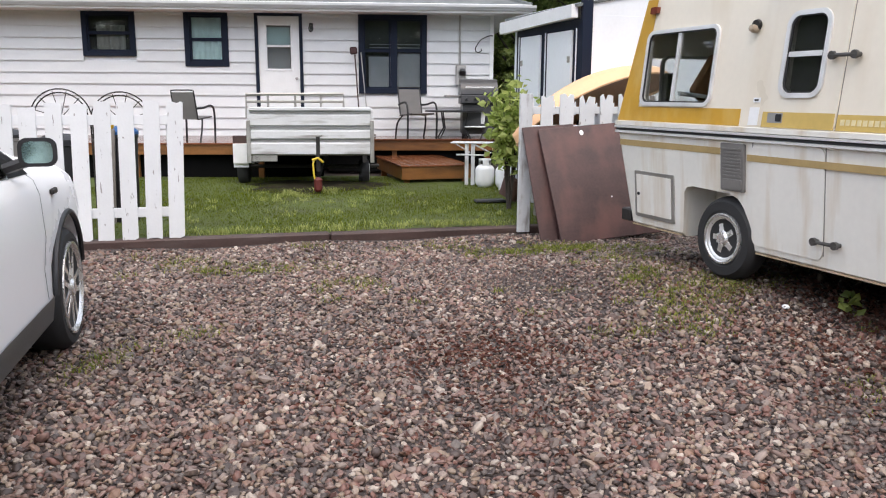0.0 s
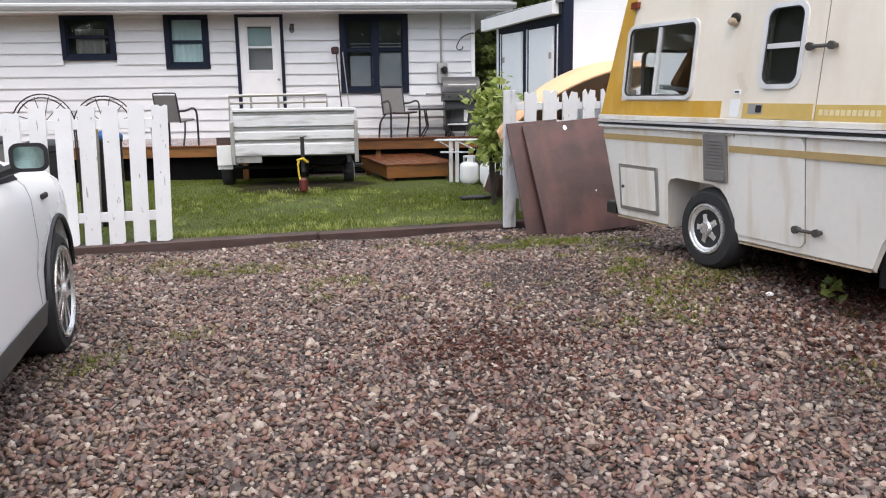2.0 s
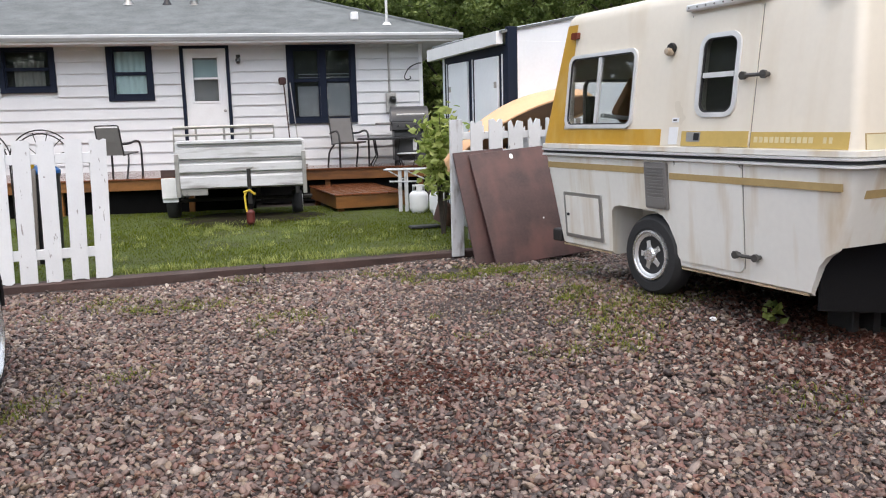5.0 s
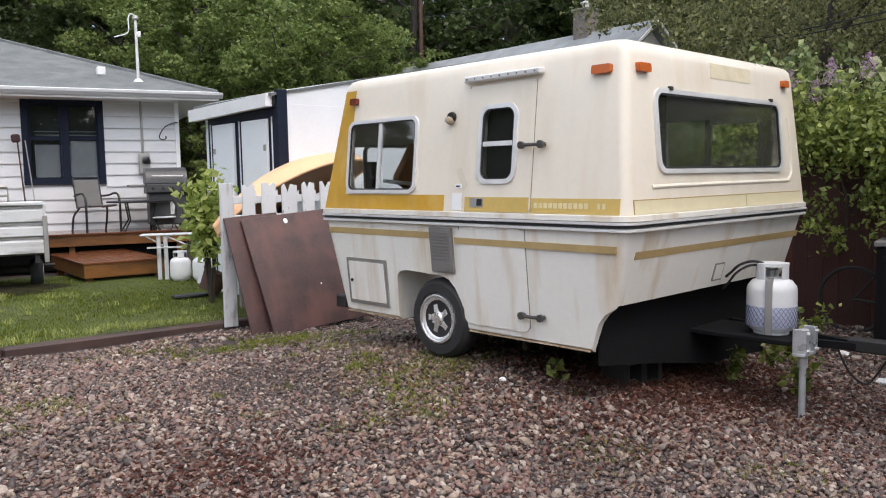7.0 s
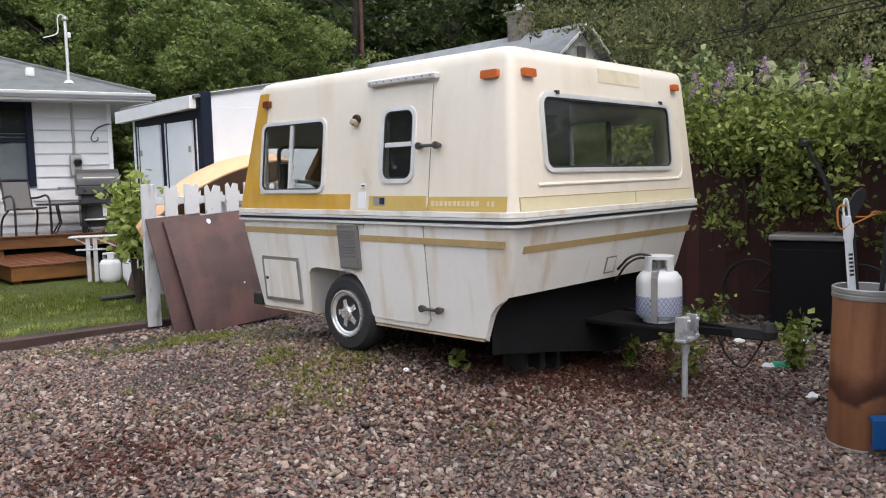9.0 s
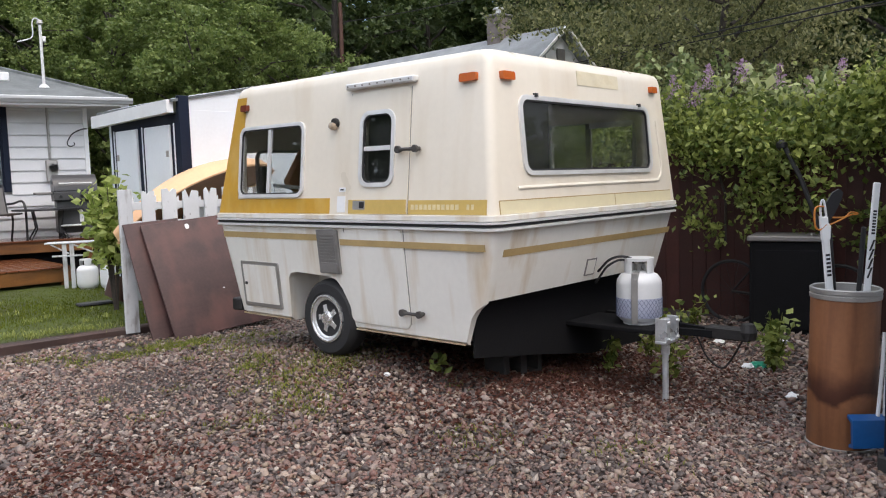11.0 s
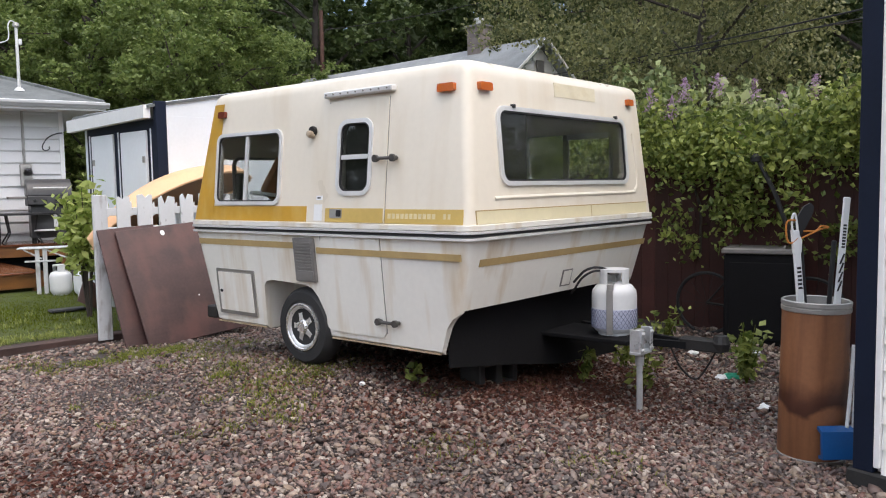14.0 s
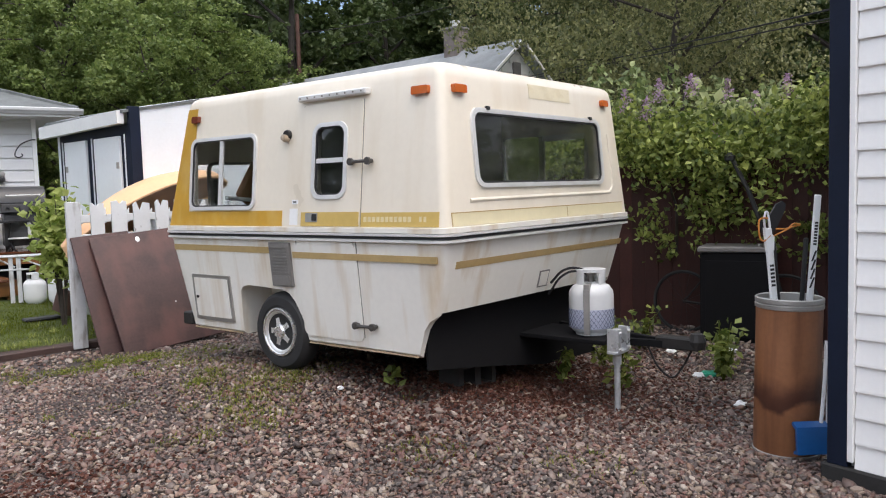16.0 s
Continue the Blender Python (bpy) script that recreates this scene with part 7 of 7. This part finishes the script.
def bicycle():
    b = thing("bicycle", pose(6.93, 4.84, -0.10, 0, 0, -71), "old dark bicycle leaning against a board fence", "bicycle")
    for x in (-0.5, 0.5):
        w = part("wheel", tube([(x + 0.31 * math.cos(2 * math.pi * k / 32), 0, 0.33 + 0.31 * math.sin(2 * math.pi * k / 32)) for k in range(33)], 0.018, 6), black_rub, b, "black bicycle tyre")
        sp = bmesh.new()
        for k in range(14):
            a = 2 * math.pi * k / 14
            tube([(x, 0, 0.33), (x + 0.30 * math.cos(a), 0, 0.33 + 0.30 * math.sin(a))], 0.002, 3, sp)
        part("spokes", sp, dark_steel, w)
    part("frame_tubes", tube([(-0.5, 0, 0.33), (-0.1, 0, 0.30), (0.36, 0, 0.75), (-0.18, 0, 0.72), (-0.1, 0, 0.30)], 0.016, 6, tube([(0.5, 0, 0.33), (0.33, 0, 0.88)], 0.014, 6, tube([(-0.5, 0, 0.33), (-0.18, 0, 0.72)], 0.01, 6))), dark_steel, b)
    part("handlebar", tube([(0.33, -0.28, 0.95), (0.36, -0.1, 0.92), (0.33, 0, 0.88), (0.36, 0.1, 0.92), (0.33, 0.28, 0.95)], 0.012, 6), alu_dull, b)
    part("saddle", box((-0.32, -0.07, 0.80), (-0.08, 0.07, 0.85), 0.025), black_pl, b)
    part("seat_post", tube([(-0.18, 0, 0.70), (-0.2, 0, 0.82)], 0.012, 6), alu_dull, b)


bicycle()


def litter():
    for x, y, s, m, lab in ((5.38, 3.93, 0.07, mat("green_wrapper", (0.05, 0.42, 0.26), 0.4), "crumpled green wrapper on gravel"), (5.30, 3.97, 0.05, white_paint, "crumpled white paper on gravel"),
                            (4.84, 3.25, 0.05, white_paint, "crumpled white paper on gravel"), (6.3, 4.40, 0.06, white_paint, "crumpled white paper on gravel"), (5.9, 4.75, 0.05, white_paint, "crumpled white paper on gravel")):
        bm = bmesh.new()
        bmesh.ops.create_icosphere(bm, subdivisions=2, radius=s)
        for v in bm.verts:
            v.co = v.co * (1 + 0.5 * noise.noise(v.co * 30 + Vector((x, y, 0)))) * 1.0
            v.co.z *= 0.45
        solid("litter", bm, m, pose(x, y, ground_z(x, y) + s * 0.3, 0, 0, 40), lab, "litter", "bits of litter")
    x, y = 2.476, 4.608
    solid("white_pebble", lathe([(0.0, -0.012), (0.022, -0.006), (0.024, 0.004), (0.014, 0.014), (0, 0.016)], 10), white_paint, pose(x, y, ground_z(x, y) + 0.025), "small white pebble lying on gravel", "pebble", smooth=True)


litter()


def cinder_block(m, label):
    c = solid("cinder_block", box((-0.2, -0.1, 0), (0.2, 0.1, 0.19), 0.008), mat("damp_concrete", (0.034, 0.032, 0.031), 0.85, 0, 0.3, 6, 60, 0.4), m, label, "block", "concrete blocks")
    cut(c, box((-0.15, -0.2, 0.03), (-0.03, 0.2, 0.16), 0), box((0.03, -0.2, 0.03), (0.15, 0.2, 0.16), 0))


cinder_block(pose(3.42, 4.48, ground_z(3.4, 4.5) - 0.02, 0, 0, 12), "dark hollow concrete block lying under a caravan")
cinder_block(pose(3.55, 4.52, ground_z(3.4, 4.5) + 0.16, 0, 0, 16), "dark hollow concrete block stacked under a caravan")


def weed_plant(x, y, h, n, label):
    g = np.random.default_rng(int(1000 * x))
    z0 = ground_z(x, y)
    t = thing("weed_plant", pose(x, y, z0), label, "weed", "tall weeds in the gravel")
    pts = []
    for k in range(n):
        dx, dy = g.normal(0, 0.10, 2) * h * 1.6
        hh = h * g.uniform(0.6, 1.05)
        part("stem", tube([(0, 0, 0), (dx * 0.5, dy * 0.5, hh * 0.6), (dx, dy, hh)], [0.006, 0.005, 0.002], 4), weed_mat, t)
        for q in np.linspace(0.25, 1, 7):
            for s in (-1, 1):
                pts.append((dx * q + g.normal(0, 0.03), dy * q + g.normal(0, 0.03), hh * q + g.normal(0, 0.015)))
    v, f = leaf_quads(np.array(pts), 0.07, 0.4, 0.0)
    me = bpy.data.meshes.new("leaves")
    me.from_pydata(v.tolist(), [], f.tolist())
    me.materials.append(leaf_vine)
    ob = new("leaves", me)
    ob.parent = t


for x, y, h, n in ((2.86, 4.55, 0.22, 1), (5.36, 3.78, 0.45, 12), (5.65, 3.95, 0.35, 5), (4.45, 4.0, 0.34, 4), (4.2, 4.35, 0.30, 3), (5.2, 4.7, 0.4, 6), (5.75, 5.0, 0.45, 7), (4.9, 4.6, 0.38, 5)):
    weed_plant(x, y, h, n, "leafy green weed growing out of damp gravel")


# ---- neighbour's house, pole and lines ----
def neighbour():
    h = thing("neighbour_house", pose(11.262, 13.347, 0, 0, 0, 13.32), "white neighbouring house with a grey shingle gable roof", "house")
    half, L, zr, ze = 2.9, 8.4, 4.60, 2.37
    wall = part("wall", loft([[(-half, y, -0.2), (half, y, -0.2), (half, y, ze), (0, y, zr - 0.1), (-half, y, ze)] for y in (0.12, L - 0.12)]), white_paint, h, "white painted walls")
    sid = part("siding", box((-half, 0.1, 0), (-half + 0.02, 0.118, 0.02), 0), white_paint, h)
    z = 0.3
    while z < zr - 0.4:
        w = half if z < ze - 0.2 else half * (zr - 0.36 - z) / (zr - 0.1 - ze)
        b = part("board", loft([[(x, 0.12, z), (x, 0.085, z), (x, 0.115, z + 0.2), (x, 0.12, z + 0.2)] for x in (-w, w)]), vinyl, sid)
        z += 0.2
    for s in (-1, 1):
        k = (zr - ze) / half
        part("roof", loft([[(0, y, zr), (s * (half + 0.4), y, ze - 0.4 * k), (s * (half + 0.4), y, ze - 0.4 * k - 0.1), (0, y, zr - 0.12)] for y in (-0.12, L + 0.25)]), shingle_pale, h, "grey shingle roof slope")
        part("rake_board", loft([[(0, y, zr + 0.005), (s * (half + 0.4), y, ze - 0.4 * k + 0.005), (s * (half + 0.4), y, ze - 0.4 * k - 0.05), (0, y, zr - 0.06)] for y in (-0.15, -0.122)]), vinyl, h, "white rake board")
    part("gable_vent", box((-0.10, 0.06, 3.82), (0.16, 0.10, 4.13), 0.004), grey_pl, h, "small grey gable vent")
    c = part("chimney", box((-0.20, 1.58, 4.2), (0.20, 1.98, 5.06), 0.01), mat("brown_chimney_brick", (0.20, 0.17, 0.155), 0.8, 0, 0.25, 8, 40, 0.3), h, "grey-brown chimney")
    part("cap", box((-0.23, 1.55, 5.06), (0.23, 2.01, 5.11), 0.01), grey_pl, c)
    part("flue", lathe([(0.08, 5.11), (0.08, 5.22), (0.12, 5.23), (0.12, 5.26), (0, 5.30)], 12, None, Matrix.Translation((0, 1.78, 0))), alu, c, "metal flue cap")


neighbour()
up = thing("utility_pole", pose(10.62, 23.3, 0), "thin rusty brown utility pole", "pole")
part("pole", tube([(0, 0, 0), (0.02, 0, 7.0)], [0.08, 0.065], 10), mat("rusty_brown_pole", (0.085, 0.042, 0.030), 0.8, 0, 0.3, 4, 30, 0.3), up, "", True)


def cable(a, b, sag, r, label):
    a, b = Vector(a), Vector(b)
    pts = [a + (b - a) * t - Vector((0, 0, sag * 4 * t * (1 - t))) for t in [i / 16 for i in range(17)]]
    return solid("overhead_cable", tube(pts, r, 5), black_rub, Matrix.Identity(4), label, "cable", "overhead cables", smooth=True)


cable((11.3, 13.25, 3.78), (7.42, 0.0, 3.12), 0.04, 0.011, "black overhead service cable to a house gable")
cable((11.3, 13.25, 3.74), (7.50, 0.0, 3.02), 0.05, 0.009, "thin black overhead cable beside another")
cable((10.64, 23.3, 6.4), (16.5, 19.0, 7.6), 0.15, 0.012, "thin black overhead cable from a pole")


# ---- trees ----
def tree_mesh(seed, height, spread, crown0, leaves, size, drop=0.1, thin=1.0):
    """A trunk with limbs as one mesh, and leaves in uneven clumps round the limbs' ends as another."""
    g = np.random.default_rng(seed)
    wood = bmesh.new()
    r = height * 0.016 * thin
    bend = [Vector((g.normal(0, 0.15), g.normal(0, 0.15), height * t)) * 1.0 for t in (0, 0.3, 0.6, 0.92)]
    bend[0] = Vector((0, 0, -0.2))
    tube(bend, [r, r * 0.75, r * 0.45, r * 0.1], 8, wood)
    clumps = []
    n = 21
    for k in range(n):
        t = crown0 + (0.95 - crown0) * (k + 0.5) / n
        q = Vector((0, 0, height * t)) + Vector((bend[2].x, bend[2].y, 0)) * t
        a = k * 2.4 + g.uniform(-0.4, 0.4)
        reach = spread * math.sqrt(max(0.05, 1 - ((t - 0.45 * (1 + crown0)) / (1.02 - 0.45 * (1 + crown0))) ** 2)) * g.uniform(0.65, 1.1) if t > 0.45 * (1 + crown0) else spread * g.uniform(0.7, 1.05)
        e = q + Vector((math.cos(a) * reach, math.sin(a) * reach, height * 0.07 * g.uniform(0.2, 1.2)))
        mid = q.lerp(e, 0.5) + Vector((0, 0, height * 0.02))
        tube([q - Vector((0, 0, height * 0.05)), mid, e], [r * 0.35, r * 0.22, r * 0.05], 5, wood)
        for w, sc in ((1.0, 0.23), (0.72, 0.26), (0.42, 0.26)):
            c = q.lerp(e, w)
            clumps.append((c + Vector(g.normal(0, 0.12 * spread, 3)), spread * sc * g.uniform(0.8, 1.3)))
    per = leaves // len(clumps)
    P = []
    for c, rad in clumps:
        d = g.normal(size=(per, 3))
        d /= np.linalg.norm(d, axis=1, keepdims=True)
        d *= (rad * g.uniform(0.25, 1.0, (per, 1)) ** 0.5)
        d[:, 2] *= 0.7
        k = max(4, per // 26)
        tips = d[g.integers(0, per, k)]
        own = g.integers(0, k, per)
        out = tips[own] * (1 + 0.25 * g.uniform(0, 1, (per, 1))) + g.normal(0, 1, (per, 3)) * rad * np.array((0.13, 0.13, 0.07))
        d = np.where(g.random((per, 1)) < 0.75, out, d)
        P.append(d + np.array(c))
    v, f = leaf_quads(np.concatenate(P), size, 0.2, drop)
    me = bpy.data.meshes.new("crown")
    me.from_pydata(v.tolist(), [], f.tolist())
    return mesh_of("trunk", wood, bark, True), me


def tree(kind, m, mat_leaf, label):
    t = thing("tree", m, label, "tree", "trees behind the yard")
    a = new("trunk", kind[0])
    a.parent = t
    me = kind[1]
    if not me.materials:
        me.materials.append(mat_leaf)
    b = new("crown", me)
    b.parent = t
    return t


young = [tree_mesh(31, 6.2, 1.7, 0.14, 26000, 0.100), tree_mesh(32, 5.6, 1.9, 0.12, 26000, 0.100)]
tall = [tree_mesh(41, 14, 3.4, 0.12, 26000, 0.23), tree_mesh(42, 16, 3.8, 0.14, 26000, 0.24), tree_mesh(43, 13, 3.2, 0.10, 26000, 0.23)]
olive = tree_mesh(51, 9.5, 3.4, 0.29, 52000, 0.080, 0.9, 0.6)
for i, (x, y, s, r) in enumerate(((3.4, 21.0, 1.0, 0), (5.0, 19.6, 1.05, 80), (6.6, 20.6, 0.98, 200), (8.2, 22.0, 1.0, 140), (4.2, 23.6, 1.25, 20), (2.4, 25.4, 1.2, 300), (7.6, 25.0, 1.25, 250))):
    tree(young[i % 2], pose(x, y, 0, 0, 0, r) @ Matrix.Scale(s, 4), leaf_mid, "young fresh-green broadleaf tree beside a house")
for i in range(19):
    a = radians(-38 + i * 6.2)
    d = 31 + 4 * math.sin(i * 2.3)
    tree(tall[i % 3], pose(d * math.sin(a), d * math.cos(a), 0, 0, 0, 77 * i) @ Matrix.Scale(0.92 + 0.12 * math.sin(i * 1.7), 4), leaf_dark, "tall dark green broadleaf tree in a wood")
tree(olive, pose(11.5, 9.3, 0, 0, 0, 40), leaf_olive, "olive-green tree with drooping branches behind a fence")
tree(olive, pose(16.5, 15.5, 0, 0, 0, 190), leaf_olive, "olive-green tree with drooping branches behind a fence")
for x, y, r in ((-26, -34, 0), (-9, -44, 60), (10, -46, 120), (30, -36, 200), (-38, 2, 90), (-30, 18, 150)):
    tree(tall[r % 3], pose(x, y, 0, 0, 0, r), leaf_dark, "tall dark green broadleaf tree across the road")


def far_woods(a0, a1, n):
    g = np.random.default_rng(61)
    a = np.radians(g.uniform(a0, a1, n))
    d = g.uniform(40, 52, n)
    z = 15.5 * g.beta(1.2, 1.05, n) * (0.85 + 0.2 * np.sin(a * 23) + 0.1 * np.sin(a * 51))
    P = np.stack([d * np.sin(a), d * np.cos(a), z], 1)
    v, f = leaf_quads(P, 1.1, 0.2, 0.1)
    cloud("far_woods", v.tolist(), f.tolist(), leaf_far, Matrix.Identity(4), "dense dark green wood round the yard, its unseen half added to block sky", "woods")


far_woods(-70, 100, 42000)
# out of view behind the camera: added to block the bright low sky
far_woods(100, 290, 30000)
